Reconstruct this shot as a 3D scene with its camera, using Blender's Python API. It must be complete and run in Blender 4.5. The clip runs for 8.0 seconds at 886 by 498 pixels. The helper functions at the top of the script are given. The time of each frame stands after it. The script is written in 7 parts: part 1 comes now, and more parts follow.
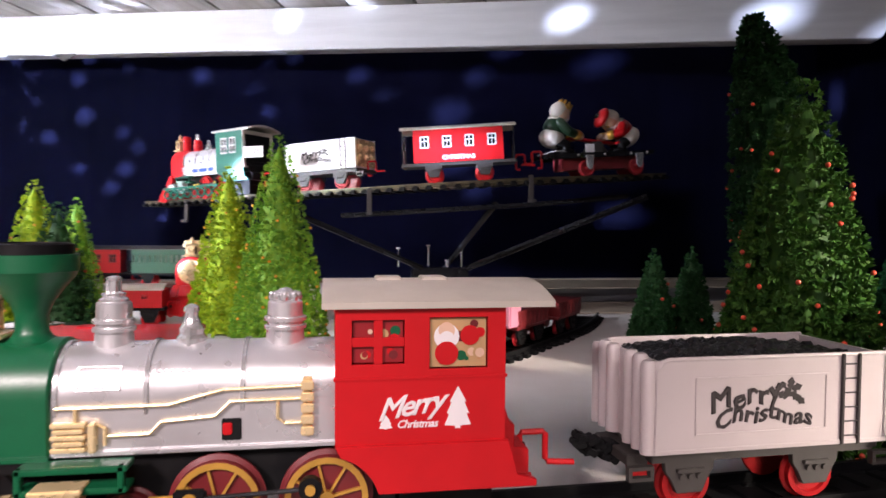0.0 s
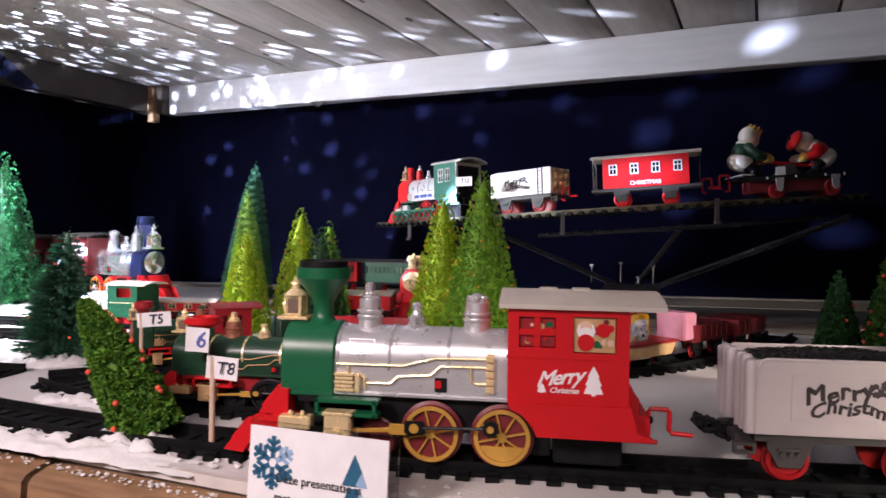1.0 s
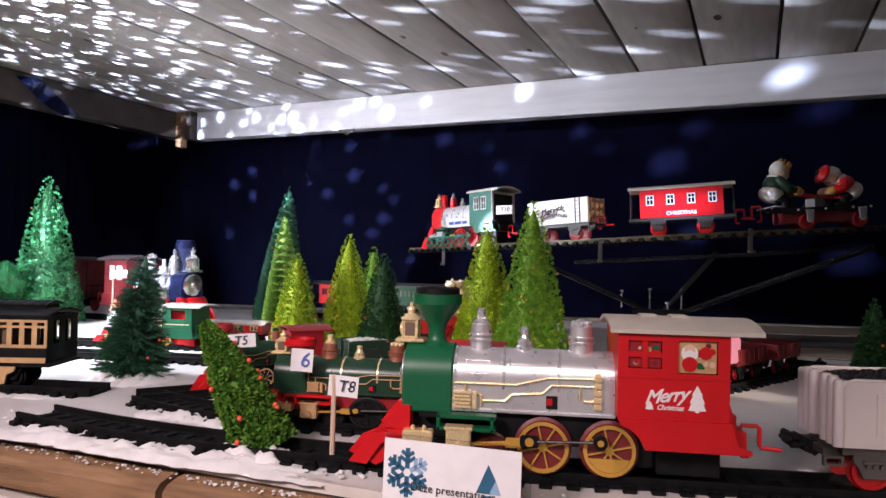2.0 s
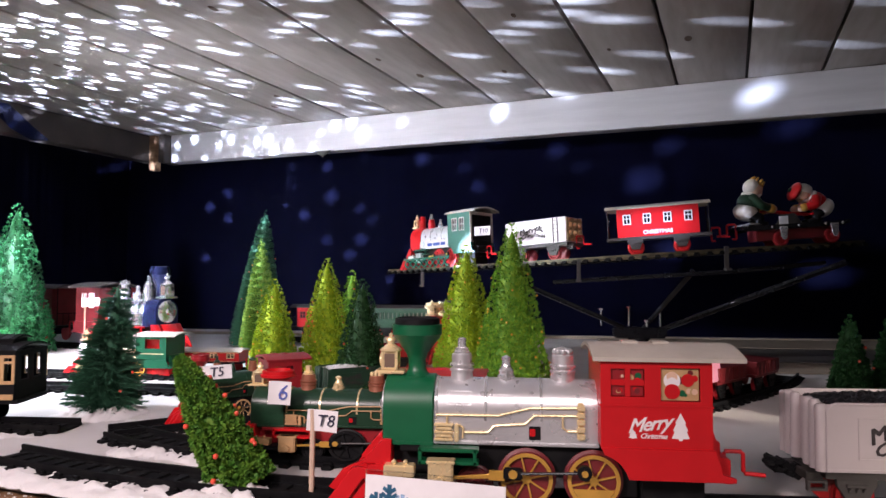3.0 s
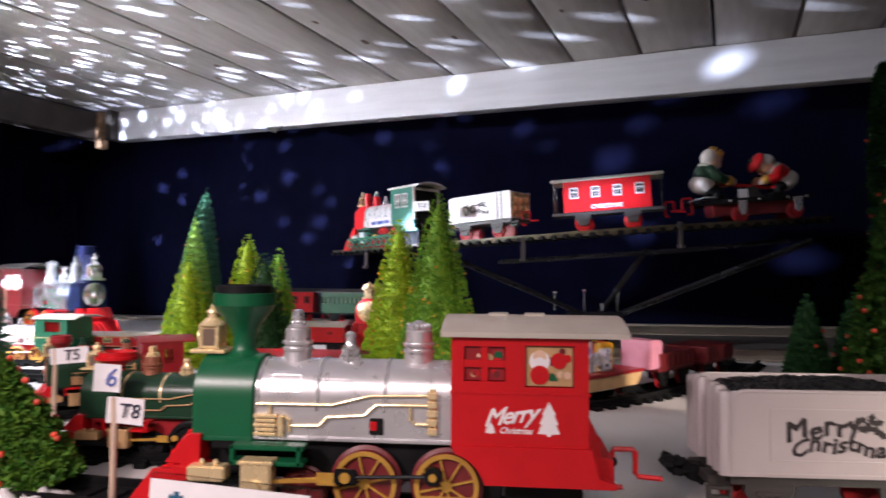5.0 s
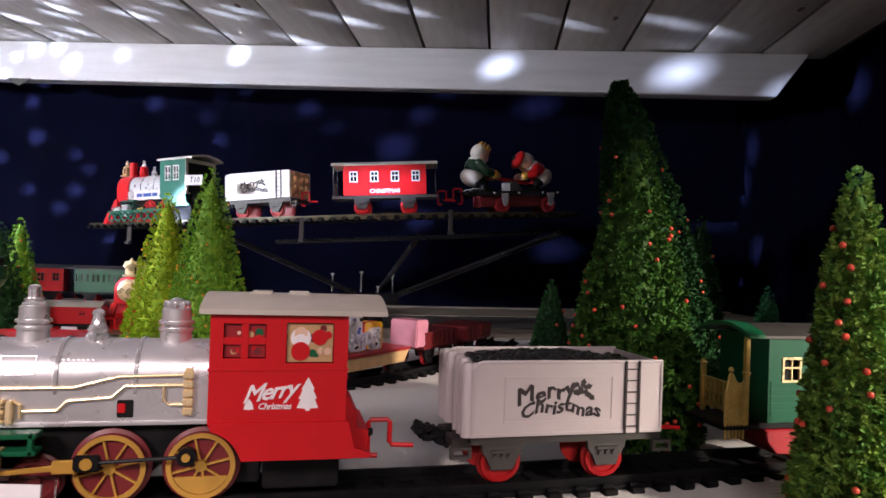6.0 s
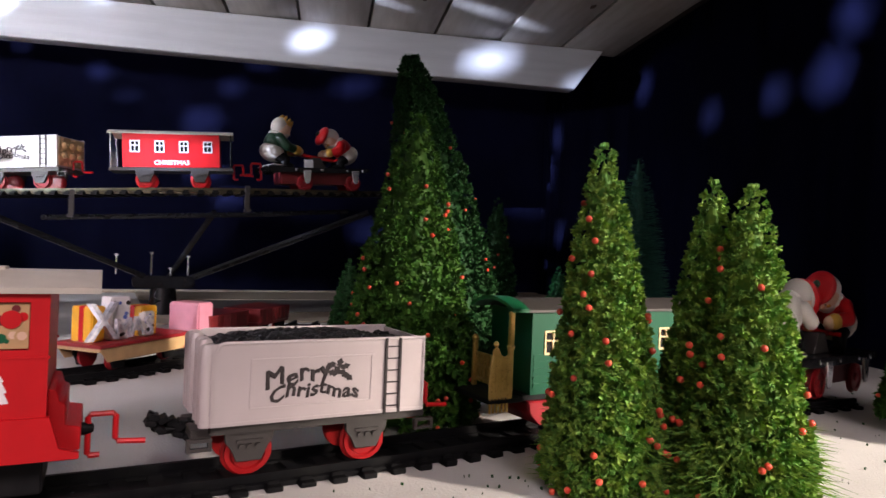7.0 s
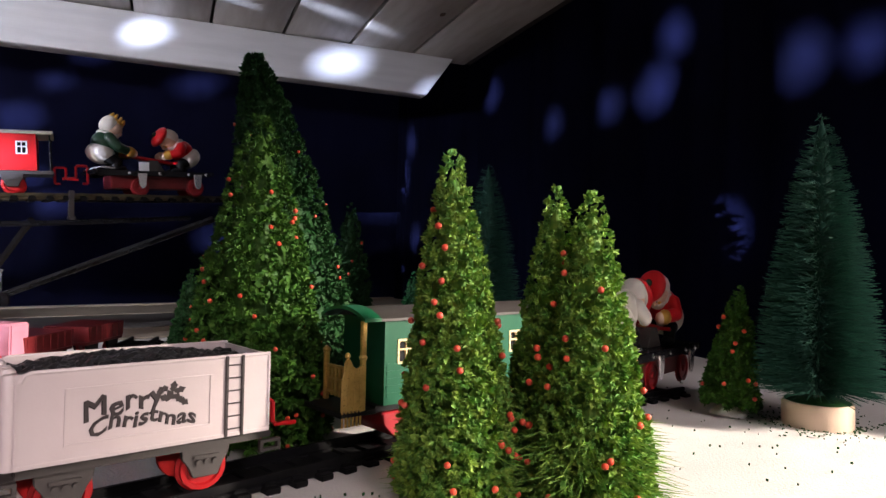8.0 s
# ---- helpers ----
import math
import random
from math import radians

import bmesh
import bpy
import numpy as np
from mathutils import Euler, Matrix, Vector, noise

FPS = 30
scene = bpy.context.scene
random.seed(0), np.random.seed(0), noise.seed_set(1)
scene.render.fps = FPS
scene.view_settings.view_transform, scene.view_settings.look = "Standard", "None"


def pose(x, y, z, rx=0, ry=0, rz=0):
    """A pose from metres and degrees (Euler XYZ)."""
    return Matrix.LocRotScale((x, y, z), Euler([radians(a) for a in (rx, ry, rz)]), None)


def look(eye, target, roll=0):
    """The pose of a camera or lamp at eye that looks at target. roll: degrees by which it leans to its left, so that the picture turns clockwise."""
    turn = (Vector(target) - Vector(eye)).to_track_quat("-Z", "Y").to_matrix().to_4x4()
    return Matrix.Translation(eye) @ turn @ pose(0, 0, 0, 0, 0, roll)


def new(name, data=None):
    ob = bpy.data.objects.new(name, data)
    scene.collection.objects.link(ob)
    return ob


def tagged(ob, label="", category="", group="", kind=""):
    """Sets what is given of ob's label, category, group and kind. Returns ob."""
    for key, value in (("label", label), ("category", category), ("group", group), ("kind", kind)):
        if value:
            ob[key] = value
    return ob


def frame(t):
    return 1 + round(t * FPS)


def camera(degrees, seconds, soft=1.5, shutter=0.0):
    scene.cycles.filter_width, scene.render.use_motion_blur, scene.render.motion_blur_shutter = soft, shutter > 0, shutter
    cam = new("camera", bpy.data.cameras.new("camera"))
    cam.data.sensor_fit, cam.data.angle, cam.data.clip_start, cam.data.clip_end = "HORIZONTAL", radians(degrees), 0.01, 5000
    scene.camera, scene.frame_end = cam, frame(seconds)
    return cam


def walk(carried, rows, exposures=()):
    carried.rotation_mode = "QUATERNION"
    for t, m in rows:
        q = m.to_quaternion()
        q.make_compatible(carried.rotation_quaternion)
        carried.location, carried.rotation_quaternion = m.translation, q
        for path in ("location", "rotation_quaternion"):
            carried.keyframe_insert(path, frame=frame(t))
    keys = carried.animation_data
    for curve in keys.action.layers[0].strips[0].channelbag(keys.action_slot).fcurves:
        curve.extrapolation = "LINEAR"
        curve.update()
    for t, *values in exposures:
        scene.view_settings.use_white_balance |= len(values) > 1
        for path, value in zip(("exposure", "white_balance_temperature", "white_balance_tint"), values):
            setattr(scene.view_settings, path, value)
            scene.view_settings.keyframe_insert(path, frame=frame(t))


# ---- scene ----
cam = camera(67.21, 8.0, shutter=0.2)
PATH = [
    (0, look((-0.0392, 0.0611, 0.1742), (0.1267, 1.0466, 0.1394), 0.48)),
    (0.2, look((-0.0097, 0.0130, 0.1732), (0.0518, 1.0105, 0.1394), 0.26)),
    (0.5, look((0.0153, -0.0437, 0.1663), (-0.0783, 0.9511, 0.1267), 0.37)),
    (0.7, look((0.0177, -0.0729, 0.1767), (-0.1314, 0.9152, 0.1390), 0.43)),
    (1, look((-0.0142, -0.0948, 0.1834), (-0.1599, 0.8944, 0.1668), 0.81)),
    (1.2, look((-0.0476, -0.1159, 0.1814), (-0.1932, 0.8734, 0.1805), 1.11)),
    (1.5, look((-0.0894, -0.1482, 0.1790), (-0.2356, 0.8410, 0.1901), 2.11)),
    (1.7, look((-0.1034, -0.1627, 0.1810), (-0.2464, 0.8269, 0.1960), 1.83)),
    (2.8, look((-0.1059, -0.1532, 0.2021), (-0.2224, 0.8393, 0.2383), -0.04)),
    (3, look((-0.1058, -0.1547, 0.1986), (-0.2105, 0.8388, 0.2423), 0.20)),
    (3.5, look((-0.1201, -0.1618, 0.1965), (-0.2359, 0.8307, 0.2357), -0.22)),
    (4, look((-0.0920, -0.1300, 0.2025), (-0.2838, 0.8503, 0.2494), 0.69)),
    (4.5, look((-0.0245, -0.0733, 0.1848), (-0.2850, 0.8916, 0.2179), 0.19)),
    (5, look((-0.0012, -0.0340, 0.1759), (-0.0990, 0.9608, 0.2064), 0.36)),
    (5.2, look((0.0002, -0.0432, 0.1758), (0.0359, 0.9560, 0.1946), 0.40)),
    (6.3, look((0.0275, -0.0489, 0.1718), (0.2887, 0.9164, 0.1798), 2.43)),
    (6.5, look((0.0443, -0.0482, 0.1692), (0.3588, 0.9011, 0.1740), 2.62)),
    (7, look((0.0725, -0.0352, 0.1674), (0.5281, 0.8550, 0.1658), 2.40)),
    (7.2, look((0.0763, -0.0341, 0.1691), (0.5696, 0.8358, 0.1676), 2.09)),
    (7.5, look((0.0893, -0.0416, 0.1686), (0.6933, 0.7554, 0.1729), 2.39)),
    (7.7, look((0.0937, -0.0358, 0.1726), (0.7101, 0.7516, 0.1802), 1.36)),
    (8, look((0.0854, -0.0257, 0.1704), (0.7185, 0.7483, 0.1820), 1.30)),
]
walk(cam, PATH, [(0.0, 0.68), (0.5, 0.36), (1.0, 0.18), (1.5, 0.08), (3.0, 0.12), (4.5, 0.16), (5.0, 0.16), (6.5, 0.10), (7.0, 0.40), (7.5, 0.70), (8.0, 0.78)])

# ---- world and lights ----
world = bpy.data.worlds.new("night")
scene.world = world
world.use_nodes = True
world.node_tree.nodes["Background"].inputs[0].default_value = (0.35, 0.45, 0.75, 1)
world.node_tree.nodes["Background"].inputs[1].default_value = 0.07


def lamp(name, kind, energy, colour, m, **settings):
    data = bpy.data.lights.new(name, kind)
    data.energy, data.color = energy, colour
    for key, value in settings.items():
        if key == "size":
            data.size = value
        elif key == "radius":
            data.shadow_soft_size = value
        elif key == "cone":
            data.spot_size = radians(value)
        elif key == "blend":
            data.spot_blend = value
    ob = new(name, data)
    ob.matrix_world = m
    return ob


# the hall lamps in front of the stall, behind the viewer
lamp("hall_lamp", "SPOT", 47.0, (1.0, 0.80, 0.83), look((-0.68, -0.45, 0.66), (-0.50, 0.42, 0.0)), radius=0.12, cone=72, blend=0.8)
lamp("hall_lamp_side", "SPOT", 570.0, (1.0, 0.87, 0.76), look((1.95, -1.45, 0.82), (0.70, 0.30, 0.06)), radius=0.10, cone=18, blend=0.7)
# added fill lamp far behind the viewer, unseen; gives plated parts reflections and soft light
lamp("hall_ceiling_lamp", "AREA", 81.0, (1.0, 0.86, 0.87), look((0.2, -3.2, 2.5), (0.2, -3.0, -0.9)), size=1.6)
# the flood lamp at the stall's side, behind the trees
lamp("flood_lamp", "SPOT", 102.0, (0.86, 0.88, 1.0), look((-1.38, 0.72, 0.42), (-0.80, 1.42, 0.04)), radius=0.03, cone=108, blend=0.8)
# the snow projector's bulb, inside its perforated drum
PROJ = Vector((-1.6, 0.85, 0.12))
lamp("projector_bulb", "POINT", 1220.0, (0.60, 0.70, 1.0), pose(*PROJ), radius=0.0006)

# ---- materials ----


def material(name, colour, rough=0.4, metal=0.0, second=None, scale=60.0, mix=0.35, bump=0.0, fine=900.0, coat=0.0, random_tint=0.0, island=False, stretch=None, spec=0.5, sheen=0.0):
    """A surface with a broad blotch and a fine grain over its base colour, and a fine relief."""
    m = bpy.data.materials.new(name)
    m.use_nodes = True
    n, k = m.node_tree.nodes, m.node_tree.links
    b = n["Principled BSDF"]
    b.inputs["Metallic"].default_value = metal
    b.inputs["Coat Weight"].default_value = coat
    b.inputs["Specular IOR Level"].default_value = spec
    b.inputs["Sheen Weight"].default_value = sheen
    tc = n.new("ShaderNodeTexCoord")
    mp = n.new("ShaderNodeMapping")
    k.new(tc.outputs["Object"], mp.inputs[0])
    if stretch:
        mp.inputs["Scale"].default_value = stretch
    broad = n.new("ShaderNodeTexNoise")
    broad.inputs["Scale"].default_value, broad.inputs["Detail"].default_value = scale, 4.0
    grain = n.new("ShaderNodeTexNoise")
    grain.inputs["Scale"].default_value, grain.inputs["Detail"].default_value = fine, 2.0
    k.new(mp.outputs[0], broad.inputs["Vector"])
    k.new(mp.outputs[0], grain.inputs["Vector"])
    second = second or tuple(c * 0.72 for c in colour)
    ramp = n.new("ShaderNodeMapRange")
    ramp.inputs["From Min"].default_value, ramp.inputs["From Max"].default_value = 0.38, 0.68
    ramp.inputs["To Max"].default_value = mix * 2
    k.new(broad.outputs["Fac"], ramp.inputs["Value"])
    mx = n.new("ShaderNodeMix")
    mx.data_type = "RGBA"
    mx.inputs["A"].default_value, mx.inputs["B"].default_value = (*colour, 1), (*second, 1)
    k.new(ramp.outputs[0], mx.inputs["Factor"])
    out = mx.outputs["Result"]
    if random_tint:
        src = n.new("ShaderNodeNewGeometry").outputs["Random Per Island"] if island else n.new("ShaderNodeObjectInfo").outputs["Random"]
        hsv = n.new("ShaderNodeHueSaturation")
        r = n.new("ShaderNodeMapRange")
        r.inputs["To Min"].default_value, r.inputs["To Max"].default_value = 1 - random_tint, 1 + random_tint
        k.new(src, r.inputs["Value"])
        k.new(r.outputs[0], hsv.inputs["Value"])
        k.new(out, hsv.inputs["Color"])
        out = hsv.outputs["Color"]
    k.new(out, b.inputs["Base Color"])
    rr = n.new("ShaderNodeMapRange")
    rr.inputs["To Min"].default_value, rr.inputs["To Max"].default_value = max(rough - 0.1, 0.03), min(rough + 0.12, 1)
    k.new(grain.outputs["Fac"], rr.inputs["Value"])
    k.new(rr.outputs[0], b.inputs["Roughness"])
    if bump:
        bp = n.new("ShaderNodeBump")
        bp.inputs["Strength"].default_value, bp.inputs["Distance"].default_value = bump, 0.001
        k.new(grain.outputs["Fac"], bp.inputs["Height"])
        k.new(bp.outputs[0], b.inputs["Normal"])
    return m


RED = material("red_plastic", (0.56, 0.008, 0.013), 0.36, mix=0.2, second=(0.46, 0.006, 0.010), bump=0.03, spec=0.35)
WHEEL_RED = material("wheel_red_plastic", (0.34, 0.008, 0.010), 0.4, mix=0.3, second=(0.24, 0.006, 0.008), bump=0.05, spec=0.3)
DARK_RED = material("dark_red_plastic", (0.30, 0.012, 0.018), 0.38, mix=0.3, bump=0.05)
MAROON = material("maroon_plastic", (0.16, 0.015, 0.018), 0.4, mix=0.3, bump=0.05)
GREEN = material("green_plastic", (0.005, 0.105, 0.04), 0.33, mix=0.2, bump=0.03)
DARK_GREEN = material("dark_green_plastic", (0.012, 0.045, 0.022), 0.3, mix=0.3, bump=0.04)
COACH_GREEN = material("coach_green_plastic", (0.014, 0.075, 0.036), 0.4, mix=0.3)
TEAL = material("teal_plastic", (0.008, 0.13, 0.085), 0.35, mix=0.2)
MID_GREEN = material("mid_green_plastic", (0.002, 0.075, 0.034), 0.42, mix=0.2, spec=0.3)
TRACK = material("black_track_plastic", (0.005, 0.005, 0.006), 0.6, mix=0.4, second=(0.011, 0.011, 0.011), bump=0.08, spec=0.1)
BLACK = material("black_plastic", (0.006, 0.006, 0.007), 0.5, mix=0.4, second=(0.012, 0.012, 0.012), bump=0.06, spec=0.13)
GREY = material("grey_plastic", (0.048, 0.042, 0.039), 0.5, mix=0.3, bump=0.05)
NAVY = material("navy_metallic_plastic", (0.03, 0.04, 0.13), 0.16, 0.6, mix=0.2, coat=0.3)
CREAM = material("cream_roof_plastic", (0.55, 0.50, 0.43), 0.45, mix=0.25, second=(0.45, 0.41, 0.35), bump=0.04)
WHITE = material("white_plastic", (0.78, 0.74, 0.73), 0.36, mix=0.15, bump=0.03)
PINK_WHITE = material("pinkish_white_plastic", (0.52, 0.455, 0.455), 0.34, mix=0.2, second=(0.47, 0.41, 0.41), bump=0.03)
SILVER = material("silver_plated_plastic", (0.80, 0.79, 0.80), 0.29, 0.7, second=(0.68, 0.68, 0.70), scale=40, mix=0.3, fine=70)
POLISHED = material("polished_silver_plating", (0.80, 0.81, 0.85), 0.17, 0.85, second=(0.66, 0.67, 0.72), scale=40, mix=0.3, fine=70)
CHROME = material("chrome_plating", (0.84, 0.84, 0.85), 0.16, 0.75, mix=0.1, fine=70)
GOLD = material("gold_plating", (0.92, 0.74, 0.42), 0.26, 0.45, second=(0.84, 0.64, 0.34), mix=0.2, fine=70)
GATE_GOLD = material("old_gold_plating", (0.70, 0.47, 0.15), 0.3, 0.6, second=(0.50, 0.31, 0.08), scale=120, mix=0.4)
GOLD_PAINT = material("gold_paint", (0.75, 0.42, 0.08), 0.35, 0.5, mix=0.3)
TAN = material("tan_plastic", (0.55, 0.34, 0.16), 0.5, mix=0.3)
COPPER = material("copper_plastic", (0.38, 0.15, 0.09), 0.35, 0.4, mix=0.3)
SPECKLED = material("speckled_white_plastic", (0.78, 0.76, 0.80), 0.4, second=(0.22, 0.22, 0.32), scale=220, mix=0.35)
PALE_PRINT = material("white_print", (0.85, 0.80, 0.80), 0.5, mix=0.1)
BLACK_PRINT = material("black_print", (0.03, 0.022, 0.022), 0.5, mix=0.2)
PAPER = material("white_paper", (0.80, 0.78, 0.78), 0.75, mix=0.12, bump=0.05)
INK = material("marker_ink", (0.02, 0.02, 0.05), 0.5, mix=0.2)
BLUE_INK = material("blue_ink", (0.10, 0.14, 0.45), 0.6, mix=0.3)
PETROL = material("petrol_blue_print", (0.015, 0.09, 0.17), 0.5, second=(0.02, 0.13, 0.22), mix=0.4)
PALE_BLUE = material("pale_blue_print", (0.28, 0.42, 0.60), 0.5, mix=0.2)
OLD_BRASS = material("old_brass_track", (0.12, 0.10, 0.055), 0.38, 0.5, second=(0.045, 0.038, 0.022), scale=40, mix=0.5)
COAL = material("coal", (0.006, 0.006, 0.007), 0.3, mix=0.5, second=(0.016, 0.016, 0.018), bump=0.4, fine=500, spec=0.35)
SNOW = material("snow_cotton", (0.61, 0.585, 0.565), 0.9, second=(0.51, 0.485, 0.465), scale=9, mix=0.3, bump=0.6, fine=420)
FLUFF = material("artificial_snow", (0.74, 0.72, 0.71), 0.95, scale=60, mix=0.15, bump=0.7, fine=700)
BOARD = material("white_board_edge", (0.62, 0.57, 0.52), 0.7, scale=20, mix=0.4, bump=0.2)
WOOD = material("rough_brown_timber", (0.30, 0.17, 0.085), 0.72, second=(0.16, 0.085, 0.04), scale=10, mix=0.5, bump=0.5, fine=160, stretch=(1.2, 9, 9))
PALE_WOOD = material("pale_birch_wood", (0.62, 0.47, 0.36), 0.6, second=(0.54, 0.38, 0.27), scale=30, mix=0.4, bump=0.2, stretch=(1, 1, 0.2))
PLANK = material("weathered_grey_plank", (0.54, 0.50, 0.46), 0.75, second=(0.40, 0.355, 0.31), scale=6, mix=0.35, bump=0.4, fine=90, random_tint=0.14, stretch=(7, 1.0, 7))
KNOT = material("dark_wood_knot", (0.14, 0.09, 0.06), 0.7, mix=0.4)
BEAM = material("white_painted_beam", (0.70, 0.68, 0.69), 0.6, second=(0.58, 0.56, 0.57), scale=8, mix=0.35, bump=0.25, fine=150, stretch=(0.6, 6, 6))
DARK_WOOD = material("dark_stained_timber", (0.06, 0.045, 0.035), 0.7, scale=14, mix=0.5, bump=0.4, fine=200)
CLOTH = material("navy_velvet_cloth", (0.0050, 0.0058, 0.028), 0.9, second=(0.0036, 0.0042, 0.019), scale=5, mix=0.5, bump=0.3, fine=900, spec=0.1)
TABLE_GREY = material("grey_table_board", (0.13, 0.12, 0.11), 0.35, scale=12, mix=0.4, bump=0.1)
TABLE_TAN = material("tan_table_board", (0.40, 0.33, 0.25), 0.55, scale=12, mix=0.4, bump=0.1)
METAL = material("dark_steel", (0.020, 0.020, 0.023), 0.22, 0.4, mix=0.3)
BERRY = material("red_berry", (0.78, 0.085, 0.045), 0.35, mix=0.2, coat=0.3, random_tint=0.2)
GOLD_BERRY = material("gold_berry", (0.75, 0.30, 0.02), 0.3, mix=0.2, coat=0.3, random_tint=0.2)
SKIN = material("painted_cream", (0.75, 0.50, 0.36), 0.45, mix=0.2)
WOOL = material("painted_white", (0.75, 0.70, 0.64), 0.5, mix=0.2)
ORANGE = material("orange_yellow_plastic", (0.85, 0.42, 0.02), 0.4, mix=0.2)
PINK = material("pink_plastic", (0.55, 0.22, 0.30), 0.4, mix=0.2)
BLUE = material("blue_plastic", (0.01, 0.06, 0.35), 0.4, mix=0.2)
HALL = material("pale_hall_paint", (0.40, 0.39, 0.38), 0.9, scale=2, mix=0.4)
GLASS = bpy.data.materials.new("clear_acrylic")
GLASS.use_nodes = True
GLASS.node_tree.nodes["Principled BSDF"].inputs["Transmission Weight"].default_value = 1.0
GLASS.node_tree.nodes["Principled BSDF"].inputs["Roughness"].default_value = 0.03
GLASS.node_tree.nodes["Principled BSDF"].inputs["IOR"].default_value = 1.3


def needles(name, colour, second, mix=0.4, tint=0.28):
    return material(name, colour, 0.55, second=second, scale=140, mix=mix, random_tint=tint, island=True, spec=0.15)


LEAF = needles("green_sisal", (0.055, 0.16, 0.022), (0.15, 0.27, 0.03))
# green lifted in the colour itself, in place of more light on the front trees
LEAF_BRIGHT = needles("bright_green_sisal", (0.105, 0.25, 0.05), (0.32, 0.44, 0.075))
# green lowered in the colour, for the dimmer light on the large tree
LEAF_DEEP = needles("deep_green_sisal", (0.03, 0.095, 0.016), (0.07, 0.15, 0.02))
LEAF_PINE = needles("blue_pine_bristle", (0.028, 0.095, 0.055), (0.05, 0.14, 0.08))
LEAF_DARK = needles("dark_green_sisal", (0.014, 0.058, 0.018), (0.028, 0.08, 0.022))
LEAF_LIME = needles("lime_green_sisal", (0.19, 0.33, 0.014), (0.46, 0.50, 0.02), mix=0.35, tint=0.2)
LEAF_MID = needles("mid_green_sisal", (0.10, 0.26, 0.025), (0.28, 0.42, 0.03), mix=0.35, tint=0.2)
LEAF_EMERALD = material("emerald_green_bristle", (0.012, 0.11, 0.034), 0.42, second=(0.06, 0.29, 0.11), scale=55, mix=0.5, random_tint=0.5, island=True, spec=0.4)
LEAF_BLUE = needles("blue_green_bristle", (0.026, 0.090, 0.066), (0.045, 0.13, 0.09))

# ---- building helpers ----


def ring_faces(bm, rings, close=True):
    n = len(rings[0])
    for a, b in zip(rings, rings[1:]):
        for i in range(n if close else n - 1):
            j = (i + 1) % n
            bm.faces.new((a[i], a[j], b[j], b[i]))


def frame_of(axis):
    axis = Vector(axis).normalized()
    side = axis.cross(Vector((0, 0, 1)) if abs(axis.z) < 0.9 else Vector((0, 1, 0))).normalized()
    return side, axis.cross(side)


def lathe(bm, base, axis, profile, seg=20):
    """A turned form: profile rows are radius and height along the axis from base."""
    base, axis = Vector(base), Vector(axis).normalized()
    s, u = frame_of(axis)
    rings = []
    for r, h in profile:
        r = max(r, 1e-5)
        rings.append([bm.verts.new(base + axis * h + (s * math.cos(a) + u * math.sin(a)) * r) for a in (2 * math.pi * i / seg for i in range(seg))])
    ring_faces(bm, rings)
    bm.faces.new(rings[0][::-1])
    bm.faces.new(rings[-1])


def cyl(bm, p, q, r, r2=None, seg=20):
    d = Vector(q) - Vector(p)
    lathe(bm, p, d, [(r, 0), (r if r2 is None else r2, d.length)], seg)


def tube(bm, pts, r, seg=8):
    pts = [Vector(p) for p in pts]
    rings = []
    for i, p in enumerate(pts):
        d = pts[min(i + 1, len(pts) - 1)] - pts[max(i - 1, 0)]
        s, u = frame_of(d)
        rings.append([bm.verts.new(p + (s * math.cos(a) + u * math.sin(a)) * r) for a in (2 * math.pi * k / seg for k in range(seg))])
    ring_faces(bm, rings)
    bm.faces.new(rings[0][::-1])
    bm.faces.new(rings[-1])


def box(bm, x0, x1, y0, y1, z0, z1, bev=0.0006, m=None):
    t = bmesh.new()
    bmesh.ops.create_cube(t, size=1, matrix=Matrix.LocRotScale(((x0 + x1) / 2, (y0 + y1) / 2, (z0 + z1) / 2), None, (x1 - x0, y1 - y0, z1 - z0)))
    if bev:
        bmesh.ops.bevel(t, geom=t.edges[:], offset=min(bev, 0.45 * min(x1 - x0, y1 - y0, z1 - z0)), segments=2, affect="EDGES")
    merge(bm, t, m)


def merge(bm, t, m=None):
    if m is not None:
        t.transform(m)
    made = {v: bm.verts.new(v.co) for v in t.verts}
    for f in t.faces:
        bm.faces.new([made[v] for v in f.verts]).material_index = f.material_index
    t.free()


def slab(bm, outline, y0, y1, bev=0.0):
    """A plate: an outline of (x, z) points, from y0 to y1."""
    t = bmesh.new()
    a = [t.verts.new((x, y0, z)) for x, z in outline]
    b = [t.verts.new((x, y1, z)) for x, z in outline]
    ring_faces(t, [a, b])
    t.faces.new(a[::-1])
    t.faces.new(b)
    bmesh.ops.recalc_face_normals(t, faces=t.faces[:])
    if bev:
        bmesh.ops.bevel(t, geom=t.edges[:], offset=bev, segments=1, affect="EDGES")
    merge(bm, t)


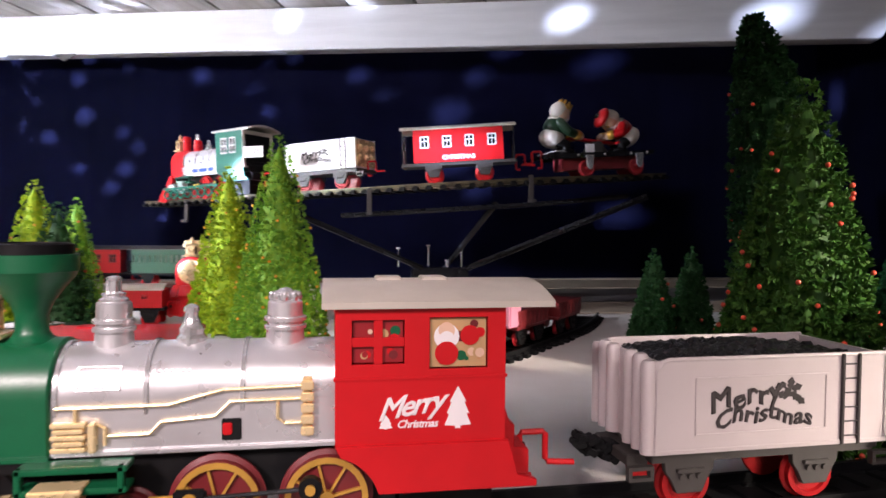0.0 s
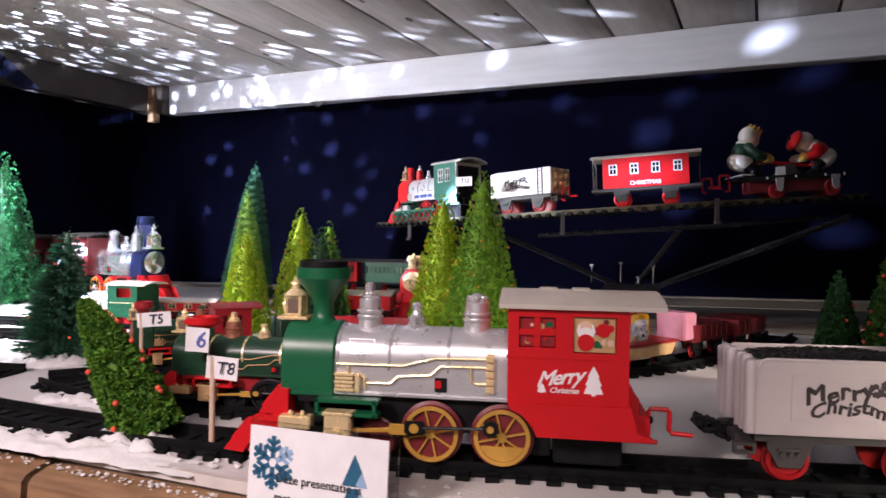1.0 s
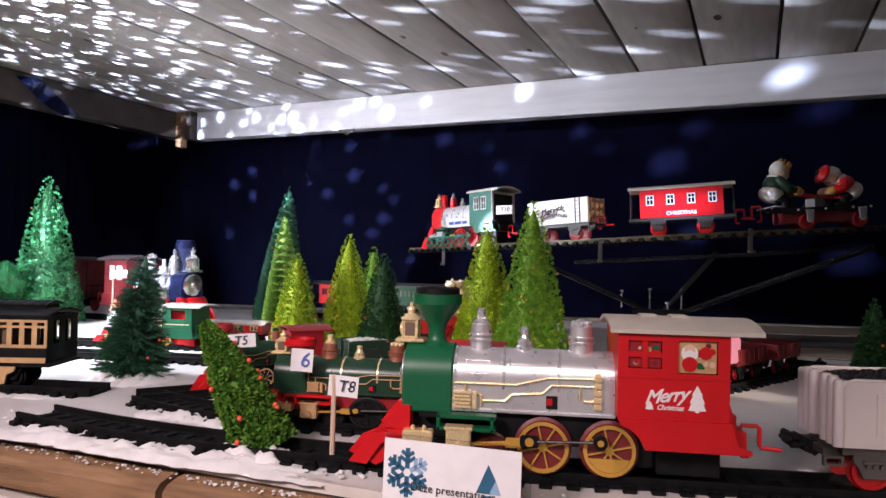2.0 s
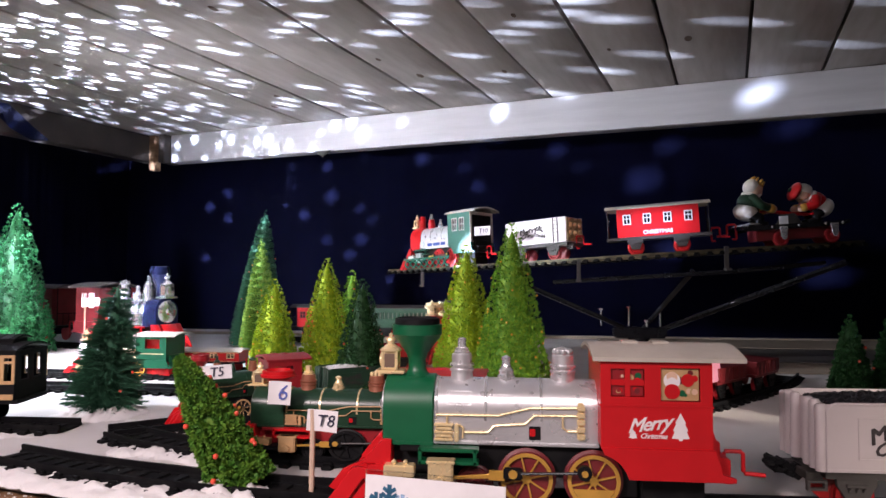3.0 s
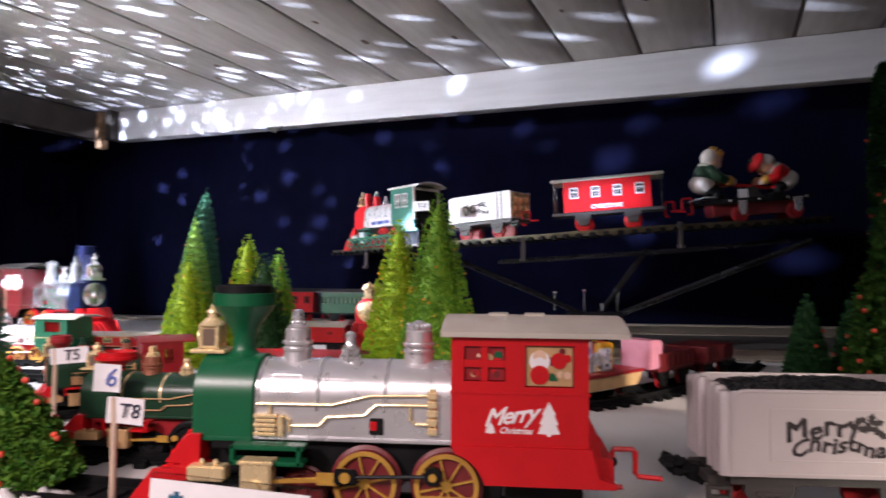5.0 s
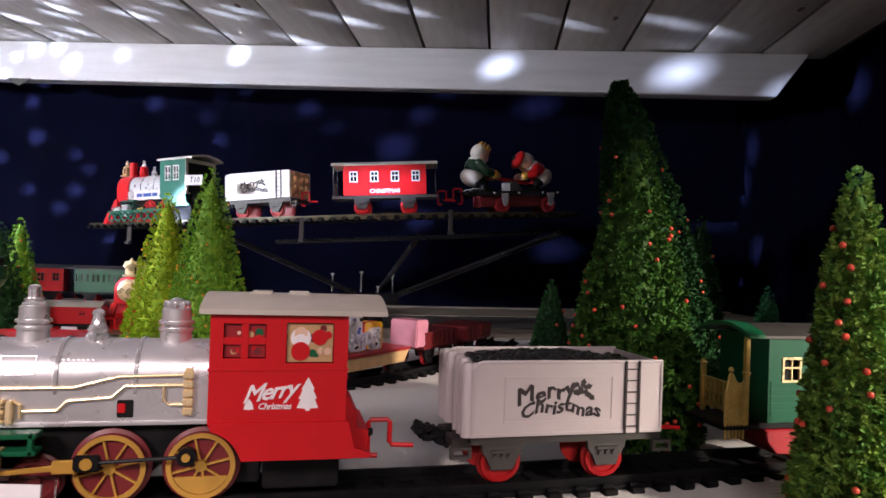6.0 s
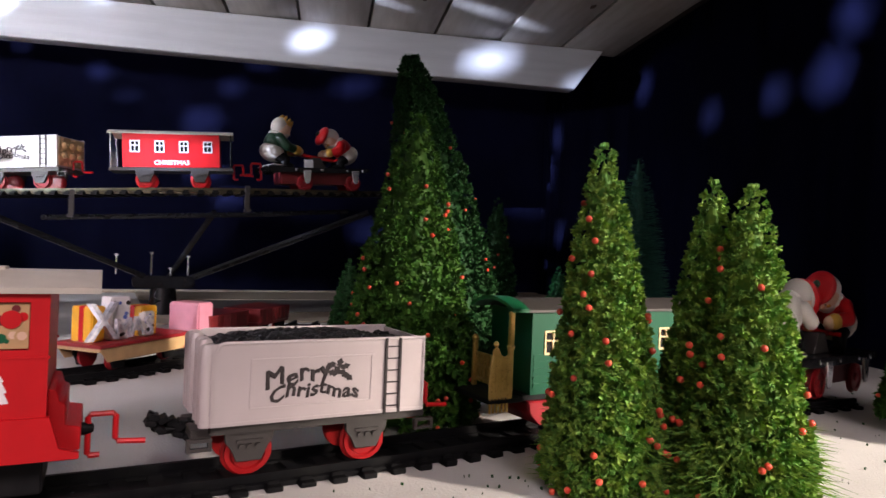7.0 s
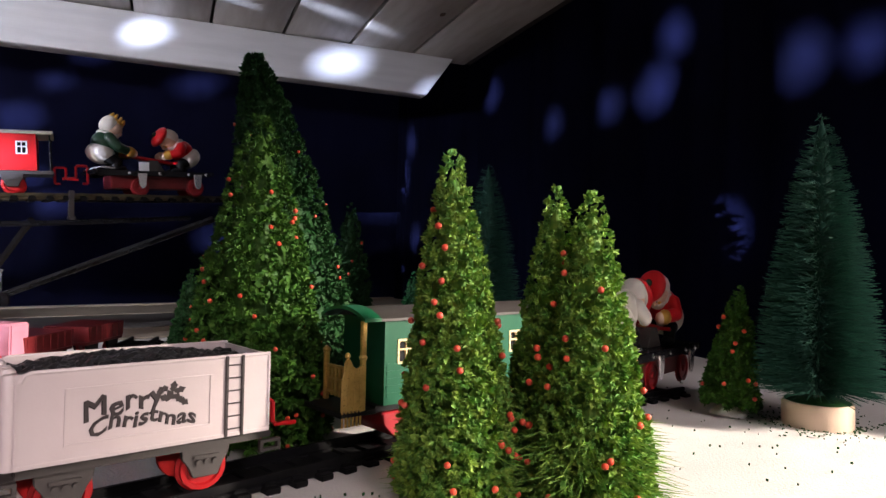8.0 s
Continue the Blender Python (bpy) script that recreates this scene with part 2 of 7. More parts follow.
def pierced(bm, x0, x1, z0, z1, y0, y1, holes=()):
    """One upright wall plate with rectangular openings (x0, x1, z0, z1) through it."""
    xs = sorted({x0, x1} | {v for h in holes for v in h[:2]})
    zs = sorted({z0, z1} | {v for h in holes for v in h[2:]})
    made = {}

    def at(i, k, y):
        if (i, k, y) not in made:
            made[i, k, y] = bm.verts.new((xs[i], y, zs[k]))
        return made[i, k, y]

    def full(i, k):
        if not (0 <= i < len(xs) - 1 and 0 <= k < len(zs) - 1):
            return False
        cx, cz = (xs[i] + xs[i + 1]) / 2, (zs[k] + zs[k + 1]) / 2
        return not any(a < cx < b and c < cz < d for a, b, c, d in holes)

    for i in range(len(xs) - 1):
        for k in range(len(zs) - 1):
            if not full(i, k):
                continue
            for y in (y0, y1):
                bm.faces.new((at(i, k, y), at(i + 1, k, y), at(i + 1, k + 1, y), at(i, k + 1, y)))
            for di, dk, (a, b) in ((-1, 0, ((i, k), (i, k + 1))), (1, 0, ((i + 1, k), (i + 1, k + 1))), (0, -1, ((i, k), (i + 1, k))), (0, 1, ((i, k + 1), (i + 1, k + 1)))):
                if not full(i + di, k + dk):
                    bm.faces.new((at(*a, y0), at(*b, y0), at(*b, y1), at(*a, y1)))


def single(name, mat, parent, *args, label=""):
    """One bevelled box as a part of its own."""
    bm = bmesh.new()
    box(bm, *args)
    return part(name, bm, mat, parent, label)


def vault(bm, x0, x1, half, z0, rise, thick, seg=12):
    """A curved roof sheet along x."""
    rings = []
    for x in (x0, x1):
        top, low = [], []
        for i in range(seg + 1):
            u = -1 + 2 * i / seg
            z = z0 + rise * (1 - u * u)
            top.append(bm.verts.new((x, u * half, z + thick)))
            low.append(bm.verts.new((x, u * half, z)))
        rings.append(top + low[::-1])
    ring_faces(bm, rings)
    bm.faces.new(rings[0][::-1])
    bm.faces.new(rings[1])


def solid(name, bm, mat):
    bmesh.ops.recalc_face_normals(bm, faces=bm.faces[:])
    me = bpy.data.meshes.new(name)
    bm.to_mesh(me)
    bm.free()
    for one in mat if isinstance(mat, (list, tuple)) else [mat]:
        me.materials.append(one)
    for p in me.polygons:
        p.use_smooth = True
    me.set_sharp_from_angle(angle=radians(35))
    return me


def part(name, bm, mat, parent, label=""):
    ob = new(name, solid(name, bm, mat) if isinstance(bm, bmesh.types.BMesh) else bm)
    ob.parent = parent
    return tagged(ob, label)


def thing(name, m, label, category, group="", kind="", scale=1.0):
    ob = new(name)
    ob.empty_display_size = 0.02
    ob.matrix_world = m @ Matrix.Diagonal((scale, scale, scale, 1))
    return tagged(ob, label, category, group, kind)


def whole(name, bm, mat, m, label, category, group="", kind=""):
    ob = new(name, solid(name, bm, mat))
    ob.matrix_world = m
    return tagged(ob, label, category, group, kind)


def letters(text, size, mat, name="lettering", shear=0.0, spread=1.0, bold=0.0, arch=0.0):
    cu = bpy.data.curves.new(name, "FONT")
    cu.body, cu.size, cu.shear, cu.space_character = text, size, shear, spread
    cu.bevel_depth, cu.bevel_resolution = bold * size, 0
    cu.extrude, cu.align_x, cu.align_y, cu.resolution_u = 0.00025, "CENTER", "CENTER", 2
    t = bpy.data.objects.new(name, cu)
    me = bpy.data.meshes.new_from_object(t)
    bpy.data.objects.remove(t)
    me.materials.clear()
    me.materials.append(mat)
    if arch:
        # bowed and dancing letters
        half = max(abs(v.co.x) for v in me.vertices)
        for v in me.vertices:
            v.co.y -= arch * (v.co.x / half) ** 2 - 0.09 * size * math.sin(v.co.x / half * 9.0)
    return me


def write(text, size, mat, parent, x, y, z, side=-1, shear=0.0, spread=1.0, turn=0.0, label="", bold=0.0, arch=0.0):
    """Lettering on an upright face at y, read from side -1 (front) or +1 (back)."""
    ob = part("lettering", letters(text, size, mat, "lettering", shear, spread, bold, arch), None, parent, label)
    ob.matrix_local = pose(x, y, z, 90, 0, 0 if side < 0 else 180) @ pose(0, 0, 0, 0, 0, turn)
    return ob

# ---- the stall: table, roof, cloths, hall ----
# the stall's own axes: u along the white beam, v towards the viewer
BU = Vector((0.9545, -0.298, 0))
BV = Vector((-0.298, -0.9545, 0))
B0 = Vector((-1.348, 2.137, 0))
B_LEN = 2.698
STALL = Matrix((( BU.x, -BV.x, 0, B0.x), (BU.y, -BV.y, 0, B0.y), (0, 0, 1, 0), (0, 0, 0, 1))) @ Matrix.Rotation(radians(0.34), 4, "Y")  # x: along the beam, y: away from the viewer
CEIL = 0.715

EDGE = [(-2.6, 0.98), (-0.655, 0.472), (-0.235, 0.372), (0.62, 0.155), (1.6, -0.09)]
bm = bmesh.new()
outline = [bm.verts.new((x, y, 0)) for x, y in EDGE] + [bm.verts.new((1.6, 2.9, 0)), bm.verts.new((-2.6, 2.9, 0))]
face = bm.faces.new(outline)
low = bmesh.ops.extrude_face_region(bm, geom=[face])
for v in [g for g in low["geom"] if isinstance(g, bmesh.types.BMVert)]:
    v.co.z -= 0.009
table = new("ground", solid("ground", bm, BOARD))
tagged(table, "white painted display board with a worn edge", "table top", kind="structure")

# the snow sheet: a fine grid, uneven, cut along the board's edge
bm = bmesh.new()
cols, rows_n = 170, 120
grid = []
for i in range(cols + 1):
    x = -1.9 + 3.2 * i / cols
    for (xa, ya), (xb, yb) in zip(EDGE, EDGE[1:]):
        if xa <= x <= xb:
            y0 = ya + (yb - ya) * (x - xa) / (xb - xa) + 0.004
    line = []
    for j in range(rows_n + 1):
        s = j / rows_n
        y = y0 + (2.05 - y0) * s**1.7
        h = 0.0022 + 0.0016 * noise.noise((x * 14, y * 14, 0)) + 0.0012 * noise.noise((x * 50, y * 50, 3))
        if y - y0 < 0.03:
            h *= 0.35 + 0.65 * (y - y0) / 0.03
        line.append(bm.verts.new((x, y + (0.004 * noise.noise((x * 30, 7, 0)) if j == 0 else 0), max(h, 0.0006))))
    grid.append(line)
for a, b in zip(grid, grid[1:]):
    for j in range(rows_n):
        bm.faces.new((a[j], b[j], b[j + 1], a[j + 1]))
tagged(new("snow_sheet", solid("snow_sheet", bm, SNOW)), "uneven sheet of off-white artificial snow over the display board", "snow", kind="structure")

# loose fluff of snow along the tracks and the edge
bm = bmesh.new()
rng = random.Random(5)


def flake_at(bm, x, y, z, s):
    t = bmesh.new()
    bmesh.ops.create_icosphere(t, subdivisions=1, radius=s)
    for v in t.verts:
        v.co *= 0.7 + 0.6 * rng.random()
        v.co.z *= 0.55
    merge(bm, t, pose(x, y, z, 0, 0, rng.random() * 360))


def edge_y(x):
    for (xa, ya), (xb, yb) in zip(EDGE, EDGE[1:]):
        if xa <= x <= xb:
            return ya + (yb - ya) * (x - xa) / (xb - xa)
    return 0.3


for i in range(380):
    x = -0.85 + 1.1 * rng.random()
    flake_at(bm, x, edge_y(x) + 0.012 + 0.05 * rng.random() ** 1.5, 0.003, 0.0012 + 0.0026 * rng.random() ** 2)
for i in range(420):
    x = -0.7 + 1.0 * rng.random()
    flake_at(bm, x, edge_y(x) - 0.002 - 0.014 * rng.random(), -0.0118, 0.0007 + 0.0016 * rng.random() ** 2)
tagged(new("snow_fluff", solid("snow_fluff", bm, FLUFF)), "loose tufts of white artificial snow along the board's edge", "snow", kind="stuff")

# fluffy banks of snow pushed up against the tracks and under the trees
bank_verts, bank_faces = [], []


def bank(line, width, height, seed):
    """A lumpy ridge of snow along a line."""
    rows, across = 16 * (len(line) - 1), 22
    base = len(bank_verts)
    for i in range(rows + 1):
        u = i / rows * (len(line) - 1)
        k = min(int(u), len(line) - 2)
        (xa, ya), (xb, yb) = line[k], line[k + 1]
        f = u - k
        px, py = xa + (xb - xa) * f, ya + (yb - ya) * f
        d = Vector((xb - xa, yb - ya, 0)).normalized()
        ends = min(1.0, 4 * i / rows, 4 * (rows - i) / rows)
        for j in range(across + 1):
            w = 2 * j / across - 1
            q = Vector((px, py, 0)) + Vector((-d.y, d.x, 0)) * w * width / 2
            q += Vector((noise.noise(q * 70 + Vector((seed, 0, 0))), noise.noise(q * 70 + Vector((0, seed, 5))), 0)) * 0.004
            lump = 0.75 + 0.55 * noise.noise(q * 45 + Vector((0, 0, seed))) + 0.45 * noise.noise(q * 120 + Vector((3, 0, seed))) + 0.25 * noise.noise(q * 300)
            z = height * ends**0.5 * max(0.0, 1 - w * w) ** 0.8 * lump - 0.002 * (1 - ends * (1 - w * w))
            bank_verts.append((q.x, q.y, z))
    for i in range(rows):
        for j in range(across):
            p = base + i * (across + 1) + j
            bank_faces.append((p, p + 1, p + across + 2, p + across + 1))


bank([(-0.68, 0.478), (-0.60, 0.470), (-0.52, 0.450), (-0.44, 0.430), (-0.36, 0.418), (-0.27, 0.400)], 0.050, 0.0088, 1)
bank([(-0.565, 0.575), (-0.52, 0.562), (-0.46, 0.548), (-0.40, 0.528)], 0.050, 0.011, 2)
bank([(-0.405, 0.440), (-0.36, 0.432), (-0.31, 0.418)], 0.055, 0.014, 3)
bank([(-0.76, 0.757), (-0.70, 0.757), (-0.63, 0.752)], 0.11, 0.017, 4)
bank([(-0.86, 0.605), (-0.78, 0.617), (-0.68, 0.615)], 0.035, 0.006, 5)
bank([(-0.66, 0.71), (-0.60, 0.70), (-0.56, 0.69)], 0.05, 0.006, 6)
bank([(0.30, 0.305), (0.37, 0.285), (0.44, 0.24), (0.50, 0.22)], 0.075, 0.007, 7)
me = bpy.data.meshes.new("snow_banks")
me.from_pydata(bank_verts, [], bank_faces)
for f in me.polygons:
    f.use_smooth = True
me.materials.append(FLUFF)
tagged(new("snow_banks", me), "fluffy banks of white artificial snow beside the tracks and trees", "snow", kind="stuff")

# dark crumbs that fell from the trees
bm = bmesh.new()
for i in range(160):
    x, y = (0.55 + 0.5 * rng.random(), 0.18 + 0.3 * rng.random()) if i < 110 else (0.2 + 0.3 * rng.random(), 0.33 + 0.06 * rng.random())
    if y > edge_y(x) + 0.02:
        s = 0.0003 + 0.0007 * rng.random()
        box(bm, -s, s, -s * 0.5, s * 0.5, 0.002, 0.003 + s, 0, pose(x, y, 0.0012, 0, 0, 360 * rng.random()))
for i in range(230):
    a, q = 2 * math.pi * rng.random(), 0.036 + 0.05 * rng.random() ** 2
    s = 0.0004 + 0.0011 * rng.random()
    box(bm, -s, s, -s * 0.4, s * 0.4, 0.002, 0.0026 + s * 0.5, 0, pose(0.8385 + q * math.cos(a), 0.267 + q * math.sin(a), 0.0014, 0, 0, 360 * rng.random()))
tagged(new("needle_litter", solid("needle_litter", bm, LEAF_DARK)), "dark green crumbs fallen from the trees onto the snow", "litter", kind="stuff")

# timbers under the board's edge, and the rail below them
ed = (Vector((-0.235, 0.372, 0)) - Vector((-0.655, 0.472, 0))).normalized()
EDGE_M = Matrix(((ed.x, -ed.y, 0, -0.435), (ed.y, ed.x, 0, 0.4205), (0, 0, 1, 0), (0, 0, 0, 1)))
front = thing("trim_front", EDGE_M, "rough brown timbers under the front edge of the board", "timber edge", kind="structure")
for x0, x1 in ((-2.2, -1.02), (-1.012, 0.008), (0.016, 0.62), (0.628, 1.3), (1.308, 2.0)):
    bm = bmesh.new()
    n = 40
    rings = []
    for i in range(n + 1):
        x = x0 + (x1 - x0) * i / n
        w = 0.0016 * noise.noise((x * 20, 0, 1))
        sec = [(-0.021 + w, -0.0165 + w), (-0.026 + w, -0.022), (-0.027 + w, -0.044), (-0.023, -0.047), (0.05, -0.047), (0.05, -0.0125), (-0.008, -0.0125 + w)]
        rings.append([bm.verts.new((x, y, z)) for y, z in sec])
    ring_faces(bm, rings)
    bm.faces.new(rings[0])
    bm.faces.new(rings[-1])
    part("plank", bm, WOOD, front)
bm = bmesh.new()
box(bm, -2.2, 2.0, 0.002, 0.05, -0.0125, -0.0092, 0.0005)
part("batten", bm, DARK_WOOD, front, "dark batten between timber and board")
bm = bmesh.new()
box(bm, -2.2, 2.0, -0.03, 0.05, -0.08, -0.053, 0.002)
part("rail", bm, BOARD, front, "pale rail under the timbers")
bm = bmesh.new()
box(bm, -2.2, 2.0, -0.02, 0.02, -0.9, -0.0805, 0.002)
part("skirt", bm, CLOTH, front, "dark cloth skirt below the table")

# boards behind the snow, at the back of the table
for name, y0, y1, z1, mat, lab in (
    ("board_tan", 1.30, 1.47, 0.006, TABLE_TAN, "tan board across the back of the table"),
    ("board_grey", 1.475, 1.78, 0.007, TABLE_GREY, "dark grey shiny board across the back of the table"),
    ("board_back", 1.785, 2.05, 0.008, TABLE_TAN, "dull tan board along the back cloth"),
):
    bm = bmesh.new()
    box(bm, 0.16, 1.55, y0, y1, 0.0035, z1, 0.001)
    tagged(new("pavement_" + name, solid(name, bm, mat)), lab, "board", kind="structure")
bm = bmesh.new()
box(bm, -1.9, 1.55, 2.052, 2.075, 0.0032, 0.012, 0.001)
tagged(new("trim_back", solid("trim_back", bm, TABLE_TAN)), "thin pale strip along the foot of the back cloth", "trim", kind="structure")

# the roof: planks across the beam, resting on it


def plank_mesh(w, l, th, seed):
    bm = bmesh.new()
    n = 12
    rings = []
    for i in range(n + 1):
        y = -l * i / n
        a, b = 0.0012 * noise.noise((seed, y * 6, 0)), 0.0012 * noise.noise((seed, y * 6, 9))
        sec = [(-w / 2 + a, 0.001), (-w / 2 + 0.002 + a, 0), (w / 2 - 0.002 + b, 0), (w / 2 + b, 0.001), (w / 2, th), (-w / 2, th)]
        rings.append([bm.verts.new((x, y, z)) for x, z in sec])
    ring_faces(bm, rings)
    bm.faces.new(rings[0])
    bm.faces.new(rings[-1])
    return solid("plank", bm, PLANK)


ceiling = thing("ceiling", STALL @ pose(0, 0, CEIL), "roof of weathered grey planks with dark gaps", "ceiling", kind="structure")
PITCH = 0.1665
kinds = [plank_mesh(PITCH - 0.0075, 1.85, 0.016, 3.1 * k) for k in range(5)]
n_planks = 17
for i in range(n_planks):
    ob = part("plank", kinds[(i * 3) % 5], None, ceiling)
    ob.matrix_local = pose(-0.09 + PITCH * (i + 0.5), 0.045, 0.0012 * ((i * 7) % 3))
    if i >= 13:
        ob.matrix_local = pose(-0.09 + PITCH * (i + 0.5), 0.045, 0.0012 * ((i * 7) % 3)) @ Matrix.Diagonal((1, 1 - 0.06 * (i - 12), 1, 1))
for i in range(26):
    k = rng.randrange(n_planks)
    bm = bmesh.new()
    r = 0.006 + 0.006 * rng.random()
    lathe(bm, (0, 0, 0), (0, 0, -1), [(r, 0), (r * 0.9, 0.0008), (r * 0.3, 0.0004)], 12)
    ob = part("knot", bm, KNOT, ceiling)
    ob.matrix_local = pose(-0.09 + PITCH * (k + 0.2 + 0.6 * rng.random()), -0.1 - 1.2 * rng.random(), 0.0002 + 0.0012 * ((k * 7) % 3)) @ Matrix.Diagonal((0.7, 1.5, 1, 1))
# black felt over the planks
bm = bmesh.new()
box(bm, -0.12, 2.78, -1.85, 0.1, 0.022, 0.03, 0.0)
part("roof_felt", bm, DARK_WOOD, ceiling, "black felt over the planks")

beam = thing("beam", STALL @ pose(0, 0, 0), "white-painted roof beam with a slanted end", "beam", kind="structure")
bm = bmesh.new()
slab(bm, [(0, CEIL - 0.001), (0.0, CEIL - 0.101), (B_LEN - 0.086, CEIL - 0.107), (B_LEN - 0.012, CEIL - 0.001)], 0, 0.045, 0.0015)
part("timber", bm, BEAM, beam)
bm = bmesh.new()
box(bm, -0.03, -0.002, -0.03, 0.045, CEIL - 0.103, CEIL - 0.001, 0.002)
part("end_board", bm, DARK_WOOD, beam, "dark board at the beam's end")
bm = bmesh.new()
slab(bm, [(0.62, CEIL - 0.101), (0.655, CEIL - 0.121), (0.69, CEIL - 0.101)], -0.001, 0.001)
part("torn_flap", bm, GREY, beam, "torn grey flap of foil under the beam")

side = thing("trim_side_rail", STALL, "dark stained roof rail with a raw wooden post end", "roof rail", kind="structure")
bm = bmesh.new()
box(bm, -0.135, -0.075, -1.9, 0.02, CEIL - 0.095, CEIL - 0.004, 0.003)
part("rail", bm, DARK_WOOD, side)
bm = bmesh.new()
box(bm, -0.075, -0.045, -0.03, 0.0, CEIL - 0.13, CEIL - 0.002, 0.002)
part("post_end", bm, WOOD, side, "raw orange-brown post end")
bm = bmesh.new()
rings = [[bm.verts.new(p) for p in row] for row in (
    [(-0.07, -0.62, CEIL - 0.02), (-0.07, -0.55, CEIL - 0.01)], [(-0.055, -0.55, CEIL - 0.085), (-0.06, -0.47, CEIL - 0.07)], [(-0.03, -0.50, CEIL - 0.115), (-0.04, -0.44, CEIL - 0.1)])]
ring_faces(bm, rings, False)
bmesh.ops.solidify(bm, geom=bm.faces[:], thickness=0.001)
part("foil_flap", bm, NAVY, side, "loose dark blue foil flap")

# navy cloths: back, side and side


def cloth(name, a, b, z0, z1, label, depth=0.012, waves=26):
    a, b = Vector((*a, 0)), Vector((*b, 0))
    d = (b - a).normalized()
    nrm = Vector((-d.y, d.x, 0))
    bm = bmesh.new()
    n = 240
    rings = []
    for i in range(n + 1):
        s = i / n
        p = a + (b - a) * s
        off = depth * noise.noise((s * waves, 1.3 * len(name), 0)) + 0.4 * depth * noise.noise((s * waves * 3, 4, 0))
        row = []
        for j in range(7):
            z = z0 + (z1 - z0) * j / 6
            row.append(bm.verts.new(p + nrm * off * (1.15 - 0.5 * j / 6) + Vector((0, 0, z))))
        rings.append(row)
    ring_faces(bm, rings, False)
    bmesh.ops.solidify(bm, geom=bm.faces[:], thickness=0.002)
    tagged(new(name, solid(name, bm, CLOTH)), label, "cloth", kind="structure")


cloth("wall_back_cloth", (-2.3, 2.12 + 0.25), (1.75, 2.12), -0.3, 1.7, "dark navy backdrop cloth hanging behind the display")
cloth("wall_left_cloth", (-1.85, 0.45), (-1.62, 2.36), -0.3, 1.3, "dark navy cloth hanging at the side of the stall")
cloth("wall_right_cloth", (1.62, 2.2), (1.02, -0.05), -0.3, 1.7, "dark navy cloth hanging beside the trees")

# unseen hall added round the stall, pale so that plated parts reflect it
for name, x0, x1, y0, y1, z0, z1, lab in (
    ("floor", -5, 5, -5, 4, -0.92, -0.9, "unseen pale hall floor"),
    ("wall_south", -5, 5, -5.1, -5, -0.9, 2.6, "unseen pale hall wall"),
    ("wall_north", -5, 5, 4, 4.1, -0.9, 2.6, "unseen pale hall wall"),
    ("wall_west", -5.1, -5, -5, 4, -0.9, 2.6, "unseen pale hall wall"),
    ("wall_east", 5, 5.1, -5, 4, -0.9, 2.6, "unseen pale hall wall"),
    ("ceiling_hall", -5.1, 5.1, -5.1, 4.1, 2.6, 2.7, "unseen pale hall ceiling"),
):
    bm = bmesh.new()
    box(bm, x0, x1, y0, y1, z0, z1, 0)
    tagged(new(name, solid(name, bm, HALL)), lab, "hall", kind="structure")

# the snow projector: a drum with many small holes round a bulb, on a foot
projector = thing("snow_projector", pose(*PROJ), "small black perforated snow projector on a foot", "projector")
bm = bmesh.new()
t = bmesh.new()
bmesh.ops.create_icosphere(t, subdivisions=6, radius=0.06)
t.verts.ensure_lookup_table()
cut = {}
for v in t.verts:
    # small holes towards the roof, few large ones towards the cloths
    d = v.co.normalized()
    if 0.0 < d.z < 0.17 + 0.13 * max(0.0, d.y) + 0.10 * (d.x > 0.86) and d.x > 0.2:
        cut[v.index] = rng.uniform(0.12, 0.34) + 0.13 * (d.x > 0.8 and d.z < 0.19) if rng.random() < 0.2 else 0.0
        continue
    cut[v.index] = (0.085 + 0.18 * rng.random()) if ((d.z > 0.33 and (d.x > -0.02 or d.z > 0.8) or d.z > 0.02 and d.y > -0.17 and d.x > 0.34 + 0.3 * rng.random()) and rng.random() < (0.5 if d.x < 0.7 else 0.36)) else 0.0
jit = {v.index: v.co + Vector((rng.uniform(-1, 1), rng.uniform(-1, 1), rng.uniform(-1, 1))) * 0.0005 for v in t.verts}
cache = {}


def corner(i, j):
    """The shell's point on the edge from vertex i to j: the rim of the hole at i, or i itself."""
    key = (i, j) if cut[i] else (i, i)
    if key not in cache:
        cache[key] = bm.verts.new(jit[i].lerp(jit[j], cut[i]))
    return cache[key]


for f in t.faces:
    ids = [v.index for v in f.verts]
    loop = []
    for k in range(3):
        i, before, after = ids[k], ids[k - 1], ids[(k + 1) % 3]
        for vv in (corner(i, before), corner(i, after)):
            if not loop or loop[-1] is not vv:
                loop.append(vv)
    if loop[0] is loop[-1]:
        loop.pop()
    bm.faces.new(loop)
t.free()
part("perforated_drum", bm, BLACK, projector)
bm = bmesh.new()
cyl(bm, (0, 0, -PROJ.z), (0, 0, -0.058), 0.012)
cyl(bm, (0, 0, -PROJ.z), (0, 0, -PROJ.z + 0.01), 0.05, seg=28)
part("foot", bm, BLACK, projector)

# ---- rolling stock (front towards -x, ground at z = 0, rail top at 0.013) ----
RT = 0.013


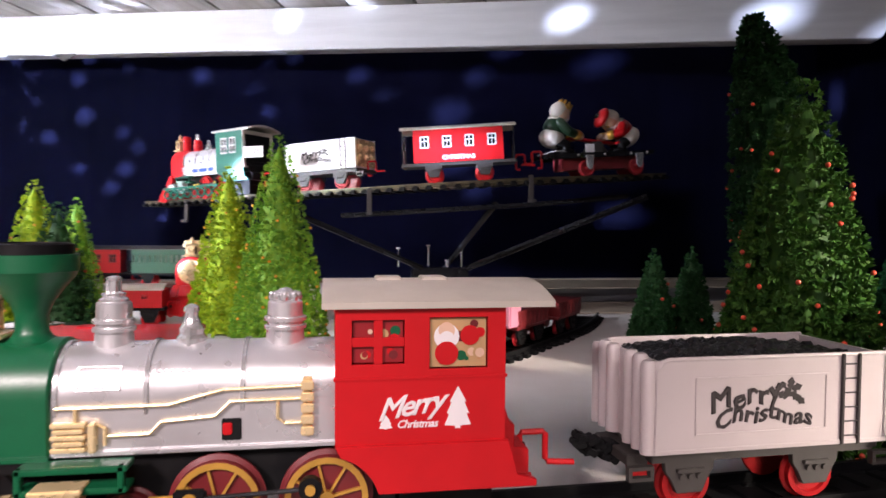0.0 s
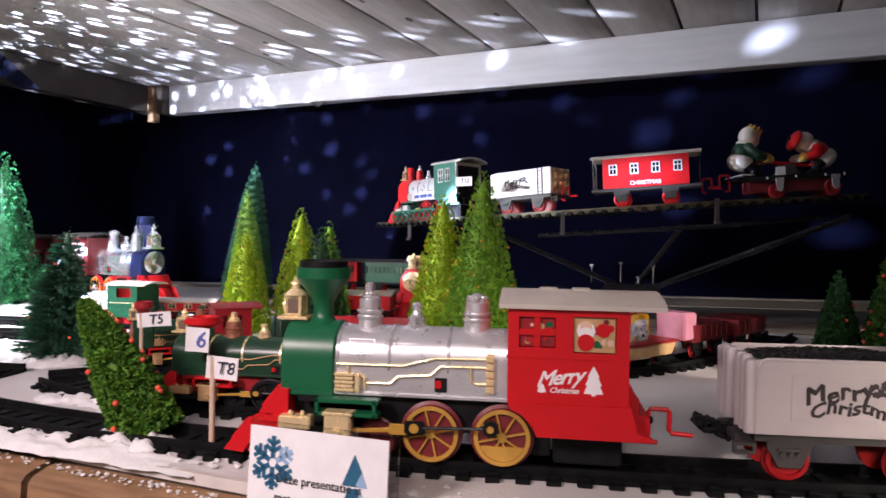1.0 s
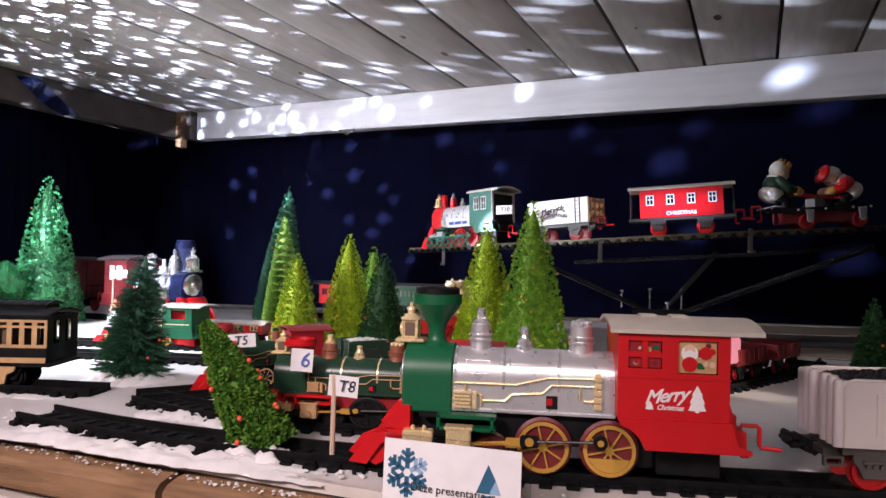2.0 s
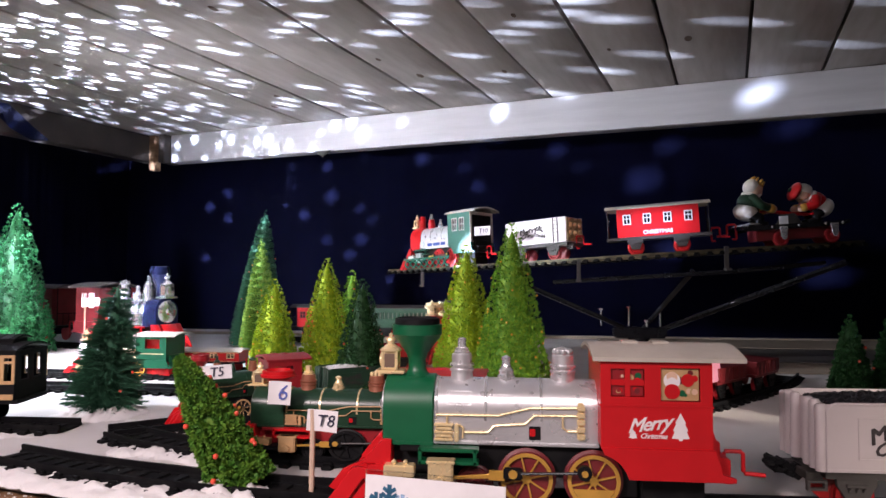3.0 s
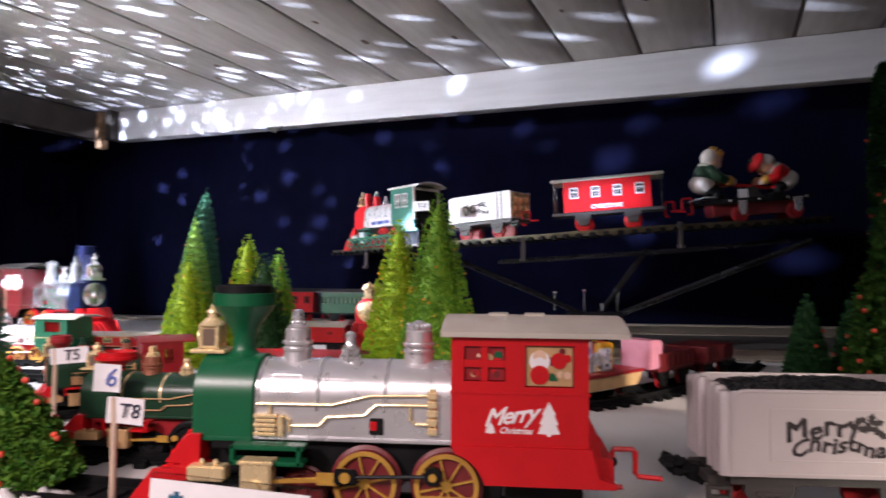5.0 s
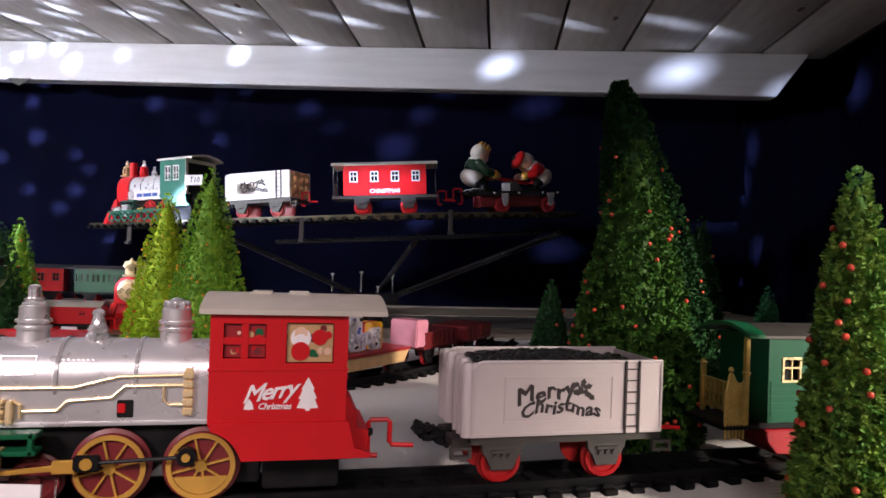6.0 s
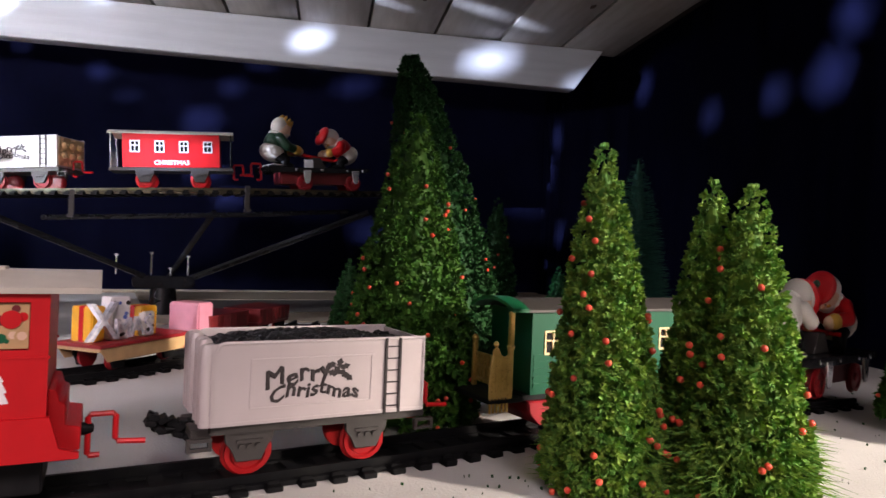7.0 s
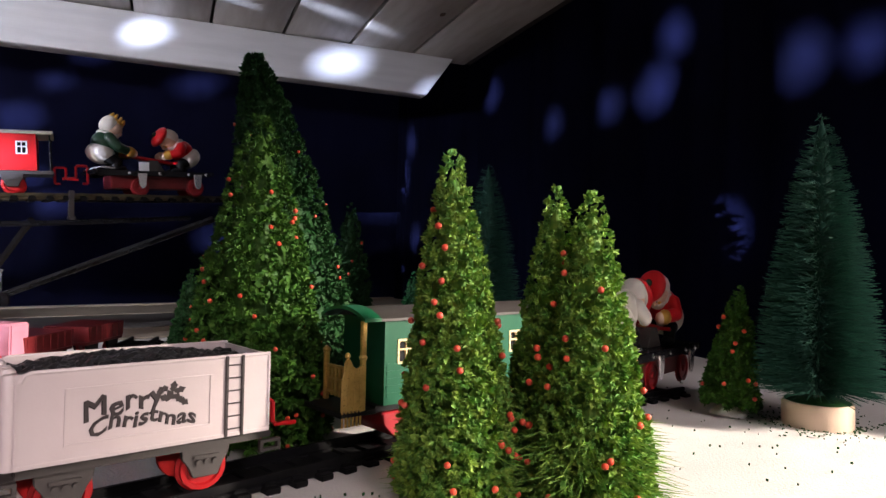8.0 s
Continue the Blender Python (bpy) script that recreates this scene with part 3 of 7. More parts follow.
def spoked_wheel(parent, x, y, z, r, side, rim_mat, disc_mat, spokes=10, weight=False, label=""):
    """A driving wheel: dark tyre with flange, disc, rim and spokes in relief; side -1 is the front."""
    bm = bmesh.new()
    lathe(bm, (x, y - side * 0.004, z), (0, side, 0), [(r * 1.12, 0), (r * 1.12, 0.0014), (r, 0.0024), (r, 0.0062), (r * 0.86, 0.0066), (r * 0.86, 0.004), (r * 0.1, 0.004)], 32)
    w = part("wheel", bm, disc_mat, parent, label)
    bm = bmesh.new()
    yy = y + side * 0.0006
    n = 28
    rings = []
    for ra, h in ((0.84, 0), (0.84, 0.0022), (0.985, 0.0022), (0.985, 0)):
        rings.append([bm.verts.new((x + r * ra * math.cos(a), yy + side * h, z + r * ra * math.sin(a))) for a in (2 * math.pi * k / n for k in range(n))])
    ring_faces(bm, rings + [rings[0]])
    for k in range(spokes):
        a = 2 * math.pi * (k + 0.3) / spokes
        box(bm, r * 0.12, r * 0.87, -0.0009, 0.0009, -0.00065, 0.00065, 0, pose(x, yy + side * 0.0005, z) @ Matrix.Rotation(-a, 4, "Y"))
    cyl(bm, (x, yy - side * 0.001, z), (x, yy + side * 0.0022, z), r * 0.17, seg=14)
    if weight:
        pts = [(x + r * 0.83 * math.cos(a), z + r * 0.83 * math.sin(a)) for a in (radians(-158 + 136 * k / 10) for k in range(11))]
        slab(bm, pts, yy, yy + side * 0.0016)
    part("rim", bm, rim_mat, w, "gold rim and spokes" if rim_mat is GOLD_PAINT else "")
    return w


def small_wheel(parent, x, y, z, r, side, mat):
    bm = bmesh.new()
    lathe(bm, (x, y - side * 0.003, z), (0, side, 0), [(r * 1.14, 0), (r * 1.14, 0.0012), (r, 0.002), (r, 0.0055), (r * 0.78, 0.006), (r * 0.72, 0.0042), (r * 0.3, 0.0042), (r * 0.26, 0.0062), (r * 0.1, 0.0066)], 24)
    part("wheel", bm, mat, parent, "")


def coupling(parent, x, mat, way=1, z=0.045):
    """The bent hook behind a vehicle."""
    bm = bmesh.new()
    pts = [(0.007, -0.0155), (0.001, -0.0155), (0, -0.0145), (0, 0.008), (0.001, 0.010), (0.014, 0.010), (0.0155, 0.0085), (0.0155, -0.006), (0.017, -0.008), (0.033, -0.009)]
    tube(bm, [(x + way * a, 0, z + b) for a, b in pts], 0.0018, 8)
    part("coupling_hook", bm, mat, parent, "")


def pedestal(parent, x, mat, z1=0.044, w=0.03):
    """The bogie frame over a small wheel pair, with springs."""
    for s in (-1, 1):
        bm = bmesh.new()
        y = s * 0.025
        slab(bm, [(x - w / 2, z1), (x - w / 2 + 0.001, z1 - 0.009), (x - 0.0105, z1 - 0.0140), (x - 0.0075, z1 - 0.0215), (x + 0.0075, z1 - 0.0215), (x + 0.0105, z1 - 0.0140), (x + w / 2 - 0.001, z1 - 0.008), (x + w / 2, z1)], y - 0.002, y + 0.002, 0.0004)
        for k in range(3):
            cyl(bm, (x - 0.005 + 0.005 * k, y + s * 0.002, z1 - 0.0115), (x - 0.005 + 0.005 * k, y + s * 0.0042, z1 - 0.0115), 0.0018, seg=8)
        box(bm, x - 0.008, x + 0.008, min(y, y + s * 0.004), max(y, y + s * 0.004), z1 - 0.0095, z1 - 0.007, 0.0004)
        part("bogie_frame", bm, mat, parent)


def steam_loco(m, label, scale=1.0, boiler=SILVER, smokebox=GREEN, stack=GREEN, cab=RED, roof=CREAM, pilot=RED, trim=GOLD, band=CHROME, domes=SILVER, frame_mat=BLACK,
               balloon=True, wheel=MAROON, rim=GOLD_PAINT, platform=GREEN, slogan="", windows="four", group="", open_cab=False, lamp_mat=GOLD, stack_h=1.0):
    e = thing("toy_locomotive", m, label, "toy locomotive", group, scale=scale)
    # boiler with its skirt
    bm = bmesh.new()
    lathe(bm, (-0.173, 0, 0.088), (1, 0, 0), [(0.0225, 0), (0.0245, 0.001), (0.0245, 0.137), (0.022, 0.1375)], 40)
    for s in (-1, 1):
        slab(bm, [(-0.173, 0.0625), (-0.173, 0.088), (-0.036, 0.088), (-0.036, 0.0625)], s * 0.0225 if s > 0 else -0.0243, 0.0243 if s > 0 else -0.0225, 0.0006)
        for k in range(14):
            cyl(bm, (-0.082 + 0.003 * k, s * 0.0235, 0.0975), (-0.082 + 0.003 * k, s * 0.0242, 0.0977), 0.0006, seg=6)
            cyl(bm, (-0.125 + 0.0028 * (k % 7), s * 0.0232, 0.0985 + 0.003 * (k // 7)), (-0.125 + 0.0028 * (k % 7), s * 0.024, 0.0988 + 0.003 * (k // 7)), 0.0005, seg=6)
    box(bm, -0.173, -0.036, -0.0258, 0.0258, 0.0605, 0.0632, 0.0006)
    b = part("boiler", bm, boiler, e)
    for s in (-1, 1):
        # raised inspection frame on the boiler's shoulder
        bm = bmesh.new()
        pierced(bm, -0.010, 0.010, -0.006, 0.006, -0.0002, 0.0002, [(-0.0096, 0.0096, -0.0056, 0.0056)])
        ob = part("inspection_frame", bm, boiler, b)
        ob.matrix_local = pose(-0.151, s * 0.0247 * math.cos(radians(24)), 0.088 + 0.0247 * math.sin(radians(24)), -s * -24, 0, 0)
    for x in (-0.1705, -0.129, -0.083):
        bm = bmesh.new()
        lathe(bm, (x, 0, 0.088), (1, 0, 0), [(0.0243, -0.0012), (0.0256, -0.001), (0.0256, 0.001), (0.0243, 0.0012)], 40)
        part("boiler_band", bm, band, b, "bright boiler band")
    # smokebox
    bm = bmesh.new()
    pts = [(0.0272 * math.cos(a), 0.088 + 0.0272 * math.sin(a)) for a in (math.pi * k / 20 for k in range(21))]
    sec = [(0.0272, 0.0605)] + pts + [(-0.0272, 0.0605)]
    rings = [[bm.verts.new((x, y * k, 0.088 + (z - 0.088) * k)) for y, z in sec] for x, k in ((-0.2155, 0.95), (-0.2145, 1.0), (-0.1735, 1.0), (-0.1725, 0.96))]
    ring_faces(bm, rings)
    bm.faces.new(rings[0])
    bm.faces.new(rings[-1])
    box(bm, -0.216, -0.172, -0.0288, 0.0288, 0.0592, 0.0622, 0.0006)
    sm = part("smokebox", bm, smokebox, e)
    bm = bmesh.new()
    lathe(bm, (-0.2148, 0, 0.088), (-1, 0, 0), [(0.022, 0), (0.022, 0.002), (0.0195, 0.0032), (0.012, 0.004), (0.006, 0.0046), (0.0035, 0.0075), (0.001, 0.008)], 30)
    part("smokebox_door", bm, domes, sm, "round ribbed smokebox door")
    # chimney
    bm = bmesh.new()
    q = stack_h
    if balloon:
        prof = [(0.0125, -0.002), (0.0125, 0.001), (0.0095, 0.003), (0.0078, 0.006), (0.0076, 0.014), (0.0098, 0.02), (0.0155, 0.028), (0.0198, 0.033), (0.0212, 0.036), (0.0218, 0.0365), (0.0218, 0.045), (0.0205, 0.0452)]
    else:
        prof = [(0.011, -0.002), (0.011, 0.001), (0.0088, 0.003), (0.0088, 0.02), (0.0105, 0.021), (0.0105, 0.0245), (0.009, 0.0248)]
    lathe(bm, (-0.19, 0, 0.113), (0, 0, 1), [(r, h * q) for r, h in prof], 36)
    ch = part("chimney", bm, stack, e)
    bm = bmesh.new()
    top = prof[-1]
    lathe(bm, (-0.19, 0, 0.113 + top[1] * q - 0.001), (0, 0, 1), [(top[0] * 0.96, 0), (top[0] * 0.96, 0.006), (top[0] * 0.85, 0.0068), (top[0] * 0.82, 0.002)], 36)
    part("chimney_cap", bm, BLACK if balloon and stack is GREEN else stack, ch, "black chimney cap" if balloon and stack is GREEN else "")
    # head lamp on its bracket
    bm = bmesh.new()
    box(bm, -0.2205, -0.2065, -0.0068, 0.0068, 0.1185, 0.1345, 0.0008)
    for s in (-1, 1):
        for x in (-0.2198, -0.2072):
            box(bm, x - 0.0009, x + 0.0009, s * 0.0068 - 0.0009, s * 0.0068 + 0.0009, 0.1185, 0.1345, 0.0003)
    lathe(bm, (-0.2135, 0, 0.1345), (0, 0, 1), [(0.0098, 0), (0.0098, 0.0012), (0.0056, 0.0042), (0.0036, 0.0056), (0.0036, 0.0088), (0.0048, 0.0092), (0.0044, 0.0108), (0.0016, 0.0125), (0.0019, 0.0145), (0.0006, 0.0158)], 16)
    lathe(bm, (-0.2203, 0, 0.1265), (-1, 0, 0), [(0.0058, 0), (0.0058, 0.0022), (0.0045, 0.0026)], 18)
    hl = part("head_lamp", bm, lamp_mat, e, "box-shaped plated head lamp")
    for s in (-1, 1):
        single("pane", KNOT, hl, -0.2180, -0.2090, *sorted((s * 0.0067, s * 0.0072)), 0.1205, 0.1325, 0.0002, label="dark amber pane")
    bm = bmesh.new()
    box(bm, -0.226, -0.2, -0.011, 0.011, 0.1155, 0.1182, 0.0008)
    box(bm, -0.2145, -0.2045, -0.002, 0.002, 0.1085, 0.116, 0.0005)
    part("lamp_bracket", bm, lamp_mat, hl)
    # domes, bell and their caps
    for x, k in ((-0.1505, 1.0), (-0.0635, 1.06)):
        bm = bmesh.new()
        lathe(bm, (x, 0, 0.1075), (0, 0, 1), [(0.0105 * k, 0), (0.0097 * k, 0.0045), (0.0093 * k, 0.0105), (0.0106 * k, 0.0107), (0.0106 * k, 0.0126), (0.0089 * k, 0.0130), (0.0089 * k, 0.0147), (0.0106 * k, 0.0151), (0.0106 * k, 0.0170), (0.0089 * k, 0.0174), (0.0086 * k, 0.0250), (0.0078 * k, 0.0258), (0.002, 0.0260)], 32)
        d = part("steam_dome", bm, domes, e)
        bm = bmesh.new()
        if k == 1.0:
            lathe(bm, (x, 0, 0.1333), (0, 0, 1), [(0.0070, 0), (0.0072, 0.0016), (0.0052, 0.0028), (0.0060, 0.0034), (0.0060, 0.0046), (0.0030, 0.0054), (0.0027, 0.0108), (0.0038, 0.0112), (0.0038, 0.0128), (0.0012, 0.0136)], 20)
            for a in range(4):
                t = a * math.pi / 2 + 0.5
                cyl(bm, (x + 0.0033 * math.cos(t), 0.0033 * math.sin(t), 0.1385), (x + 0.0033 * math.cos(t), 0.0033 * math.sin(t), 0.1445), 0.0006, seg=6)
        else:
            for a in range(8):
                t = a * math.pi / 4
                valve = bmesh.new()
                lathe(valve, (x + 0.0068 * math.cos(t), 0.0068 * math.sin(t), 0.1334), (0, 0, 1), [(0.0019, 0), (0.0023, 0.002), (0.0017, 0.0042), (0.0006, 0.0048)], 10)
                part("valve", valve, band, d)
            lathe(bm, (x, 0, 0.1334), (0, 0, 1), [(0.0052, 0), (0.005, 0.0045), (0.0032, 0.0062), (0.001, 0.0068)], 16)
        part("dome_cap", bm, band, d, "bright valve cap")
    bm = bmesh.new()
    lathe(bm, (-0.112, 0, 0.1125), (0, 0, 1), [(0.0076, -0.003), (0.0078, 0.0015), (0.0062, 0.0035), (0.0066, 0.0062), (0.0050, 0.0085), (0.0036, 0.0125), (0.0034, 0.0150), (0.0042, 0.0156), (0.0040, 0.0176), (0.0018, 0.0190), (0.0008, 0.0194)], 22)
    for s in (-1, 1):
        box(bm, -0.1130, -0.1110, s * 0.0085 - 0.0008, s * 0.0085 + 0.0008, 0.109, 0.121, 0.0004)
    part("bell", bm, band, e, "small plated bell on a yoke")
    # pipes, pump and valve block on both sides
    for s in (-1, 1):
        y = s * 0.0262
        bm = bmesh.new()
        tube(bm, [(-0.170, y, 0.0845), (-0.118, y, 0.0848), (-0.104, y, 0.0885), (-0.092, y, 0.0915), (-0.052, y, 0.0925)], 0.0009)
        tube(bm, [(-0.146, y, 0.0705), (-0.127, y, 0.0708), (-0.1215, y, 0.0765), (-0.096, y, 0.0785), (-0.0885, y, 0.0855), (-0.052, y, 0.086)], 0.0009)
        tube(bm, [(-0.0655, y, 0.085), (-0.0655, y, 0.076), (-0.062, y, 0.0735), (-0.052, y, 0.0735)], 0.0009)
        tube(bm, [(-0.161, y, 0.084), (-0.161, y, 0.076)], 0.0009)
        part("pipe", bm, trim, e, "gold-plated pipework")
        bm = bmesh.new()
        for k in range(5):
            box(bm, -0.054, -0.0475, min(y, y + s * 0.002), max(y, y + s * 0.002), 0.067 + 0.0058 * k, 0.0718 + 0.0058 * k, 0.0006)
        box(bm, -0.053, -0.0485, s * 0.0242 - 0.0012, s * 0.0242 + 0.0012, 0.066, 0.0965, 0.0004)
        part("valve_block", bm, trim, e, "gold-plated ribbed valve block")
        bm = bmesh.new()
        box(bm, -0.1545, -0.151, s * 0.0268 - 0.0024, s * 0.0268 + 0.0024, 0.063, 0.0775, 0.0006)
        tube(bm, [(-0.151, y, 0.0765), (-0.1475, y, 0.0745), (-0.1475, y, 0.066)], 0.001)
        pump = part("air_pump", bm, trim, e, "plated ribbed air pump")
        for k in range(5):
            single("pump_rib", trim, pump, -0.1715 + 0.001 * (k % 2), -0.1555 - 0.001 * (k % 2), s * 0.0268 - 0.0022, s * 0.0268 + 0.0022, 0.0635 + 0.003 * k, 0.0659 + 0.003 * k, 0.0005)
        bm = bmesh.new()
        box(bm, -0.093, -0.0835, s * 0.0244 - 0.0008, s * 0.0244 + 0.0008, 0.0655, 0.0765, 0.0004)
        sw = part("switch_recess", bm, BLACK, e)
        bm = bmesh.new()
        box(bm, -0.0925, -0.0878, s * 0.0252 - 0.001, s * 0.0252 + 0.001, 0.0685, 0.0745, 0.0005)
        part("switch", bm, RED, sw, "red switch")
    # frame, platform, cylinders
    ch_frame = single("chassis", frame_mat, e, -0.208, 0.05, -0.017, 0.017, 0.033, 0.0612, 0.001)
    single("cross_plate", frame_mat, ch_frame, -0.2, -0.17, -0.03, 0.03, 0.0545, 0.0595, 0.0008)
    single("battery_box", frame_mat, ch_frame, -0.003, 0.047, -0.024, 0.024, 0.0165, 0.045, 0.0012)
    single("ash_pan", frame_mat, ch_frame, -0.02, -0.005, -0.02, 0.02, 0.02, 0.042, 0.001)
    for s in (-1, 1):
        board = single("running_board", platform, e, -0.1835, -0.134, *sorted((s * 0.0255, s * 0.0385)), 0.0565, 0.0597, 0.0006)
        single("step", platform, board, -0.1835, -0.134, *sorted((s * 0.0255, s * 0.0385)), 0.0465, 0.0495, 0.0006)
        for x in (-0.182, -0.137):
            single("step_post", platform, board, x - 0.0015, x + 0.0015, s * 0.0365 - 0.002, s * 0.0365 + 0.002, 0.0465, 0.0597, 0.0005)
        bm = bmesh.new()
        box(bm, -0.175, -0.1545, s * 0.036 - 0.006, s * 0.036 + 0.006, 0.027, 0.0505, 0.0012)
        box(bm, -0.1765, -0.153, s * 0.036 - 0.0068, s * 0.036 + 0.0068, 0.0478, 0.0505, 0.0006)
        cyl(bm, (-0.165, s * 0.042, 0.0335), (-0.165, s * 0.0445, 0.0335), 0.0045, seg=14)
        part("steam_cylinder", bm, trim, e, "plated steam cylinder block")
        bm = bmesh.new()
        box(bm, -0.212, -0.1865, s * 0.0345 - 0.0055, s * 0.0345 + 0.0055, 0.0355, 0.0455, 0.001)
        for x in (-0.204, -0.1945):
            lathe(bm, (x, s * 0.0345, 0.0455), (0, 0, 1), [(0.0016, 0), (0.0022, 0.0015), (0.001, 0.0034)], 8)
        part("tool_box", bm, trim, e, "plated tool box")
        bm = bmesh.new()
        box(bm, -0.215, -0.17, min(s * 0.02, s * 0.04), max(s * 0.02, s * 0.04), 0.029, 0.0345, 0.0008)
        part("step_plate", bm, BLACK, e)
    # wheels and rods
    for x, w in ((-0.095, False), (-0.041, True)):
        for s in (-1, 1):
            spoked_wheel(e, x, s * 0.0265, RT + 0.0215, 0.0215, s, rim, wheel, 8, w, "dark red spoked driving wheel")
    for s in (-1, 1):
        small_wheel(e, -0.138, s * 0.022, RT + 0.014, 0.014, s, wheel)
        bm = bmesh.new()
        tube(bm, [(-0.102, s * 0.0355, 0.0405), (-0.049, s * 0.0355, 0.0425)], 0.0013)
        part("side_rod", bm, METAL if rim is GOLD_PAINT else GREY, e, "thin steel side rod")
        bm = bmesh.new()
        box(bm, -0.114, -0.0985, s * 0.0355 - 0.002, s * 0.0355 + 0.002, 0.0355, 0.0455, 0.0012)
        part("rod_end", bm, BLACK, e, "black rod bearing")
        bm = bmesh.new()
        cyl(bm, (-0.049, s * 0.0325, 0.0428), (-0.049, s * 0.0375, 0.0428), 0.0058, seg=20)
        part("crank_boss", bm, BLACK, e)
        bm = bmesh.new()
        slab(bm, [(-0.155, 0.0345), (-0.126, 0.0362), (-0.1255, 0.0345), (-0.113, 0.0345), (-0.113, 0.0425), (-0.1255, 0.0425), (-0.126, 0.0395), (-0.155, 0.037)], s * 0.0348 - 0.0012, s * 0.0348 + 0.0012, 0.0003)
        part("connecting_rod", bm, GOLD_PAINT, e, "gold connecting rod")
        for x, z, out, r in ((-0.1062, 0.0405, 0.0384, 0.0036), (-0.049, 0.0428, 0.0392, 0.0026)):
            bm = bmesh.new()
            cyl(bm, (x, s * 0.0345, z), (x, s * out, z), r, seg=16)
            part("rod_pin", bm, GOLD_PAINT, e)
    # pilot
    bars = []
    n = 9
    for k in range(n):
        u = -1 + 2 * k / (n - 1)
        y = u * 0.030
        tip = -0.268 + 0.028 * abs(u)
        bm = bmesh.new()
        slab(bm, [(tip, 0.0145), (tip + 0.004, 0.0125), (-0.226, 0.018), (-0.212, 0.042), (-0.218, 0.0475), (tip + 0.012, 0.030)], y - 0.0022, y + 0.0022)
        bars.append(bm)
    bm = bmesh.new()
    slab(bm, [(-0.236, 0.0465), (-0.222, 0.0635), (-0.19, 0.0635), (-0.184, 0.055), (-0.184, 0.04), (-0.21, 0.036), (-0.228, 0.036)], -0.0165, 0.0165, 0.0008)
    box(bm, -0.226, -0.2, -0.034, 0.034, 0.0375, 0.0435, 0.0008)
    for s in (-1, 1):
        slab(bm, [(-0.232, 0.0445), (-0.216, 0.064), (-0.207, 0.064), (-0.207, 0.043)], s * 0.0255 - 0.006, s * 0.0255 + 0.006, 0.0006)
        slab(bm, [(-0.26, 0.0145), (-0.24, 0.0405), (-0.215, 0.0405), (-0.212, 0.034), (-0.231, 0.031), (-0.244, 0.0125)], s * 0.0305 - 0.0022, s * 0.0305 + 0.0022, 0.0005)
    cow = part("cowcatcher", bm, pilot, e, "ribbed cowcatcher")
    for bm in bars:
        part("bar", bm, pilot, cow)
    # cab: front wall with the side walls, skirts, belts, rear wall and tail block on it
    H = 0.0425
    c = single("cab", cab, e, -0.037, -0.035, -0.0403, 0.0403, 0.0655, 0.1338, 0.0003)
    op = {"four": [(-0.029, -0.003, 0.1055, 0.1275), (0.0095, 0.0395, 0.1025, 0.1285)], "dark": [(-0.02, -0.001, 0.094, 0.122), (0.008, 0.027, 0.094, 0.122)], "pair": [(-0.02, -0.001, 0.094, 0.122), (0.008, 0.027, 0.094, 0.122)], "wide": [(-0.012, 0.030, 0.098, 0.126)]}[windows]
    for s in (-1, 1):
        y0, y1 = (s * H, s * (H - 0.002)) if s < 0 else (s * (H - 0.002), s * H)
        arch = [(-0.041 + 0.0262 * math.cos(a), RT + 0.0215 + 0.0262 * math.sin(a)) for a in (radians(75 - 60 * k / 7) for k in range(8))]
        low = [(-0.037, 0.0655)] + [p for p in arch if p[0] > -0.037] + [(-0.0155, 0.041), (0.0655, 0.041), (0.0655, 0.0445), (0.0555, 0.0475), (0.0505, 0.0655)]
        bm = bmesh.new()
        slab(bm, low, y0 - (0.002 if s < 0 else 0), y1 + (0 if s < 0 else 0.002), 0.0004)
        part("skirt", bm, cab, c)
        bm = bmesh.new()
        pierced(bm, -0.037, 0.0487, 0.0655, 0.134, y0, y1, op)
        part("side_wall", bm, cab, c)
        single("belt", cab, c, -0.0378, 0.0497, y0 - 0.0006, y1 + 0.0006, 0.0975, 0.0992, 0.0003)
    if not open_cab:
        single("rear_wall", cab, c, 0.0467, 0.0485, -0.0403, 0.0403, 0.0655, 0.1338, 0.0003)
    bm = bmesh.new()
    slab(bm, [(0.0485, 0.042), (0.0485, 0.078), (0.0525, 0.0775), (0.0545, 0.0705), (0.0575, 0.069), (0.0575, 0.057), (0.0655, 0.0555), (0.0655, 0.042)], -0.03, 0.03, 0.0006)
    # black on an open cab, to continue the shaded opening downwards
    part("tail_block", bm, BLACK if open_cab else cab, c)
    single("cab_floor", cab, c, -0.03, 0.045, -0.0405, 0.0405, 0.058, 0.0648, 0.0004)
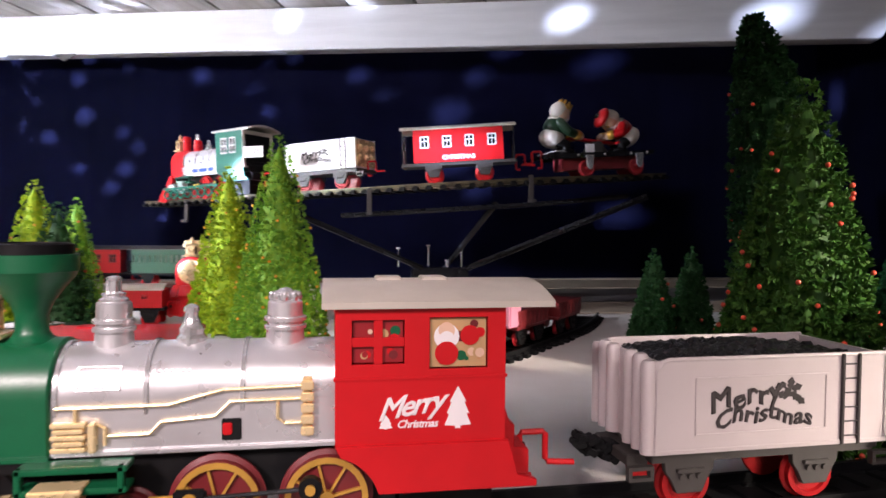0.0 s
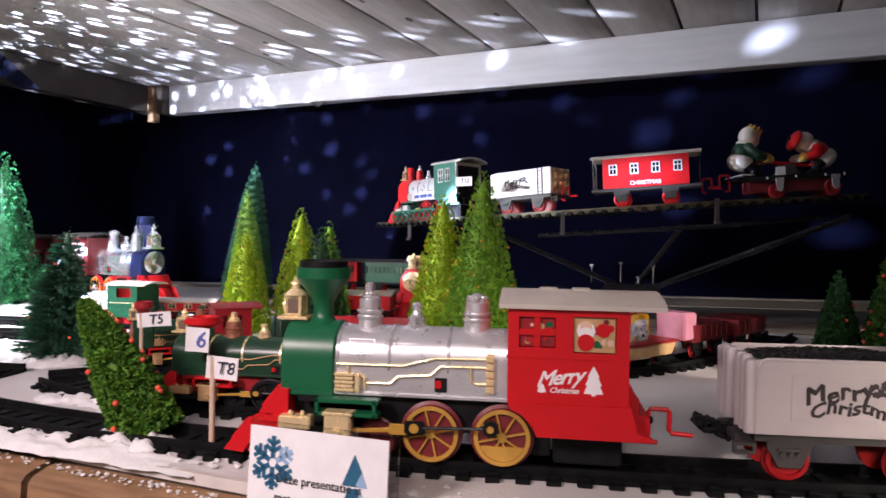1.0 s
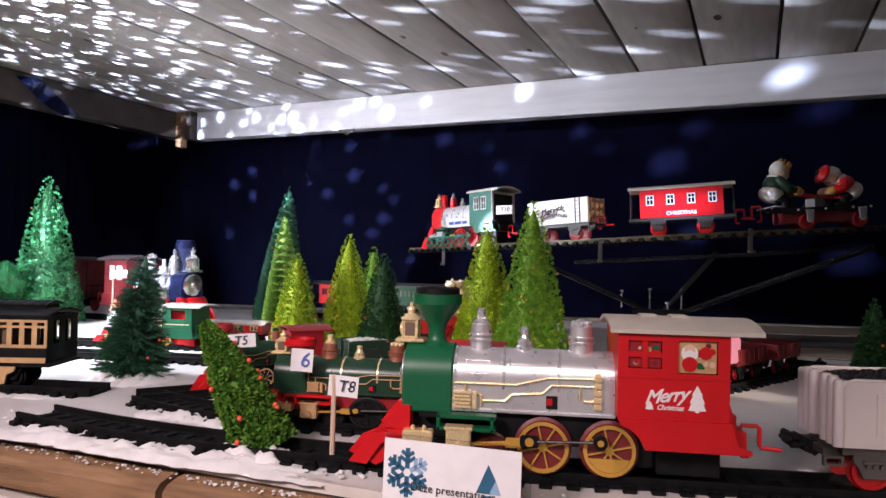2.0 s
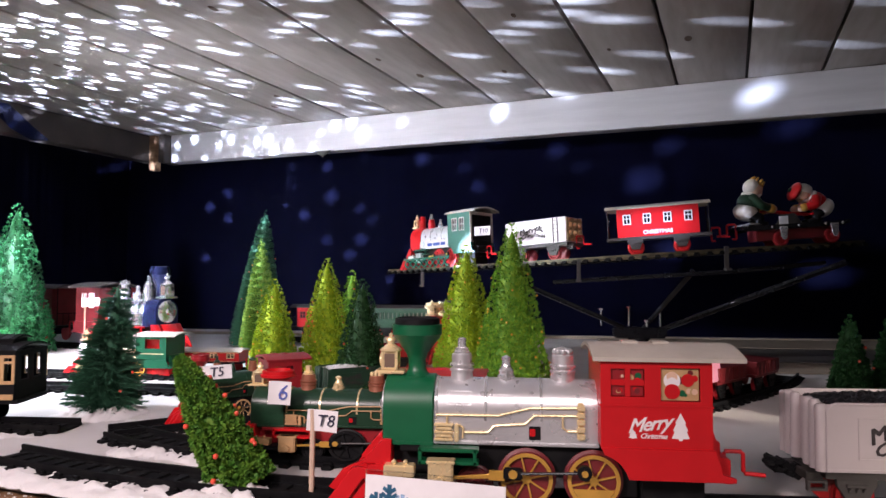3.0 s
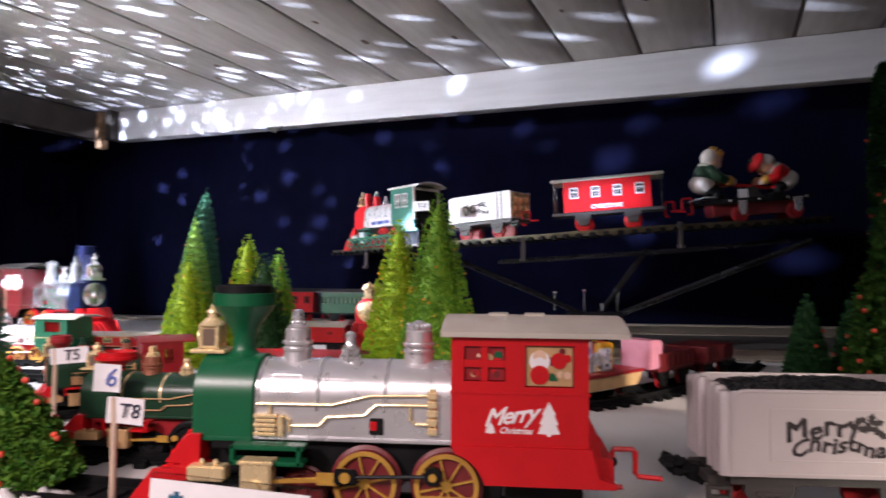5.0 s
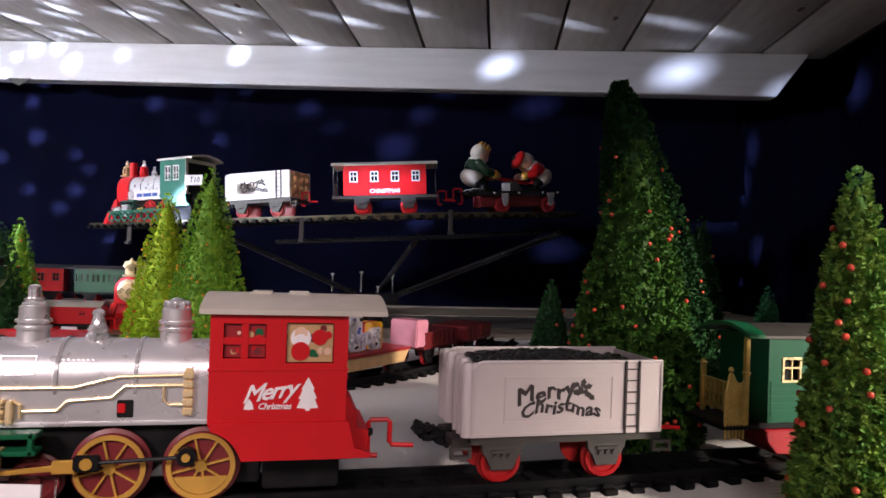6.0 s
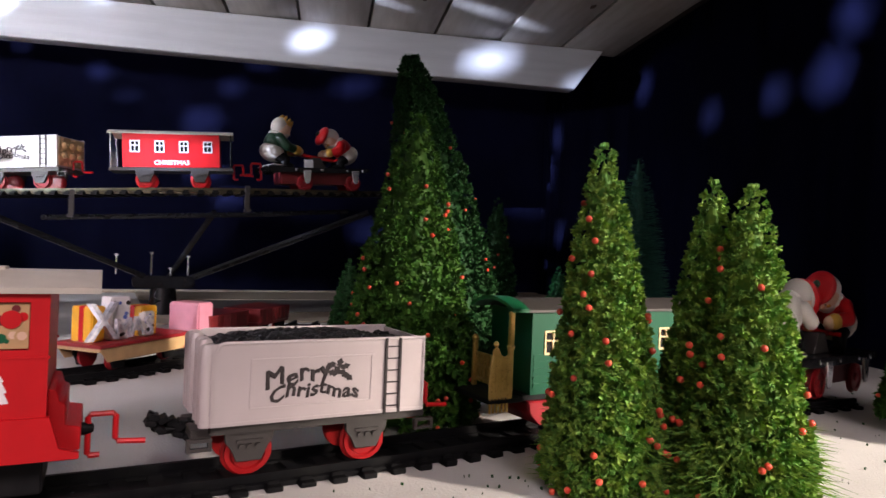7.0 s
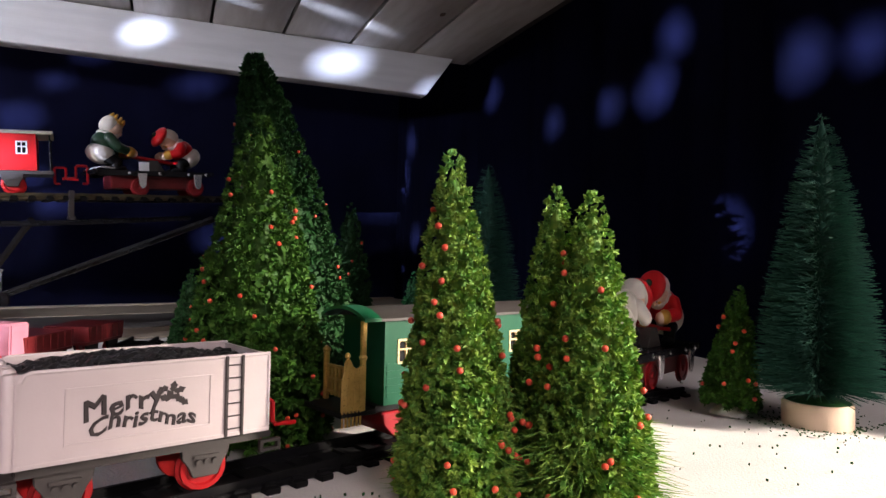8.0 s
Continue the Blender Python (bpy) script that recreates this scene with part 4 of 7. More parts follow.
    for s in (-1, 1):
        yo = s * (H - 0.001)
        if windows == "four":
            bm = bmesh.new()
            box(bm, -0.0182, -0.0138, yo - 0.0009, yo + 0.0009, 0.1055, 0.1275, 0.0003)
            box(bm, -0.029, -0.003, yo - 0.0007, yo + 0.0012, 0.1142, 0.1188, 0.0003)
            part("glazing_bar", bm, cab, c)
            for x0, x1, z0, z1, w in ((-0.029, -0.003, 0.1055, 0.1275, 0), (0.0095, 0.0395, 0.1025, 0.1285, 1)):
                bm = bmesh.new()
                box(bm, x0 + 0.0006, x1 - 0.0006, s * 0.0395 - 0.0006, s * 0.0395 + 0.0006, z0 + 0.0006, z1 - 0.0006, 0)
                st = part("sticker", bm, TAN if w else DARK_RED, e, "printed window sticker with patches of colour")
                rr = random.Random(4 + w)
                for k in range(16 if w == 0 else 14):
                    bm = bmesh.new()
                    px, pz, pr = rr.uniform(x0 + 0.003, x1 - 0.003), rr.uniform(z0 + 0.003, z1 - 0.003), rr.uniform(0.0012, 0.003)
                    if w:
                        px = rr.uniform(x0 + 0.015, x1 - 0.003) if k < 9 else rr.uniform(x0 + 0.003, x1 - 0.003)
                        pz = pz if k < 9 else rr.uniform(z0 + 0.003, z0 + 0.008)
                    cyl(bm, (px, s * 0.0401, pz), (px, s * 0.0401 + s * (0.0001 + 0.00002 * k), pz), pr, seg=10)
                    part("printed_patch", bm, [RED, TAN, MAROON, SKIN, DARK_RED, GREEN][k % 6], st)
                if w:
                    for q, (dx, dz, pr, mt) in enumerate(((0.009, 0.016, 0.0065, PALE_PRINT), (0.009, 0.019, 0.0042, SKIN), (0.009, 0.0145, 0.0042, PALE_PRINT), (0.009, 0.0075, 0.006, RED), (0.021, 0.0165, 0.005, RED))):
                        bm = bmesh.new()
                        cyl(bm, (x0 + dx, s * 0.0403, z0 + dz), (x0 + dx, s * 0.0403 + s * (0.0002 + 0.00012 * q), z0 + dz), pr, seg=18)
                        part("printed_patch", bm, mt, st)
        elif windows == "wide":
            single("lining", RED, e, -0.030, 0.042, *sorted((s * 0.026, s * 0.028)), 0.07, 0.132, 0.0003)
            single("waist_line", GOLD, c, -0.030, 0.042, *sorted((s * H, s * (H + 0.0008))), 0.082, 0.0845, 0.0002)
        else:
            for x0, x1 in ((-0.02, -0.001), (0.008, 0.027)):
                bm = bmesh.new()
                for x in (x0, (x0 + x1) / 2, x1):
                    box(bm, x - 0.001, x + 0.001, yo - 0.0014, yo + 0.0014, 0.094, 0.122, 0.0003)
                for z in (0.094, 0.108, 0.122):
                    box(bm, x0, x1, yo - 0.0014, yo + 0.0014, z - 0.001, z + 0.001, 0.0003)
                part("window_frame", bm, WHITE if windows == "pair" else cab, c)
        if slogan:
            write("Merry", 0.0150, PALE_PRINT, c, -0.0005, s * (H + 0.0002), 0.0842, s, 0.55, 0.86, 8, bold=0.02)
            write("Christmas", 0.0056, PALE_PRINT, c, 0.0035, s * (H + 0.0002), 0.0752, s, 0.3, 0.9, bold=0.02)
            for fx, fz, fh, fw in ((0.0242, 0.0722, 0.0215, 0.0068), (-0.0122, 0.0730, 0.0072, 0.0034)):
                bm = bmesh.new()
                xx = fx * (1 if s < 0 else -1) + (0 if s < 0 else 0.006)
                slab(bm, [(xx + fw * a, fz + fh * b_) for a, b_ in ((-0.2, 0), (0.2, 0), (0.2, 0.06), (1, 0.08), (0.66, 0.34), (0.85, 0.36), (0.48, 0.62), (0.62, 0.64), (0, 1), (-0.62, 0.64), (-0.48, 0.62), (-0.85, 0.36), (-0.66, 0.34), (-1, 0.08), (-0.2, 0.06))], s * H - 0.0002, s * H + 0.0004)
                part("fir_print", bm, PALE_PRINT, c)
    if open_cab:
        bm = bmesh.new()
        pierced(bm, -0.0425, 0.0425, 0.0655, 0.1345, -0.0012, 0.0012, [(-0.0365, 0.0365, 0.0675, 0.1275)])
        ob = part("rear_frame", bm, CREAM, e, "cream frame round the open rear")
        ob.matrix_local = pose(0.0505, 0, 0, 0, 0, 90)
        # solid black block stands in for the shade inside the open cab
        single("cab_lining", BLACK, e, -0.034, 0.047, -0.0385, 0.0385, 0.066, 0.133, 0.0003)
    bm = bmesh.new()
    vault(bm, -0.0435, 0.0735, 0.0465, 0.1335, 0.008, 0.0032)
    box(bm, -0.015, -0.001, -0.008, 0.008, 0.1435, 0.146, 0.0006)
    box(bm, 0.01, 0.024, -0.008, 0.008, 0.1435, 0.146, 0.0006)
    part("cab_roof", bm, roof, e)
    coupling(e, 0.069, RED, 1)
    bm = bmesh.new()
    lathe(bm, (0.064, 0, 0.0465), (1, 0, 0), [(0.004, 0), (0.004, 0.004), (0.0026, 0.008), (0.0008, 0.0085)], 10)
    part("buffer", bm, BLACK, e)
    return e


def tender(m, label, scale=1.0, body=WHITE, end_panel=None, group=""):
    """An open coal wagon with lettering, ladder and four small wheels; x from -0.07 to 0.07."""
    e = thing("toy_coal_wagon", m, label, "toy wagon", group, scale=scale)
    L, W, Z0, Z1 = 0.069, 0.036, 0.0485, 0.1
    # the open tub, one shell
    bm = bmesh.new()
    loops = [[bm.verts.new((x * (L - d), y * (W - d), z)) for x, y in ((-1, -1), (1, -1), (1, 1), (-1, 1))] for d, z in ((0, Z0), (0, Z1), (0.002, Z1), (0.002, Z0 + 0.002))]
    ring_faces(bm, loops)
    bm.faces.new(loops[0])
    bm.faces.new(loops[3])
    b = part("body", bm, body, e)
    for s in (-1, 1):
        single("foot_rim", body, b, -L, L, *sorted((s * W, s * (W + 0.001))), Z0, Z0 + 0.0028, 0.0005)
        bm = bmesh.new()
        tube(bm, [(-L + 0.0025, s * (W - 0.0006), Z1 - 0.0045), (-L + 0.0045, s * (W - 0.0006), Z1 - 0.0006), (-L + 0.0075, s * (W - 0.0006), Z1 + 0.0004), (L, s * (W - 0.0006), Z1 + 0.0004)], 0.0013, 8)
        part("top_rim", bm, body, b, "rounded top rim")
        for x in (-L, L - 0.0018):
            single("corner_strip", body, b, x, x + 0.0018, *sorted((s * W, s * (W + 0.0009))), Z0 + 0.0028, Z1 - (0.004 if x < 0 else 0), 0.0004)
        bm = bmesh.new()
        pierced(bm, -0.0465, 0.0315, 0.058, 0.0902, *sorted((s * (W - 0.0002), s * (W + 0.0007))), [(-0.0453, 0.0303, 0.0590, 0.0889)])
        part("panel_border", bm, body, b)
    # the fluted front end
    for y in (-0.032, -0.022, -0.011, 0.011, 0.022, 0.032):
        bm = bmesh.new()
        h = Z1 - (0.002 if abs(y) > 0.03 else 0.0)
        lathe(bm, (-L - 0.0015, y, Z0), (0, 0, 1), [(0.0042, 0), (0.0042, h - Z0), (0.003, h - Z0 + 0.002)], 12)
        part("flute", bm, body, b)
    for s in (-1, 1):
        yy = s * (W + 0.0003)
        # fat ornamental lettering that bows over the panel
        write("Merry", 0.0166, BLACK_PRINT, b, (-0.0180 if s < 0 else 0.001), yy, 0.0785, s, 0.1, 1.02, 7, bold=0.026, arch=-0.0004)
        write("Christmas", 0.0136, BLACK_PRINT, b, -0.0065, yy, 0.0688, s, 0.1, 1.03, -2, bold=0.026, arch=0.0044)
        for k, (dx, dz, turn) in enumerate(((-0.0042, 0.0024, 200), (-0.0030, -0.0022, 160), (0.0012, 0.0034, 80), (0.0042, 0.0012, 20), (0.0034, -0.0030, -50), (-0.0002, -0.0008, 120), (0.0062, -0.0052, -40))):
            bm = bmesh.new()
            ca, sa, sg = math.cos(radians(turn)), math.sin(radians(turn)), 1 if s < 0 else -1
            leaf = [(0.0030, 0), (0.0014, 0.0012), (0.0008, 0.0020), (-0.0004, 0.0012), (-0.0014, 0.0019), (-0.0028, 0), (-0.0014, -0.0017), (-0.0004, -0.0011), (0.0008, -0.0019), (0.0014, -0.0011)]
            slab(bm, [(0.0078 * sg + sg * (1.15 * dx + 1.2 * (u * ca - v * sa)), 0.0812 + 1.15 * dz + 1.2 * (u * sa + v * ca)) for u, v in leaf], yy - 0.0002, yy + 0.0003)
            part("holly_leaf_print", bm, BLACK_PRINT, b)
        lad = bmesh.new()
        for x in (0.0405, 0.0505):
            box(lad, x - 0.0009, x + 0.0009, *sorted((s * W, s * (W + 0.0018))), Z0, Z1 + 0.001, 0.0003)
        for k in range(6):
            cyl(lad, (0.0405, s * (W + 0.001), 0.0535 + 0.0083 * k), (0.0505, s * (W + 0.001), 0.0535 + 0.0083 * k), 0.0005, seg=6)
        part("ladder", lad, BLACK_PRINT, b, "dark ladder")
    # coal
    bm = bmesh.new()
    rr = random.Random(8)
    n, mth = 44, 22
    g = [[bm.verts.new((-L + 0.003 + (2 * L - 0.006) * i / n, -W + 0.0025 + (2 * W - 0.005) * j / mth,
                        Z1 - 0.0055 + 0.0085 * math.sin(math.pi * min(max((i - 1) / (n - 6), 0), 1)) ** 0.6 * (1 - (2 * j / mth - 1) ** 4) * 0.75 + 0.0034 * rr.random())) for j in range(mth + 1)] for i in range(n + 1)]
    for a, b2 in zip(g, g[1:]):
        for j in range(mth):
            bm.faces.new((a[j], b2[j], b2[j + 1], a[j + 1]))
    co = part("coal_load", bm, COAL, e, "heaped shiny black coal")
    for f in co.data.polygons:
        f.use_smooth = False
    if end_panel:
        bm = bmesh.new()
        box(bm, L, L + 0.0015, -W + 0.003, W - 0.003, Z0 + 0.002, Z1 - 0.001, 0.0004)
        for z in (0.068, 0.085):
            for y in (-0.02, 0.0, 0.02):
                lathe(bm, (L + 0.001, y, z), (1, 0, 0), [(0.0055, 0), (0.0055, 0.003), (0.003, 0.005)], 12)
        part("end_panel", bm, end_panel, e, "gold-plated end panel with studs")
    bm = bmesh.new()
    box(bm, -L + 0.002, L - 0.002, -0.03, 0.03, 0.0415, 0.0483, 0.0006)
    box(bm, L - 0.004, L + 0.008, -0.022, 0.022, 0.0395, 0.0445, 0.0006)
    box(bm, -L - 0.008, -L + 0.004, -0.022, 0.022, 0.038, 0.0445, 0.0006)
    part("underframe", bm, GREY, e)
    bm = bmesh.new()
    tube(bm, [(-L - 0.006, 0, 0.042), (-L - 0.022, 0, 0.0405), (-L - 0.029, 0, 0.048), (-L - 0.026, 0, 0.0525)], 0.0032)
    hook = part("coupler", bm, BLACK, e, "black knuckle coupler")
    rr = random.Random(3)
    for k in range(16):
        x, z = -L - 0.028 + 0.026 * k / 15, 0.047 - 0.009 * (k / 15) + 0.004 * math.sin(k * 1.9)
        single("link", BLACK, hook, -0.003, 0.003, -0.006, 0.006, -0.0018, 0.0018, 0.0005, pose(x, rr.uniform(-0.006, 0.006), z, 0, rr.uniform(-50, 50), 0))
    for x in (-0.0435, 0.0325):
        pedestal(e, x, GREY)
        for s in (-1, 1):
            small_wheel(e, x, s * 0.0205, RT + 0.0138, 0.0138, s, WHEEL_RED)
    for x in (-L - 0.004, L + 0.004):
        bm = bmesh.new()
        pierced(bm, x - 0.007, x + 0.007, 0.0325, 0.0405, -0.031, -0.027, [(x - 0.005, x + 0.005, 0.0345, 0.0385)])
        part("step", bm, GREY, e)
    coupling(e, L + 0.004, RED, 1, 0.050)
    return e


def coach(m, label, L=0.2, W=0.04, H=0.075, body=RED, roof=CREAM, win=None, frame_mat=WHITE, trim=None, trim_rows=(), scale=1.0, platform=0.02, n_win=4, win_w=0.014, win_h=0.018, win_z=0.62,
          wheel=RED, under=GREY, rail=None, open_end=0.0, name="toy_coach", clerestory=False, text="", text_mat=PALE_PRINT, bogie=0.3, group="", end_windows=False, bars=True, siding=False, frame_t=0.0014, text_x=0.0, hook=True):
    """A coach with pierced window walls, vaulted roof, end platforms; x from -L/2 to L/2."""
    e = thing(name, m, label, "toy coach", group, scale=scale)
    Z0, half = 0.047, L / 2 - platform
    Z1 = Z0 + H
    zc = Z0 + H * win_z
    xs = [-half + 2 * half * (k + 0.5) / n_win for k in range(n_win)]
    bm = bmesh.new()
    if end_windows:
        box(bm, -half, half, -W / 2 + 0.002, W / 2 - 0.002, Z0, Z0 + 0.002, 0.0003)
    else:
        # floor and both end walls in one piece
        t = 0.0018
        slab(bm, [(-half, Z1), (-half, Z0), (half, Z0), (half, Z1), (half - t, Z1), (half - t, Z0 + t), (-half + t, Z0 + t), (-half + t, Z1)], -W / 2 + 0.0018, W / 2 - 0.0018)
    b = part("body", bm, body, e)
    if end_windows:
        for x in (-half, half - 0.0018):
            bm = bmesh.new()
            pierced(bm, -W / 2 + 0.0018, W / 2 - 0.0018, Z0, Z1, 0, 0.0018, [(-W * 0.3, -W * 0.08, zc - win_h / 2, zc + win_h / 2), (W * 0.08, W * 0.3, zc - win_h / 2, zc + win_h / 2)])
            bm.transform(Matrix.Translation((x + 0.0018, 0, 0)) @ Matrix.Rotation(math.pi / 2, 4, "Z"))
            part("end_wall", bm, body, b)
    for s in (-1, 1):
        y0, y1 = sorted((s * W / 2, s * (W / 2 - 0.0018)))
        bm = bmesh.new()
        pierced(bm, -half, half, Z0, Z1, y0, y1, [(x - win_w / 2, x + win_w / 2, zc - win_h / 2, zc + win_h / 2) for x in xs])
        wall = part("side_wall", bm, body, e)
        for k in range(6 if siding else 0):
            z = Z0 + 0.006 + 0.006 * k
            if z < zc - win_h / 2 - 0.002:
                single("siding_board", body, wall, -half + 0.002, half - 0.002, *sorted((s * W / 2, s * (W / 2 + 0.0007))), z, z + 0.0042, 0.0005)
        for x in xs:
            bm = bmesh.new()
            y0, y1 = sorted((s * (W / 2 - 0.0012), s * (W / 2 + 0.0008)))
            a, c, z0, z1 = x - win_w / 2, x + win_w / 2, zc - win_h / 2, zc + win_h / 2
            t, q = frame_t, frame_t * 0.3
            panes = [(a + q, x - 0.0006, z0 + q, zc + 0.001), (x + 0.0006, c - q, z0 + q, zc + 0.001), (a + q, x - 0.0006, zc + 0.0024, z1 - q), (x + 0.0006, c - q, zc + 0.0024, z1 - q)] if bars else [(a + q, c - q, z0 + q, z1 - q)]
            pierced(bm, a - t, c + t, z0 - t, z1 + t, y0, y1, panes)
            part("window_frame", bm, frame_mat, wall)
        if trim:
            for z0, z1 in trim_rows:
                single("trim_strip", trim, wall, -half + 0.001, half - 0.001, *sorted((s * W / 2, s * (W / 2 + 0.0007))), z0, z1, 0.0002)
        if text:
            write(text, 0.0105, text_mat, wall, text_x, s * (W / 2 + 0.0008), Z0 + H * 0.13, s, 0.0, 1.0, bold=0.02)
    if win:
        # solid block fills the coach; a black one stands in for the unlit inside
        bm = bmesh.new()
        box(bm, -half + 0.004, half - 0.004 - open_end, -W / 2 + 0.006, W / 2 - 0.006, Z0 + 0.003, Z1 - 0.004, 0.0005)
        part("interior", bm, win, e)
    bm = bmesh.new()
    vault(bm, -L / 2, L / 2, W / 2 + 0.003, Z1 - 0.0005, 0.0075, 0.0022)
    r = part("roof", bm, roof, e)
    if clerestory:
        bm = bmesh.new()
        vault(bm, -L / 2 + 0.014, L / 2 - 0.014, W * 0.26, Z1 + 0.0125, 0.004, 0.002)
        box(bm, -L / 2 + 0.018, L / 2 - 0.018, -W * 0.22, W * 0.22, Z1 + 0.004, Z1 + 0.0135, 0.0008)
        for k in range(18):
            x = -L / 2 + 0.02 + (L - 0.04) * k / 17
            vault(bm, x - 0.0012, x + 0.0012, W * 0.262, Z1 + 0.0128, 0.004, 0.0026)
        part("clerestory", bm, roof, r)
    if platform > 0.012:
        for s in (-1, 1):
            bm = bmesh.new()
            for y in (-W / 2 + 0.003, W / 2 - 0.003):
                cyl(bm, (s * (L / 2 - 0.004), y, Z0), (s * (L / 2 - 0.004), y, Z1), 0.0011, seg=8)
            for k in range(5):
                y = -W / 2 + 0.003 + (W - 0.006) * k / 4
                cyl(bm, (s * (L / 2 - 0.004), y, Z0), (s * (L / 2 - 0.004), y, Z0 + 0.026), 0.0007, seg=6)
            box(bm, s * (L / 2 - 0.004) - 0.0008, s * (L / 2 - 0.004) + 0.0008, -W / 2 + 0.003, W / 2 - 0.003, Z0 + 0.025, Z0 + 0.0268, 0.0003)
            part("platform_rail", bm, rail or under, e)
    bm = bmesh.new()
    box(bm, -L / 2, L / 2, -W / 2 + 0.003, W / 2 - 0.003, 0.0415, 0.0468, 0.0006)
    part("underframe", bm, under, e)
    for x in (-L * bogie, L * bogie):
        pedestal(e, x, under)
        for s in (-1, 1):
            small_wheel(e, x, s * 0.0205, RT + 0.0138, 0.0138, s, wheel)
    if hook:
        coupling(e, L / 2, RED, 1)
    return e


def gift_wagon(m, label, kind, L=0.13, group=""):
    """A low flat wagon with a load on it."""
    e = thing("toy_flat_wagon", m, label, "toy wagon", group)
    bm = bmesh.new()
    box(bm, -L / 2, L / 2, -0.03, 0.03, 0.036, 0.0405, 0.0008)
    if kind == "tub":
        slab(bm, [(-L / 2 + 0.004, 0.04), (-L / 2, 0.062), (L / 2, 0.062), (L / 2 - 0.004, 0.04)], -0.032, 0.032, 0.001)
    else:
        slab(bm, [(-L / 2 + 0.012, 0.024), (-L / 2, 0.04), (L / 2, 0.04), (L / 2 - 0.012, 0.024)], -0.031, -0.029, 0.0005)
        slab(bm, [(-L / 2 + 0.012, 0.024), (-L / 2, 0.04), (L / 2, 0.04), (L / 2 - 0.012, 0.024)], 0.029, 0.031, 0.0005)
    part("body", bm, MAROON if kind == "tub" else TAN, e)
    if kind != "tub":
        bm = bmesh.new()
        box(bm, -L / 2 - 0.002, L / 2 + 0.002, -0.033, 0.033, 0.0405, 0.0445, 0.0008)
        part("rim", bm, DARK_RED, e, "dark red rim")
    else:
        for k in range(7):
            x = -L / 2 + 0.006 + (L - 0.012) * k / 6
            for s in (-1, 1):
                single("rib", MAROON, e, x - 0.0012, x + 0.0012, *sorted((s * 0.032, s * 0.0332)), 0.042, 0.061, 0.0003)
    for x in (-L * 0.28, L * 0.28):
        pedestal(e, x, BLACK, 0.036)
        for s in (-1, 1):
            small_wheel(e, x, s * 0.0205, RT + 0.0115, 0.0115, s, DARK_RED)
    return e

# ---- trees ----


def taper(h, kind):
    """Relative radius at relative height h."""
    if kind == "dome":
        return max(0.0, (1 - h**1.5)) ** 0.62
    if kind == "brush":
        return max(0.0, (1 - h) ** 0.62) * (0.90 + 0.10 * min(1, h * 6))
    return max(0.0, 1 - h) ** 0.8 * (0.83 + 0.07 * min(1, h * 8)) + 0.10 * math.sqrt(max(0.0, 1 - h**6))




